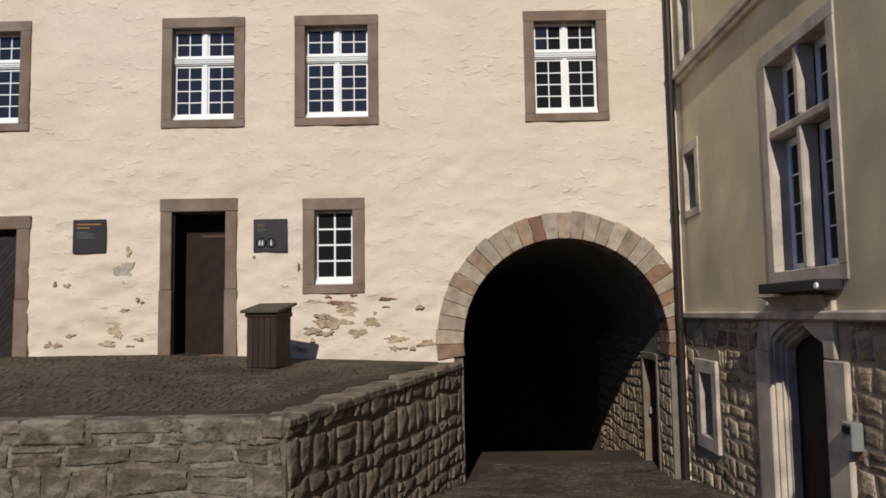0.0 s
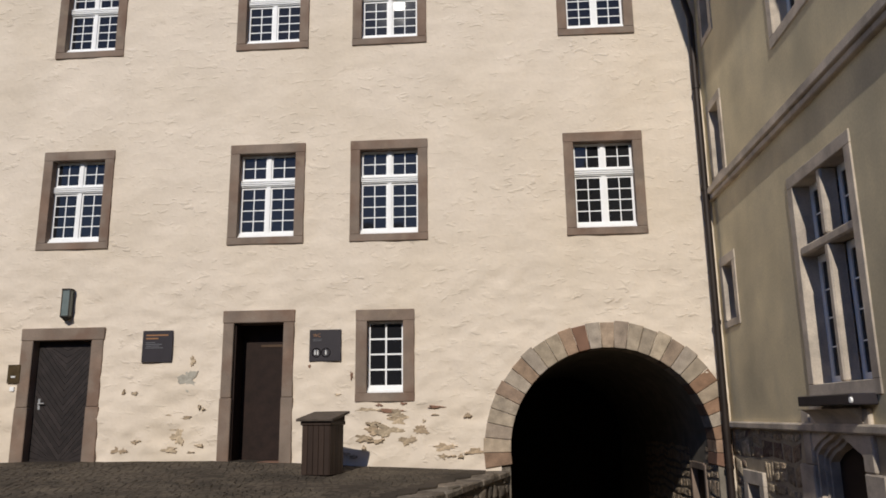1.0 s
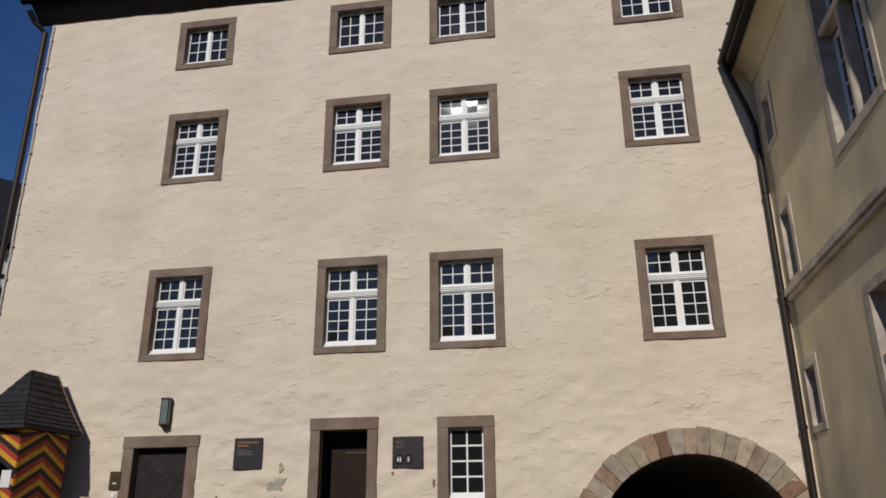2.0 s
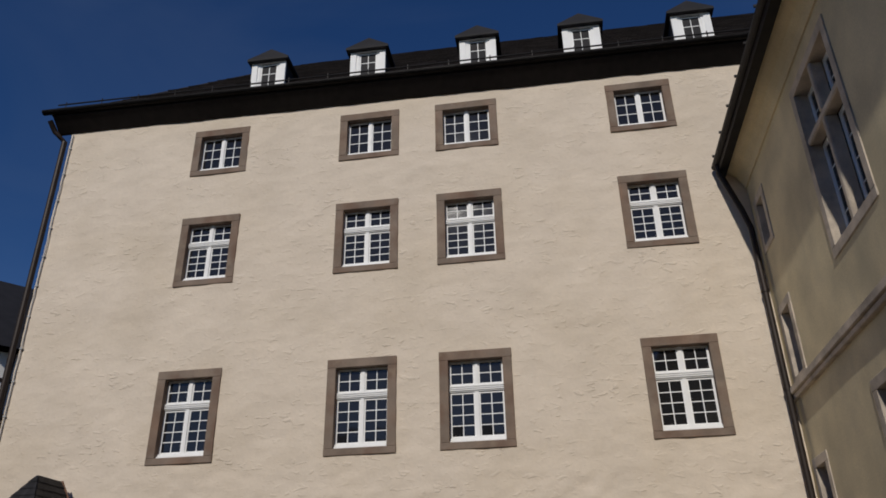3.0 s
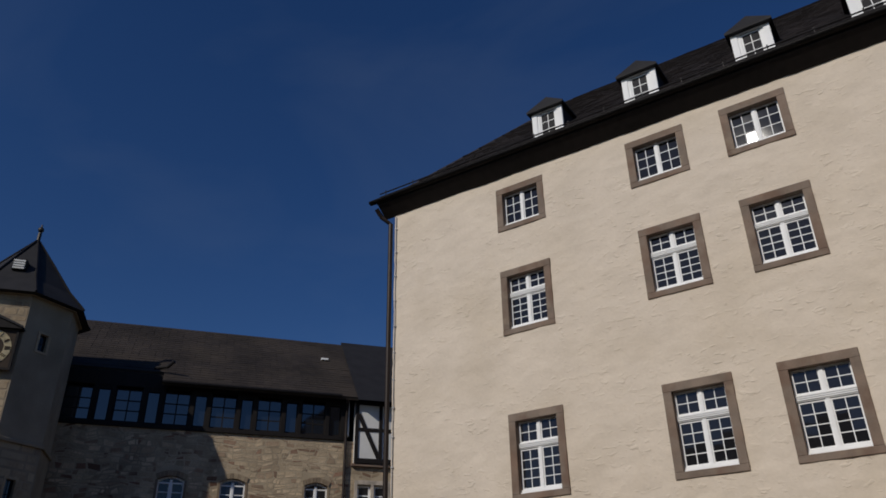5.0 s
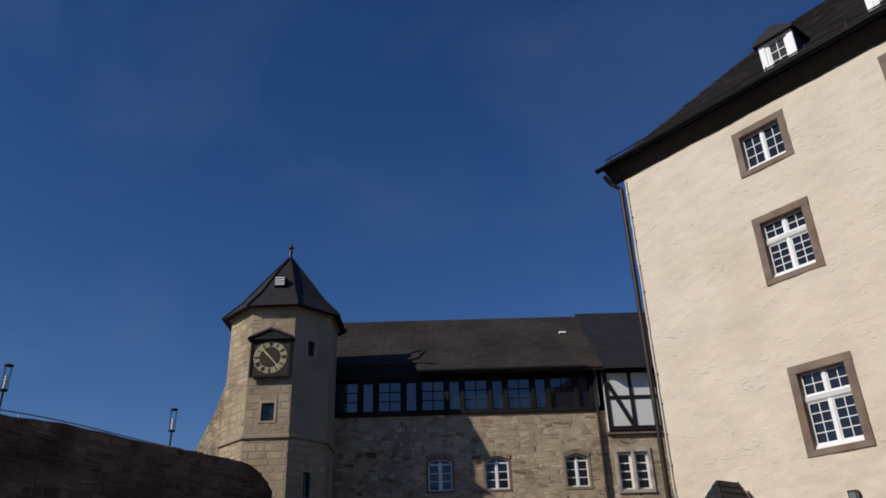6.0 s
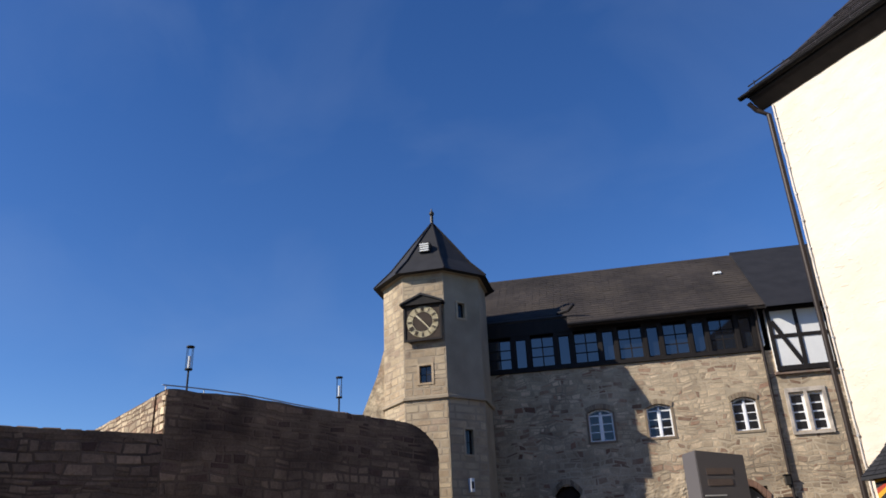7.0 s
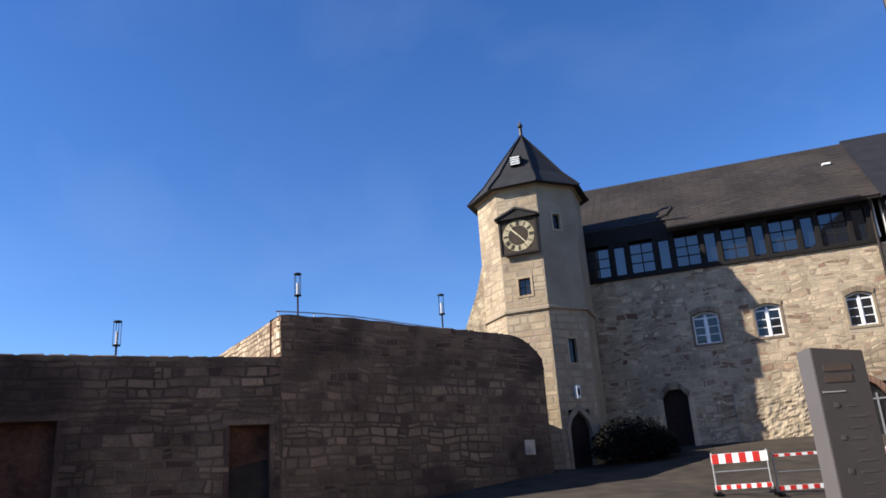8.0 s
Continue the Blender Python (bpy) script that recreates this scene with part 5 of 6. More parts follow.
bm = bmesh.new()
roof_plane(bm, CUT, 6.0, EV)
roof_plane(bm, H0 - 0.3, CUT, EV + 0.75)
q = [bm.verts.new(p) for p in ((H0 - 0.3, RG, RZ), (6.0, RG, RZ), (6.0, 8.9, 12.0), (H0 - 0.3, 8.9, 12.0))]
bm.faces.new(q)
g = [bm.verts.new(p) for p in ((H0 - 0.2, 0.0, 12.0), (H0 - 0.2, 8.4, 12.0), (H0 - 0.2, RG, RZ - 0.15))]
bm.faces.new(g)
hroof = part("roof", bm, TILE_ROOF, hall, "steep weathered brown-grey roof")
tv, tf = [], []
rr = random.Random(5)
for j in range(26):
    s = j / 26
    y, z = EV + (RG - EV) * s, 12.0 + (RZ - 12.0) * s
    for x in steps([-9.2, 5.95], 0.33)[:-1]:
        if (x < CUT and y < EV + 0.75) or rr.random() < 0.02:
            continue
        k, o, dx = len(tv), 0.004 + rr.uniform(0, 0.004), rr.uniform(0, 0.03)
        d = (RG - EV) / 26 * 1.08
        tv += [(x + dx, y - 0.02, z + o), (x + 0.32 + dx, y - 0.02, z + o), (x + 0.32 + dx, y + d, z + d * pitch + 0.01), (x + dx, y + d, z + d * pitch + 0.01), (x + dx, y, z), (x + 0.32 + dx, y, z)]
        tf += [(k, k + 1, k + 2, k + 3), (k + 4, k + 5, k + 1, k)]
part_of("tile_covering", tv, tf, TILE_ROOF, hroof, kind="stuff")
bm = bmesh.new()
tube(bm, [(CUT, EV - 0.05, 12.0), (5.3, EV - 0.05, 12.0)], 0.07, 8)
part("gutter", bm, DARK_METAL, hall, "dark gutter")
bm = bmesh.new()
tube(bm, [(CUT - 0.4, EV + 0.65, 12.75), (CUT + 0.1, EV + 0.45, 12.78), (CUT + 0.35, EV + 0.2, 12.95)], 0.07, 8)
part("gutter", bm, DARK_METAL, hall, "bent gutter end")
part("roof_hatch", boxes((4.75, 5.1, 2.35, 2.6, 14.62, 14.72), bevel=0.02), WHITE, hroof, "small white roof fitting")
# taller roof of the next bay
bm = bmesh.new()
q = [bm.verts.new(p) for p in ((6.0, -0.75, 11.85), (12.2, -0.75, 11.85), (12.2, RG, 16.35), (6.0, RG, 16.35), (6.0, 8.9, 12.0), (12.2, 8.9, 12.0))]
bm.faces.new((q[0], q[1], q[2], q[3]))
bm.faces.new((q[3], q[2], q[5], q[4]))
bm.faces.new((q[0], q[3], q[4]))
bm.faces.new((q[1], q[5], q[2]))
part("roof", bm, SLATE, hall, "dark slate roof of the end bay")
# half-timbered bay
tb = part("bay", boxes((6.0, 10.8, -0.16, 0.2, 9.3, 11.95)), WHITE_WALL, hall, "white plastered half-timbered bay")
for r in ((6.0, 10.8, -0.2, -0.15, 9.3, 9.5), (6.0, 10.8, -0.2, -0.15, 10.65, 10.8), (6.0, 10.8, -0.2, -0.15, 11.8, 11.95), (6.0, 6.16, -0.205, -0.15, 9.3, 11.95), (7.05, 7.2, -0.205, -0.15, 9.3, 11.95), (8.2, 8.35, -0.205, -0.15, 9.3, 11.95), (9.4, 9.55, -0.205, -0.15, 9.3, 11.95)):
    part("timber", boxes(r, bevel=0.006), TIMBER, tb, "black beam")
for xa, xb in ((6.1, 7.1), (8.3, 9.4)):
    bm = bmesh.new()
    prism(bm, [(xa, 11.3), (xa + 0.13, 11.42), (xb, 9.62), (xb - 0.13, 9.5)], -0.198, -0.15)
    part("timber", bm, TIMBER, tb, "black diagonal brace")
part("string_course", boxes((5.9, 11, -0.15, 0.1, 9.16, 9.28), bevel=0.02), FRAME_STONE, hall)
tw = part("window", boxes((6.10, 6.22, -0.06, 0.3, 6.9, 8.45), (6.80, 6.92, -0.06, 0.3, 6.9, 8.45), (7.5, 7.62, -0.06, 0.3, 6.9, 8.45), (6.1, 7.62, -0.06, 0.3, 8.45, 8.62), (6.1, 7.62, -0.08, 0.3, 6.8, 6.9)), GREY_STONE, hall, "paired white windows in grey stone frame")
bm = bmesh.new()
light_grid(bm, tw, 6.22, 6.80, 6.92, 8.43, 1, 4, 0.08, bar=0.05, edge=0.09)
light_grid(bm, tw, 6.92, 7.5, 6.92, 8.43, 1, 4, 0.08, bar=0.05, edge=0.09)
part("sash_frame", bm, WHITE, tw)
bm = bmesh.new()
tube(bm, [(5.6, -0.5, 11.9), (5.62, -0.2, 11.5), (5.62, -0.12, 11.0), (5.62, -0.12, 2.5)], 0.06, 8)
hp = link_mesh("downpipe", bm, PIPE)
hp.matrix_world = HALL
tagged(hp, "brown downpipe on the rubble hall", "downpipe")

board = thing("notice_board", HALL @ Matrix.Translation((5.36, -0.06, 3.45)), "dark framed notice board with two pale discs", "notice board")
part("panel", boxes((-0.36, 0.36, -0.03, 0.02, 0, 1.05), bevel=0.01), PANEL, board)
part("frame", boxes((-0.40, -0.36, -0.05, 0.02, -0.04, 1.09), (0.36, 0.40, -0.05, 0.02, -0.04, 1.09), (-0.36, 0.36, -0.05, 0.02, 1.05, 1.09), (-0.36, 0.36, -0.05, 0.02, -0.04, 0.0), bevel=0.006), DARK_METAL, board)
for z in (0.22, 0.72):
    bm = bmesh.new()
    bmesh.ops.create_cone(bm, cap_ends=True, segments=20, radius1=0.11, radius2=0.11, depth=0.008, matrix=pose(-0.14, -0.036, z, 90))
    part("disc", bm, GREY_TEXT, board, "pale round mark")
hall_lamp = thing("wall_lantern", HALL @ Matrix.Translation((5.50, -0.16, 4.95)), "dark wall lantern above the notice board", "lamp")
part("case", boxes((-0.10, 0.10, -0.10, 0.10, 0.0, 0.34), bevel=0.02), BRONZE, hall_lamp)
part("cap", boxes((-0.13, 0.13, -0.13, 0.13, 0.342, 0.40), bevel=0.02), DARK_METAL, hall_lamp)
part("bracket", boxes((-0.03, 0.03, 0.10, 0.18, 0.1, 0.3)), DARK_METAL, hall_lamp)

# ---- clock tower ----
TW_AT = Vector((-29.08, 11.25))
to_cam = Vector((0.9, -0.436))
left = Vector((to_cam.y, -to_cam.x))
front = (to_cam * math.cos(radians(14)) + left * math.sin(radians(14))).normalized()
TOW = Matrix.Translation((TW_AT.x, TW_AT.y, 0)) @ Matrix.Rotation(math.atan2(front.y, front.x) + math.pi / 2, 4, "Z")   # local -y faces front
tower = thing("clock_tower", TOW, "octagonal ochre stone clock tower with pointed slate roof", "tower")
TR, TB, TS, TE = 2.27, 1.0, 8.75, 14.05
AP, SIDE_W = TR * math.cos(math.pi / 8), 2 * TR * math.sin(math.pi / 8)
TW_HOLES = {0: [(-0.25, 0.25, 9.35, 10.05)], 1: [(-0.22, 0.12, 12.05, 12.7), (-0.16, 0.2, 6.55, 7.5), (-0.52, 0.42, 1.0, 4.75)], 7: [(-0.3, 0.3, 6.9, 8.05)]}
tower_rng = random.Random(8)
for k in range(8):
    turn = Matrix.Rotation(k * math.pi / 4, 4, "Z") @ Matrix.Translation((0, -AP, 0))
    hs = TW_HOLES.get(k, [])
    face = part("wall", sheet(-SIDE_W / 2, SIDE_W / 2, TB, TE, hs, 1.5, flat), TOWER_PLASTER, tower, "ochre stone face")
    face.matrix_basis = turn
    if k in (0, 7, 6):
        rows = courses(-SIDE_W / 2 + 0.01, SIDE_W / 2 - 0.01, 2.6, TE - 0.02, (0.18, 0.36), (0.25, 0.8), tower_rng, hs, 0.006)
        if k == 0:
            rows = [r for r in rows if not (10.9 < (r[2] + r[3]) / 2 < 12.8)]
        vv, ff = masonry(rows, 0.014, tower_rng, wob=0.03)
        part_of("ashlar", vv, ff, TOWER_STONE, face, kind="stuff")
    else:
        rows = courses(-SIDE_W / 2 + 0.01, SIDE_W / 2 - 0.01, 2.6, TS if k == 1 else TB + 2, (0.25, 0.4), (0.4, 1.0), tower_rng, hs, 0.01)
        vv, ff = masonry(rows, 0.01, tower_rng, wob=0.012)
        part_of("ashlar", vv, ff, TOWER_STONE, face, kind="stuff")
    bandm = part("string_course", boxes((-SIDE_W / 2 - 0.05, SIDE_W / 2 + 0.05, -0.10, 0.02, TS - 0.08, TS + 0.06), bevel=0.02), TOWER_PLASTER, tower, "projecting stone band")
    bandm.matrix_basis = turn
    crown = part("cornice", boxes((-SIDE_W / 2 - 0.05, SIDE_W / 2 + 0.05, -0.12, 0.02, TE - 0.10, TE), bevel=0.02), TOWER_PLASTER, tower)
    crown.matrix_basis = turn
    for hx0, hx1, hz0, hz1 in hs:
        if hz0 < 2:
            dd = part("door", prism(bmesh.new(), [(hx0, 1.0), (hx1, 1.0), (hx1, 4.05), (hx1 - 0.12, 4.4), ((hx0 + hx1) / 2, 4.75), (hx0 + 0.12, 4.4), (hx0, 4.05)], 0.16, 0.22), DARK_WOOD, tower, "dark pointed-arch door")
            dd.matrix_basis = turn
            fr = bmesh.new()
            for sgn in (-1, 1):
                mid = (hx0 + hx1) / 2
                hw = (hx1 - hx0) / 2
                pts = [(mid + sgn * hw, 1.0), (mid + sgn * (hw + 0.14), 1.0), (mid + sgn * (hw + 0.14), 4.15), (mid + sgn * hw * 0.85, 4.6), (mid, 4.95), (mid, 4.72), (mid + sgn * (hw - 0.12), 4.38), (mid + sgn * hw, 4.05)]
                prism(fr, pts, -0.05, 0.2)
            part("door_arch", fr, TOWER_PLASTER, dd, "pointed stone arch")
        else:
            ww = part("window", boxes((hx0 - 0.09, hx0, -0.03, 0.25, hz0 - 0.08, hz1 + 0.08), (hx1, hx1 + 0.09, -0.03, 0.25, hz0 - 0.08, hz1 + 0.08), (hx0, hx1, -0.03, 0.25, hz1, hz1 + 0.08), (hx0, hx1, -0.03, 0.25, hz0 - 0.08, hz0)), TOWER_STONE, tower, "small stone-framed tower window")
            ww.matrix_basis = turn
            bm = bmesh.new()
            light_grid(bm, ww, hx0, hx1, hz0, hz1, 2, 2, 0.12, bar=0.03, edge=0.03)
            part("sash_frame", bm, TIMBER, ww)
        part("recess", boxes((hx0 - 0.1, hx1 + 0.1, 0.3, 0.35, hz0 - 0.1, hz1 + 0.1)), DARK_WOOD, tower).matrix_basis = turn
# flared buttress on the shaded-off side
bm = bmesh.new()
turn = Matrix.Rotation(-2 * math.pi / 4, 4, "Z") @ Matrix.Translation((0, -AP, 0))
pts = [(-0.75, 0.05, 11.6), (0.75, 0.05, 11.6), (0.75, -0.35, 10.2), (-0.75, -0.35, 10.2), (0.75, -1.1, 8.4), (-0.75, -1.1, 8.4), (0.75, -1.25, 2), (-0.75, -1.25, 2), (0.75, 0.3, 2), (-0.75, 0.3, 2)]
q = [bm.verts.new(p) for p in pts]
for f in ((0, 1, 2, 3), (3, 2, 4, 5), (5, 4, 6, 7), (1, 8, 6, 4, 2), (0, 3, 5, 7, 9), (0, 9, 8, 1)):
    bm.faces.new([q[i] for i in f])
but = part("buttress", bm, material("pale flared rubble", (0.47, 0.375, 0.25), 0.45, 2.6, 0.95, 1.0, 11, 0.08, hue_mix=(0.36, 0.25, 0.165)), tower, "flared rubble buttress")
but.matrix_basis = turn
# roof
bm = bmesh.new()
levels = [(2.70, TE - 0.07), (2.52, TE + 0.13), (1.92, TE + 0.75), (0.98, TE + 2.0), (0.05, TE + 3.2)]
rings = [[bm.verts.new((r * math.sin(math.pi / 8 + k * math.pi / 4), -r * math.cos(math.pi / 8 + k * math.pi / 4), z)) for k in range(8)] for r, z in levels]
for a, b in zip(rings, rings[1:]):
    for k in range(8):
        bm.faces.new((a[k], a[(k + 1) % 8], b[(k + 1) % 8], b[k]))
bm.faces.new(rings[0][::-1])
bm.faces.new(rings[-1])
part("roof", bm, SLATE, tower, "pointed octagonal slate roof")
for k in range(8):
    bm = bmesh.new()
    an = math.pi / 8 + k * math.pi / 4
    tube(bm, [(r * math.sin(an), -r * math.cos(an), z + 0.03) for r, z in levels], 0.045, 6)
    part("hip_roll", bm, DARK_METAL, tower, "lead hip roll")
bm = bmesh.new()
tube(bm, [(0, 0, TE + 3.1), (0, 0, TE + 3.6)], 0.075, 8)
tube(bm, [(0, 0, TE + 3.6), (0, 0, TE + 3.98)], 0.035, 8)
bmesh.ops.create_uvsphere(bm, u_segments=10, v_segments=8, radius=0.12, matrix=Matrix.Translation((0, 0, TE + 3.75)))
part("finial", bm, BRONZE, tower, "grey metal finial")
# roof louvre
lv = part("roof_dormer", boxes((-0.24, 0.24, -1.62, -0.9, TE + 1.15, TE + 1.6)), DARK_METAL, tower, "small louvred roof dormer")
for k in range(4):
    part("louvre", boxes((-0.20, 0.20, -1.66, -1.62, TE + 1.18 + 0.1 * k, TE + 1.24 + 0.1 * k)), PALE, lv)
# clock
CZ = 11.82
clock = part("clock", boxes((-0.74, 0.74, -AP - 0.20, -AP, CZ - 0.74, CZ + 0.74), bevel=0.02), DIAL, tower, "dark square clock with gilded ring and little roof")
bm = bmesh.new()
prism(bm, [(-0.9, CZ + 0.72), (0.9, CZ + 0.72), (0.78, CZ + 0.80), (0.0, CZ + 1.12), (-0.78, CZ + 0.80)], -AP - 0.34, -AP)
part("clock_roof", bm, TIMBER, clock, "small gabled black hood")
bm = bmesh.new()
for sgn in (-1, 1):
    prism(bm, [(sgn * 0.93, CZ + 0.74), (sgn * 0.90, CZ + 0.82), (0.0, CZ + 1.20), (0.0, CZ + 1.11)], -AP - 0.40, -AP)
part("clock_roof_board", bm, SLATE, clock, "slate-covered gable boards")
part("clock_frame", boxes((-0.8, 0.8, -AP - 0.24, -AP - 0.18, CZ - 0.80, CZ - 0.72), (-0.8, -0.72, -AP - 0.24, -AP - 0.18, CZ - 0.72, CZ + 0.72), (0.72, 0.8, -AP - 0.24, -AP - 0.18, CZ - 0.72, CZ + 0.72)), TIMBER, clock)
cy = -AP - 0.215


def annulus(bm, r0, r1, y, k=48):
    a = [bm.verts.new((r0 * math.cos(math.tau * i / k), y, CZ + r0 * math.sin(math.tau * i / k))) for i in range(k)]
    b = [bm.verts.new((r1 * math.cos(math.tau * i / k), y, CZ + r1 * math.sin(math.tau * i / k))) for i in range(k)]
    for i in range(k):
        bm.faces.new((a[i], a[(i + 1) % k], b[(i + 1) % k], b[i]))


bm = bmesh.new()
annulus(bm, 0.42, 0.66, cy)
bmesh.ops.solidify(bm, geom=bm.faces[:], thickness=0.01)
ringp = part("dial_ring", bm, GOLD, clock, "gilded chapter ring")
for i, bars in enumerate((3, 1, 2, 3, 2, 1, 2, 3, 4, 2, 1, 2)):
    bm = bmesh.new()
    t = math.tau * i / 12
    for b in range(bars):
        o = (b - (bars - 1) / 2) * 0.045
        box(bm, o - 0.013, o + 0.013, -0.012, 0.002, 0.45, 0.63, m=Matrix.Translation((0, cy - 0.004, CZ)) @ Matrix.Rotation(t, 4, "Y"))
    part("numeral", bm, DIAL, ringp, "dark numeral bars")
for name, ang, ln, wd in (("hour_hand", 316, 0.40, 0.026), ("minute_hand", 139, 0.60, 0.018)):
    bm = bmesh.new()
    box(bm, -wd, wd, -0.02, 0.0, -0.1, ln, m=Matrix.Translation((0, cy - 0.02, CZ)) @ Matrix.Rotation(radians(ang), 4, "Y"))
    part(name, bm, GOLD, clock, "gilded clock hand")
turn1 = Matrix.Rotation(math.pi / 4, 4, "Z") @ Matrix.Translation((0, -AP, 0))
lamp = thing("wall_lamp", TOW @ turn1 @ Matrix.Translation((-0.05, -0.10, 5.15)), "small white lamp above the tower door", "lamp")
part("case", boxes((-0.09, 0.09, -0.08, 0.1, 0, 0.5), bevel=0.015), WHITE, lamp)
part("pane", boxes((-0.05, 0.05, -0.086, -0.08, 0.12, 0.38)), DARK_METAL, lamp)

# ---- curtain wall ----
def wall_frame(a, b):
    """Local x runs from b to a, seen from the yard; local y goes into the wall."""
    d = Vector((a.x - b.x, a.y - b.y))
    return Matrix.Translation((b.x, b.y, 0)) @ Matrix.Rotation(math.atan2(d.y, d.x), 4, "Z"), d.length


CWM, CWL = wall_frame(CW_A, CW_B)
high = thing("curtain_wall", CWM, "high weathered rubble wall with shade put into its brown stone", "wall")


def high_top(x):
    return 7.26 - 0.8 * max(0, (x - (CWL - 1.5)) / 1.5) ** 2 + 0.05 * noise.noise((x * 1.5, 0, 0)) + 0.1 * math.exp(-((x - 2.5) / 2.0) ** 2)


bm = bmesh.new()
xs = steps([0, CWL], 0.3)
for y in (0.0,):
    fr = [[bm.verts.new((x, 0.0, z)) for x in xs] for z in (1.2,)]
low = fr[0]
hi = [bm.verts.new((x, 0.0, high_top(x))) for x in xs]
bk = [bm.verts.new((x, 0.8, high_top(x))) for x in xs]
bl = [bm.verts.new((x, 0.8, 1.2)) for x in xs]
for i in range(len(xs) - 1):
    bm.faces.new((low[i], low[i + 1], hi[i + 1], hi[i]))
    bm.faces.new((hi[i], hi[i + 1], bk[i + 1], bk[i]))
    bm.faces.new((bk[i], bk[i + 1], bl[i + 1], bl[i]))
bm.faces.new((low[-1], bl[-1], bk[-1], hi[-1]))
part("core", bm, SHADED_WALL_MORTAR, high)
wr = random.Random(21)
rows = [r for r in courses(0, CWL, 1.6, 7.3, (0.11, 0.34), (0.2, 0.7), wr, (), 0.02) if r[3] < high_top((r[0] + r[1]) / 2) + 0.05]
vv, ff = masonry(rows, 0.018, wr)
part_of("rubble_facing", vv, ff, SHADED_WALL_STONE, high, kind="stuff")
part("bracket", boxes((CWL - 1.25, CWL - 0.8, -0.05, 0.0, 3.1, 3.6), bevel=0.01), GREY_STONE, high, "small set stone panel")

# the return, in the sun: same wall, its sunlight painted with the hall's paler stone
BACK = Vector((-29.1, -1.75))
RTM, RTL = wall_frame(CW_B, BACK)
ret = thing("curtain_wall", RTM, "return of the rubble wall, faced in paler stone for sunlight", "wall")
part("core", boxes((0, RTL - 0.9, 0.0, 0.8, 1.2, 7.28), (RTL - 0.9, RTL - 0.3, 0.0, 0.3, 1.2, 7.28)), SHADED_WALL_MORTAR, ret)
vv, ff = masonry(courses(0, RTL - 0.05, 5.2, 7.28, (0.10, 0.26), (0.15, 0.6), wr, (), 0.01), 0.014, wr)
part_of("rubble_facing", vv, ff, PALAS_STONE, ret, kind="stuff")

# lower wall takes the same shade-darkened stone
LWM, LWL = wall_frame(CW_B, CW_E)
low_wall = thing("curtain_wall", LWM, "lower weathered rubble wall, stone darkened for shade, with two recessed doors", "wall")
nd = (LWL - 1.38, LWL - 0.31, 1.5, 4.15)
nd2 = (LWL - 7.3, LWL - 5.65, 1.5, 4.4)
part("core", sheet(0, LWL, 1.0, 6.02, [nd, nd2], 1.0, flat), SHADED_WALL_MORTAR, low_wall)
part("core", boxes((0, LWL, 0.78, 0.8, 1.0, 6.02), (0, LWL, 0.0, 0.8, 6.0, 6.04)), SHADED_WALL_MORTAR, low_wall)
def low_rise(x):
    return min(0.12, 0.016 * max(0.0, LWL - 2.0 - x))


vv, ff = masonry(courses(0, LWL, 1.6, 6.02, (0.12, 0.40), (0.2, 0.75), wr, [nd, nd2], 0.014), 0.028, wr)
part_of("rubble_facing", vv, ff, SHADED_WALL_STONE, low_wall, kind="stuff")
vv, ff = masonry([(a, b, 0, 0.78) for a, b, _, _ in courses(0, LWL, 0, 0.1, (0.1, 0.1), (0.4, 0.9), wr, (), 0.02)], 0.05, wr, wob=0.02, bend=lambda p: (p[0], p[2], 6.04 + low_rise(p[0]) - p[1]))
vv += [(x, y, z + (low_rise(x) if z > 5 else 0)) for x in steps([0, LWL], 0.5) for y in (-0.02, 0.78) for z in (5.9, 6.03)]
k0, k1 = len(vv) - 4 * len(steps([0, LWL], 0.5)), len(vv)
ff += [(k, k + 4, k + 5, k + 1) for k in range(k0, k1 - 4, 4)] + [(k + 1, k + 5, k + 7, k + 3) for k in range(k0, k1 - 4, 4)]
part_of("coping", vv, ff, SHADED_WALL_STONE, low_wall, kind="stuff")
INFILL = material("reddish infill", (0.115, 0.055, 0.036), 0.5, 1.4, 0.95, 0.8, 12, 0.05, hue_mix=(0.075, 0.042, 0.030))
for a, b, c, d in (nd, nd2):
    dr = part("walled_opening", boxes((a, b, 0.30, 0.42, c, d)), INFILL, low_wall, "walled-up opening with reddish-brown infill")
    part("jamb", boxes((a - 0.14, a, -0.02, 0.42, c, d), (b, b + 0.14, -0.02, 0.42, c, d), (a - 0.2, b + 0.2, -0.02, 0.42, d, d + 0.16), bevel=0.015), SHADED_WALL_STONE, dr)


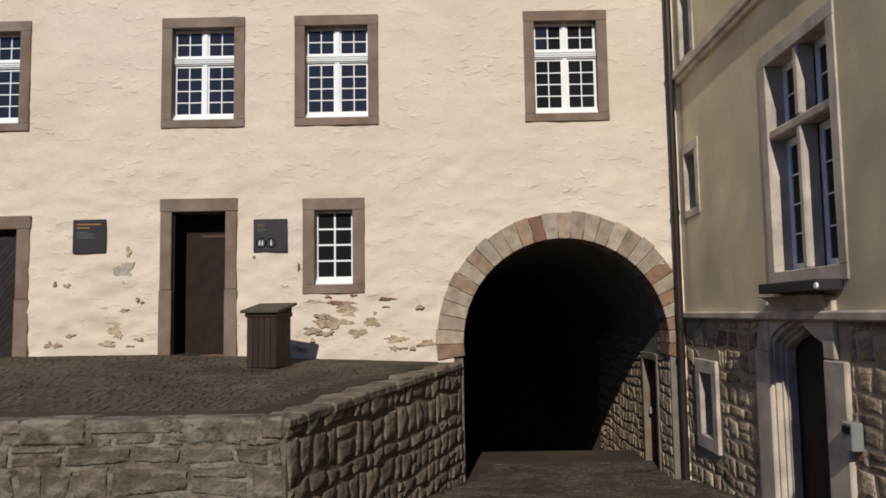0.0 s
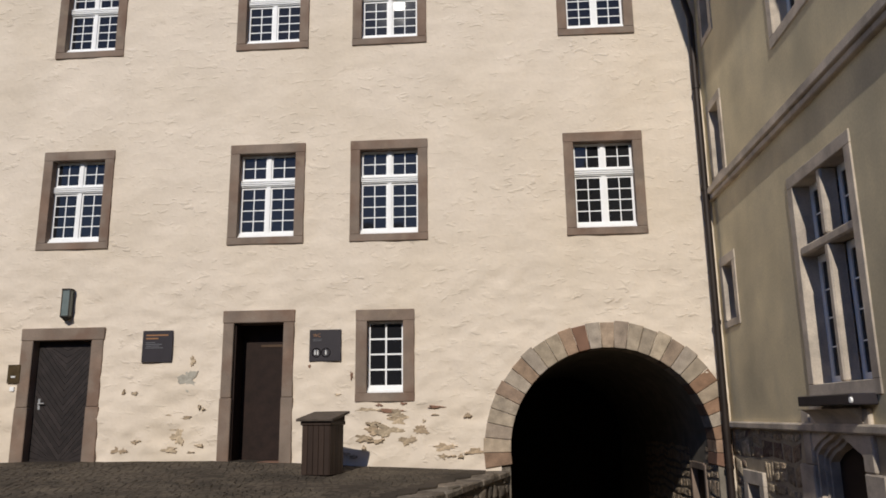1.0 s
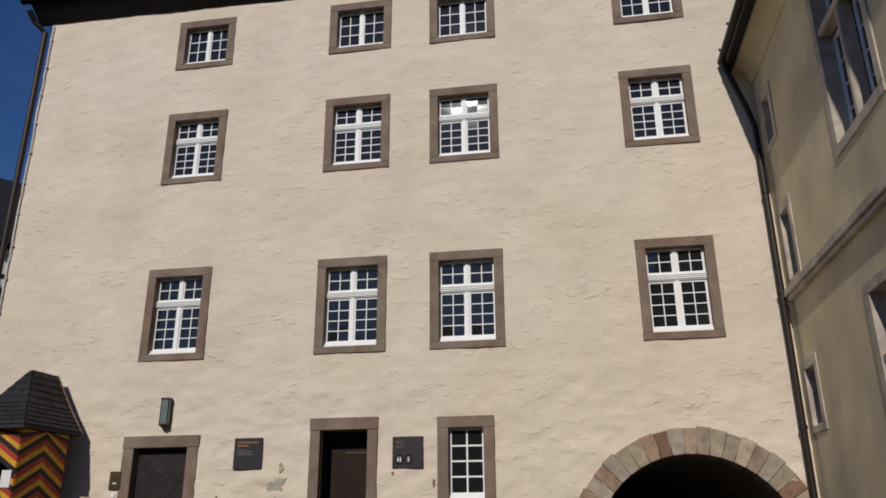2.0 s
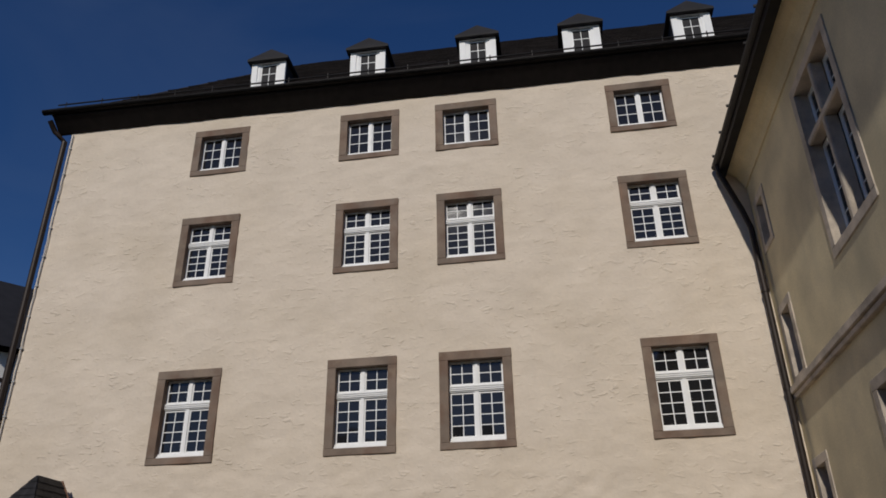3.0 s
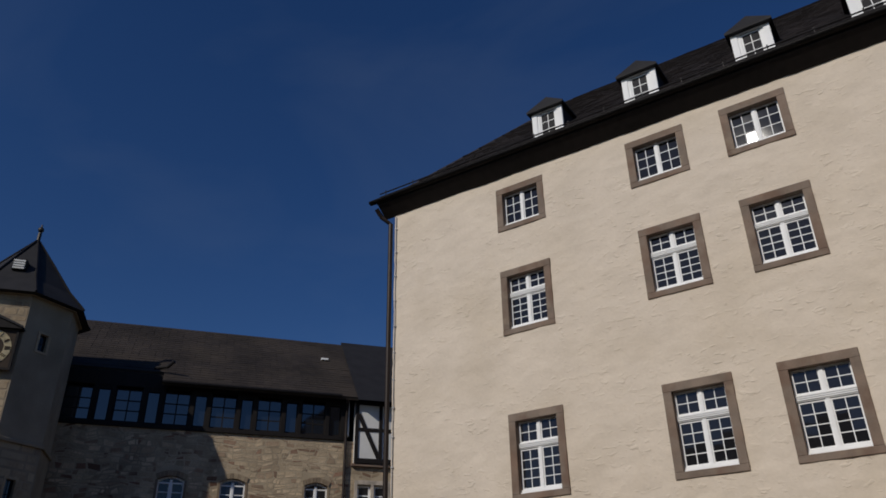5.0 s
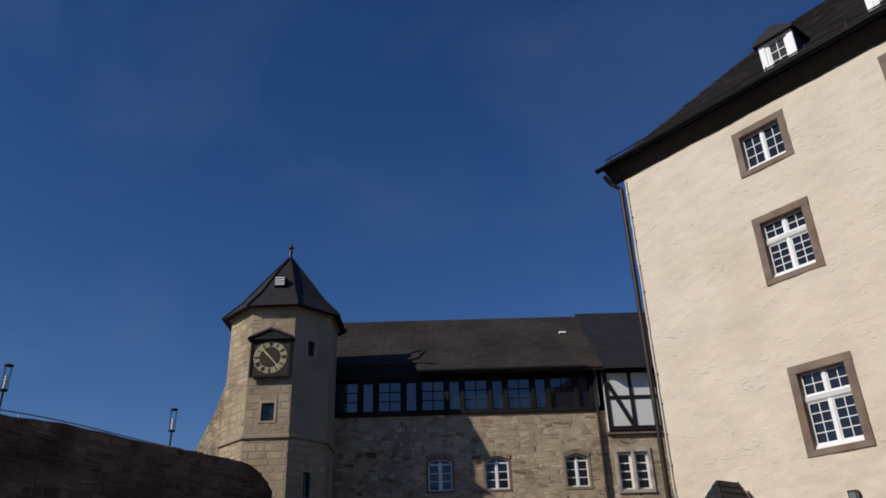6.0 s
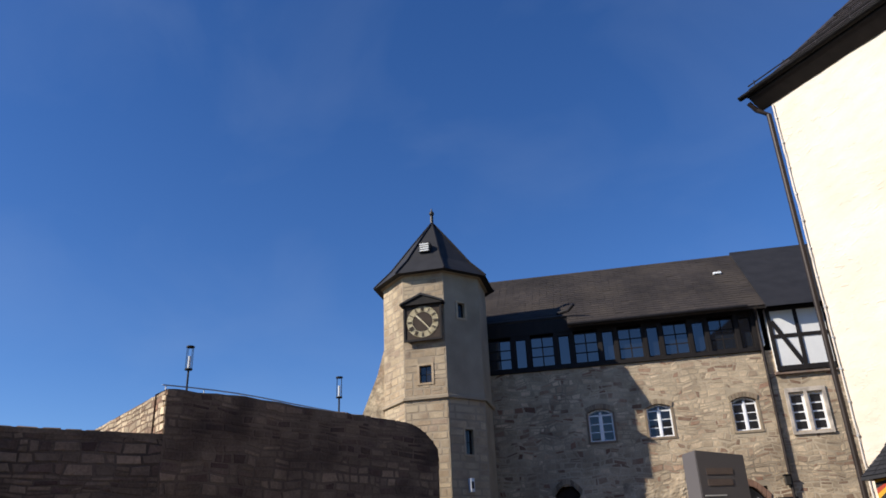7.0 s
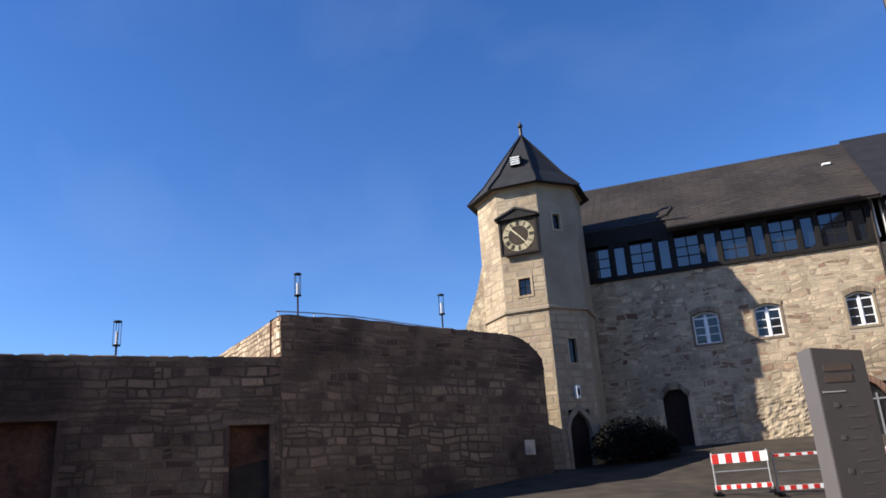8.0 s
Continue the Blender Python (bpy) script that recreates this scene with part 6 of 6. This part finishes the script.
def street_lamp(az, far, top):
    """A slim post with an open cylindrical lantern head, standing on the upper terrace."""
    at = bearing(az, far)
    base = ground_z(at.x, at.y)
    post = thing("street_lamp", Matrix.Translation((at.x, at.y, base)), "slim dark post lamp with clear cylindrical head", "street lamp", "lamps on the upper terrace")
    h = top - base
    bm = bmesh.new()
    tube(bm, [(0, 0, 0), (0, 0, h - 0.78)], 0.032, 10)
    part("post", bm, DARK_METAL, post)
    bm = bmesh.new()
    for r, z in ((0.12, h - 0.78), (0.13, h - 0.04)):
        bmesh.ops.create_cone(bm, cap_ends=True, segments=16, radius1=r, radius2=r, depth=0.035, matrix=Matrix.Translation((0, 0, z)))
    for k in range(4):
        t = math.tau * k / 4 + 0.4
        tube(bm, [(0.115 * math.cos(t), 0.115 * math.sin(t), h - 0.78), (0.115 * math.cos(t), 0.115 * math.sin(t), h - 0.04)], 0.010, 6)
    part("lantern_frame", bm, DARK_METAL, post)
    bm = bmesh.new()
    tube(bm, [(0, 0, h - 0.76), (0, 0, h - 0.35)], 0.04, 12)
    part("lamp_glass", bm, PALE, post, "pale lamp glass")


street_lamp(94.6, 25.0, 7.72)
street_lamp(82.05, 25.0, 9.35)
street_lamp(71.15, 28.0, 9.2)
rail = thing("railing", CWM @ Matrix.Translation((0, 1.3, 0.16)), "thin pale handrail on the upper terrace", "railing")
bm = bmesh.new()
tube(bm, [(x, 0, 7.50 + 0.12 * math.exp(-((x - 2.5) / 2.5) ** 2) - 0.05 * max(0, x - 4) * 0.3) for x in steps([0.4, CWL - 1.0], 0.8)], 0.02, 6)
part("handrail", bm, STEEL, rail)
for x in steps([0.5, CWL - 1.2], 1.4):
    bm = bmesh.new()
    tube(bm, [(x, 0, 5.2), (x, 0, 7.48 + 0.12 * math.exp(-((x - 2.5) / 2.5) ** 2) - 0.05 * max(0, x - 4) * 0.3)], 0.018, 6)
    part("post", bm, STEEL, rail)

# ---- sentry box ----
SB = Vector((-9.48, 11.08))
sz = ground_z(SB.x, SB.y)
sentry = thing("sentry_box", pose(SB.x, SB.y, sz, 0, 0, -2), "sentry box with black, red and golden chevrons and slate roof", "sentry box")
hw, hd, hh = 0.50, 0.58, 2.30
for r in ((-hw + 0.02, -hw + 0.08, -hd, hd, 0, hh), (hw - 0.08, hw - 0.02, -hd, hd, 0, hh), (-hw + 0.08, hw - 0.08, hd - 0.08, hd, 0, hh)):
    part("board", boxes(r), FLAG_BLACK, sentry, "dark boarding")


def chevrons(side_m, half, door):
    """Painted chevron boards of one side."""
    w, lean = 0.094, 0.32
    cols = (FLAG_GOLD, FLAG_RED, FLAG_BLACK)
    z, i = -lean, 0
    while z < hh:
        for sgn in (-1, 1):
            pts = [(0, z + lean), (0, z + lean + w), (sgn * half, z + w), (sgn * half, z)]
            lo = 0.0
            pts = [(x, min(max(q, lo), hh)) for x, q in pts]
            if max(q for _, q in pts) - min(q for _, q in pts) < 0.03:
                continue
            if door:
                if max(q for _, q in pts) < 1.80:
                    pts = [(sgn * 0.30, z + lean * (1 - 0.30 / half)), (sgn * 0.30, z + w + lean * (1 - 0.30 / half)), (sgn * half, z + w), (sgn * half, z)]
                    pts = [(x, min(max(q, 0.0), hh)) for x, q in pts]
                elif min(q for _, q in pts) < 1.50:
                    continue
            clean = [p for k, p in enumerate(pts) if p != pts[k - 1]]
            if len(clean) < 3:
                continue
            ob = part("stripe", prism(bmesh.new(), clean, -0.02, 0.004), cols[i % 3], sentry)
            ob.matrix_basis = side_m
        z += w
        i += 1


chevrons(Matrix.Translation((0, -hd, 0)), hw, True)
chevrons(pose(hw - 0.01, 0, 0, 0, 0, 90), hd, False)
chevrons(pose(-hw + 0.01, 0, 0, 0, 0, -90), hd, False)
bm = bmesh.new()
e = hh - 0.02
lv = [(0.66, -0.75, 0.72, e), (0.645, -0.735, 0.715, e + 0.06), (0.37, -0.42, 0.69, e + 0.46), (0.02, 0.0, 0.64, e + 1.10)]
rings = [[bm.verts.new(p) for p in ((-a, b, z), (a, b, z), (a, c, z), (-a, c, z))] for a, b, c, z in lv]
for a, b in zip(rings, rings[1:]):
    for k in range(4):
        bm.faces.new((a[k], a[(k + 1) % 4], b[(k + 1) % 4], b[k]))
bm.faces.new(rings[0][::-1])
bm.faces.new(rings[-1])
sroof = part("roof", bm, SLATE, sentry, "bell-cast slate roof")
rv, rf = [], []
for lower, upper in zip(lv[1:], lv[2:]):
    def rim(l, k):
        a, b, c, z = l
        return [(Vector((-a, b, z)), Vector((a, b, z))), (Vector((a, b, z)), Vector((a, c, z))), (Vector((-a, c, z)), Vector((-a, b, z)))][k]
    for k in range(3):
        (p0, p1), (q0, q1) = rim(lower, k), rim(upper, k)
        out = (p1 - p0).cross(q0 - p0).normalized()
        rows_n = 5
        for j in range(rows_n):
            t0, t1 = j / rows_n, min(1, (j + 1.1) / rows_n)
            for i in range(5):
                s0, s1 = i / 5 + 0.004, (i + 1) / 5 - 0.004
                n = len(rv)
                for s, t, up in ((s0, t0, 0.02), (s1, t0, 0.02), (s1, t1, 0.006), (s0, t1, 0.006)):
                    rv.append(tuple((p0.lerp(p1, s)).lerp(q0.lerp(q1, s), t) + out * up))
                rf.append((n, n + 1, n + 2, n + 3))
part_of("slate_covering", rv, rf, SLATE, sroof, kind="stuff")
bm = bmesh.new()
tube(bm, [(0.66, 0.72, e + 0.04), (0.38, 0.70, e + 0.48), (0.02, 0.65, e + 1.11)], 0.022, 6)
tube(bm, [(-0.66, 0.72, e + 0.04), (-0.38, 0.70, e + 0.48), (-0.02, 0.65, e + 1.11)], 0.022, 6)
part("barge_edge", bm, RED_STONE, sroof, "reddish roof edging")
part("notice", boxes((0.27, 0.45, -hd - 0.03, -hd - 0.022, 1.35, 1.62)), PAPER, sentry, "white paper notice")

# ---- information stele ----
ST = bearing(44.35, 9.6)
FAINT = material("faint lettering", (0.15, 0.14, 0.14), 0.05, 9, 0.6, 0, 50)
stele = thing("information_stele", pose(ST.x, ST.y, ground_z(ST.x, ST.y), 0, 0, 74), "tall grey metal information stele with faint lines", "sign")
top_z = 3.22 - ground_z(ST.x, ST.y)
bm = bmesh.new()
prism(bm, [(-0.30, 0), (0.29, 0), (0.29, top_z - 0.06), (-0.30, top_z)], -0.10, 0.22)
bmesh.ops.bevel(bm, geom=bm.edges[:], offset=0.008, segments=2, affect="EDGES")
part("panel", bm, STELE, stele)
for i, (a, b, t, mt) in enumerate([(0.10, 0.42, 0.07, ORANGE), (0.10, 0.40, 0.07, ORANGE)]):
    part("lettering", boxes((-0.30 + a, -0.30 + b, -0.104, -0.10, top_z - 0.27 - 0.12 * i, top_z - 0.27 - 0.12 * i + t)), material("dull orange lettering", (0.15, 0.112, 0.092), 0.1, 8, 0.6, 0, 40), stele)
part("line", boxes((-0.26, 0.0, -0.104, -0.10, top_z - 0.50, top_z - 0.488)), PALE, stele)
for i in range(9):
    z = top_z - 0.66 - 0.115 * i
    part("lettering", boxes((-0.02, 0.08 + 0.03 * ((i * 7) % 4), -0.102, -0.10, z, z + 0.018)), FAINT, stele)
    if i % 3 == 0:
        part("symbol", boxes((-0.16, -0.11, -0.104, -0.10, z, z + 0.05)), FAINT, stele)

# ---- road barriers ----
def barrier(az, far, turn, width, label, top=0.24):
    at = bearing(az, far)
    root = thing("road_barrier", pose(at.x, at.y, ground_z(at.x, at.y), 0, 0, turn), label, "barrier", "barriers by the hall")
    bm = bmesh.new()
    tube(bm, [(0, 0, 0.05), (0, 0, 1.02)], 0.022, 8)
    part("post", bm, STEEL, root)
    bm = bmesh.new()
    tube(bm, [(width, 0, 0.05), (width, 0, 1.02)], 0.022, 8)
    part("post", bm, STEEL, root)
    for x in (0.0, width):
        part("foot", boxes((x - 0.07, x + 0.07, -0.35, 0.35, 0.0, 0.08), bevel=0.02), DARK_METAL, root)
    bm = bmesh.new()
    for z in (0.55, 0.2):
        tube(bm, [(0, 0, z), (width, 0, z)], 0.014, 6)
    part("rail", bm, STEEL, root)
    for z0, h in ((0.98 - top, top), (0.12, 0.11)):
        board = part("board", boxes((-0.02, width + 0.02, -0.03, -0.015, z0, z0 + h)), WHITE, root, "red and white striped board")
        k = 8 if h > 0.2 else 11
        for i in range(0, k, 2):
            a, b = width * i / k, width * (i + 1) / k
            part("stripe", boxes((a, b, -0.034, -0.03, z0 + 0.004, z0 + h - 0.004)), SIGNAL_RED, board)


barrier(53.1, 21.2, 47, 1.30, "red and white striped barrier fence on steel posts")
barrier(49.25, 21.2, 62, 1.5, "red and white barrier fence with a slim top rail", 0.07)
barrier(45.0, 22.0, 50, 1.5, "striped barrier behind the grey stele")


# ---- shrub at the hall's foot ----
def shrub(x, y, w, h, seed):
    r = random.Random(seed)
    root = thing("shrub", Matrix.Translation((x, y, ground_z(x, y))), "dark low shrub at the foot of the rubble wall", "shrub")
    bm = bmesh.new()
    for i in range(14):
        t = math.tau * i / 14
        tube(bm, [(0.1 * math.cos(t), 0.1 * math.sin(t), 0), (w * 0.25 * math.cos(t), w * 0.25 * math.sin(t), h * 0.45), (w * 0.42 * math.cos(t + 0.3), w * 0.42 * math.sin(t + 0.3), h * r.uniform(0.6, 0.9))], 0.015, 5)
    part("branchwork", bm, WOOD, root)
    vs, fs = [], []
    for i in range(4200):
        t, q, s = r.uniform(0, math.tau), r.random() ** 0.5, r.uniform(0.04, 0.09)
        p = Vector((w * 0.5 * q * math.cos(t), w * 0.5 * q * math.sin(t), h * (0.12 + 0.85 * r.random() * (1 - 0.5 * q * q))))
        a = Vector((r.uniform(-1, 1), r.uniform(-1, 1), r.uniform(-0.6, 0.6))).normalized() * s
        b = a.cross(Vector((r.uniform(-1, 1), r.uniform(-1, 1), 1))).normalized() * s * 0.5
        k = len(vs)
        vs += [tuple(p - a), tuple(p + b), tuple(p + a), tuple(p - b)]
        fs.append((k, k + 1, k + 2, k + 3))
    part_of("foliage", vs, fs, LEAF, root, kind="stuff")


for az, far, w, h, s in ((58.9, 30.2, 2.3, 1.7, 1), (57.6, 30.3, 2.3, 1.7, 2), (56.6, 30.5, 1.7, 1.2, 3)):
    at = bearing(az, far)
    shrub(at.x, at.y, w, h, s)

# ---- retaining wall of the terrace ----
rw_rng = random.Random(31)
RSM, RSL = wall_frame(RW_B, RW_A)      # local x from the corner towards the gate
side_wall = thing("retaining_wall", RSM, "rough rubble retaining wall beside the sunken gate ramp", "wall")


def side_top(x):
    return 0.80 + 0.165 * x / RSL


bm = bmesh.new()
q = [bm.verts.new(p) for p in ((0, 0, -2), (RSL, 0, -2), (RSL, 0, side_top(RSL) - 0.02), (0, 0, side_top(0) - 0.02), (0, 0.46, -2), (RSL, 0.46, -2), (RSL, 0.46, side_top(RSL)), (0, 0.46, side_top(0)))]
for f in ((0, 1, 2, 3), (3, 2, 6, 7), (5, 4, 7, 6), (1, 5, 6, 2), (4, 0, 3, 7)):
    bm.faces.new([q[i] for i in f])
part("core", bm, MORTAR, side_wall)
rows = []
for x0, x1, z0, z1 in courses(0.0, RSL - 0.02, -1.3, 1.06, (0.14, 0.40), (0.15, 0.5), rw_rng, (), 0.006):
    top = side_top((x0 + x1) / 2)
    if z0 < top - 0.07 and z1 > -0.95:
        rows.append((x0, x1, z0, min(z1, top + 0.02)))
stone_parts("stone", rows, 0.030, rw_rng, RUBBLE, side_wall, 3, 0.42)
x = 0.0
while x < RSL - 0.1:
    w = rw_rng.uniform(0.3, 0.6)
    b = min(x + w, RSL - 0.02)
    bm = boxes((x + 0.003, b - 0.003, -0.03 - rw_rng.uniform(0, 0.02), 0.5, -0.08, 0.012 + rw_rng.uniform(0.0, 0.02)), bevel=0.02)
    for q in bm.verts:
        q.co.z += side_top(q.co.x)
    part("coping_stone", bm, RUBBLE, side_wall)
    x = b

FRONT = material("mortared block", (0.155, 0.135, 0.108), 0.5, 4.5, 0.95, 1.0, 26, 0.07, piece=0.16, hue_mix=(0.115, 0.092, 0.066))
stain(FRONT, (0.27, 0.245, 0.205), 3.2, 0.50, 0.58, 0.75, (0.8, 1, 1.5), 9)
stain(FRONT, (0.06, 0.05, 0.04), 5.5, 0.60, 0.68, 0.7, (1, 1, 1), 9)
FWM = Matrix.Translation((RW_A.x, RW_A.y, 0))
front_wall = thing("retaining_wall", FWM, "grey weathered terrace wall with mortar-smeared blocks", "wall")
part("core", boxes((-8.0, 0.0, 0.0, 0.45, -1.2, 0.80)), FRONT, front_wall)
rows = courses(-6.5, -0.003, -0.6, 0.81, (0.10, 0.30), (0.16, 0.75), rw_rng, (), 0.005)
stone_parts("block", rows, 0.016, rw_rng, FRONT, front_wall, 4, 0.9)
x = -6.5
while x < -0.05:
    w = rw_rng.uniform(0.45, 0.95)
    b = min(x + w, -0.004)
    part("coping_stone", boxes((x + 0.003, b - 0.003, -0.012 - rw_rng.uniform(0, 0.02), 0.42 + rw_rng.uniform(0, 0.1), 0.60 + rw_rng.uniform(0, 0.1), 0.815 + rw_rng.uniform(0, 0.025)), bevel=0.03), FRONT, front_wall)
    x = b

# ---- rubble of the side wing's base ----
keep_out = [(-9.19, -7.08, -3, 2.0), (-11.48, -10.56, -0.26, 1.04)]
rows = courses(-11.98, -5.2, -1.1, 1.60, (0.09, 0.30), (0.12, 0.46), rw_rng, keep_out, 0.006)
rows = [r for r in rows if r[3] > ground_z(3.3, -(r[0] + r[1]) / 2) - 0.15]
rows.sort(key=lambda r: r[0])
stone_parts("stone", rows[-300:], 0.012, rw_rng, BASE_STONE, sw, 3, 0.5)
vv, ff = masonry(rows[:-300] + courses(-5.2, 3, -0.3, 1.6, (0.14, 0.3), (0.2, 0.5), rw_rng, (), 0.01), 0.014, rw_rng, 2)
part_of("rubble_facing", vv, ff, BASE_STONE, sw, kind="stuff")
# passage wall stones
rows = courses(0.04, 0.70, -1.6, 1.27, (0.12, 0.28), (0.16, 0.4), rw_rng, (), 0.012) + courses(1.78, 6.0, -2.4, 1.27, (0.12, 0.28), (0.16, 0.4), rw_rng, (), 0.012)
pm = Matrix.Translation((pw, 0, 0)) @ Matrix.Rotation(-math.pi / 2, 4, "Z")
vv, ff = masonry([(-b, -a, c, d) for a, b, c, d in rows], 0.018, rw_rng, 2)
ob = part_of("rubble_facing", vv, ff, BASE_STONE, wing, kind="stuff")
ob.matrix_basis = pm

# ---- stones of the hall's sunlit front ----
stone_parts("stone", HALL_NEAR, 0.010, rw_rng, PALAS_SINGLE, hall, 1, 0.3, 0.17)

# ---- setts on the terrace and the ramp ----
def setts(name, inside, x0, x1, y0, y1, size, label, seed, root=None, single=None):
    r = random.Random(seed)
    vs, fs, count = [], [], 0
    y, j = y0, 0
    while y < y1:
        d = size * r.uniform(0.9, 1.1)
        x = x0 + (size / 2 if j % 2 else 0)
        while x < x1:
            w = size * r.uniform(0.85, 1.3)
            cx, cy = x + w / 2, y + d / 2
            if inside(cx, cy):
                g = 0.003
                k = len(vs)
                up = 0.006 + r.uniform(-0.003, 0.004)
                q = [(x + g, y + g), (x + w - g, y + g), (x + w - g, y + d - g), (x + g, y + d - g)]
                vs += [(a, b, ground_z(a, b) - 0.008) for a, b in q]
                m = 0.006
                q2 = [(x + g + m, y + g + m), (x + w - g - m, y + g + m), (x + w - g - m, y + d - g - m), (x + g + m, y + d - g - m)]
                vs += [(a, b, ground_z(a, b) + up + r.uniform(-0.003, 0.003)) for a, b in q2]
                if root and single(cx, cy) and count < 300:
                    count += 1
                    piece = [(a - cx, b - cy, c) for a, b, c in vs[k:]]
                    del vs[k:]
                    one = part_of("sett", piece, [(4, 5, 6, 7)] + [(i, (i + 1) % 4, 4 + (i + 1) % 4, 4 + i) for i in range(4)], SETT_SINGLE, root)
                    one.location = (cx, cy, 0)
                    x += w
                    continue
                fs += [(k + 4, k + 5, k + 6, k + 7)] + [(k + i, k + (i + 1) % 4, k + 4 + (i + 1) % 4, k + 4 + i) for i in range(4)]
            x += w
        y += d
        j += 1
    if root:
        part_of(name, vs, fs, SETT, root, kind="stuff")
    else:
        tagged(part_of(name, vs, fs, SETT, None), label, "paving", kind="stuff")


def on_terrace(x, y):
    line = RW_A.x + (y - RW_A.y) / (RW_B.y - RW_A.y) * (RW_B.x - RW_A.x)
    return y > 7.36 and y < 11.95 and x < line - 0.62


def on_ramp(x, y):
    line = RW_A.x + (y - RW_A.y) / (RW_B.y - RW_A.y) * (RW_B.x - RW_A.x)
    return y > 5.5 and line + 0.12 < x < 3.5


terrace = thing("terrace_paving", Matrix(), "worn brown-grey setts paving the terrace", "paving", kind="structure")
setts("sett_bed", on_terrace, -8.6, 0.2, 7.3, 12.0, 0.105, "", 3, terrace, lambda x, y: -4.4 < x < -1.5 and y < 8.6)
setts("ramp_setts", on_ramp, -1.6, 3.5, 5.5, 13.5, 0.13, "dusty setts paving the sunken ramp", 6)
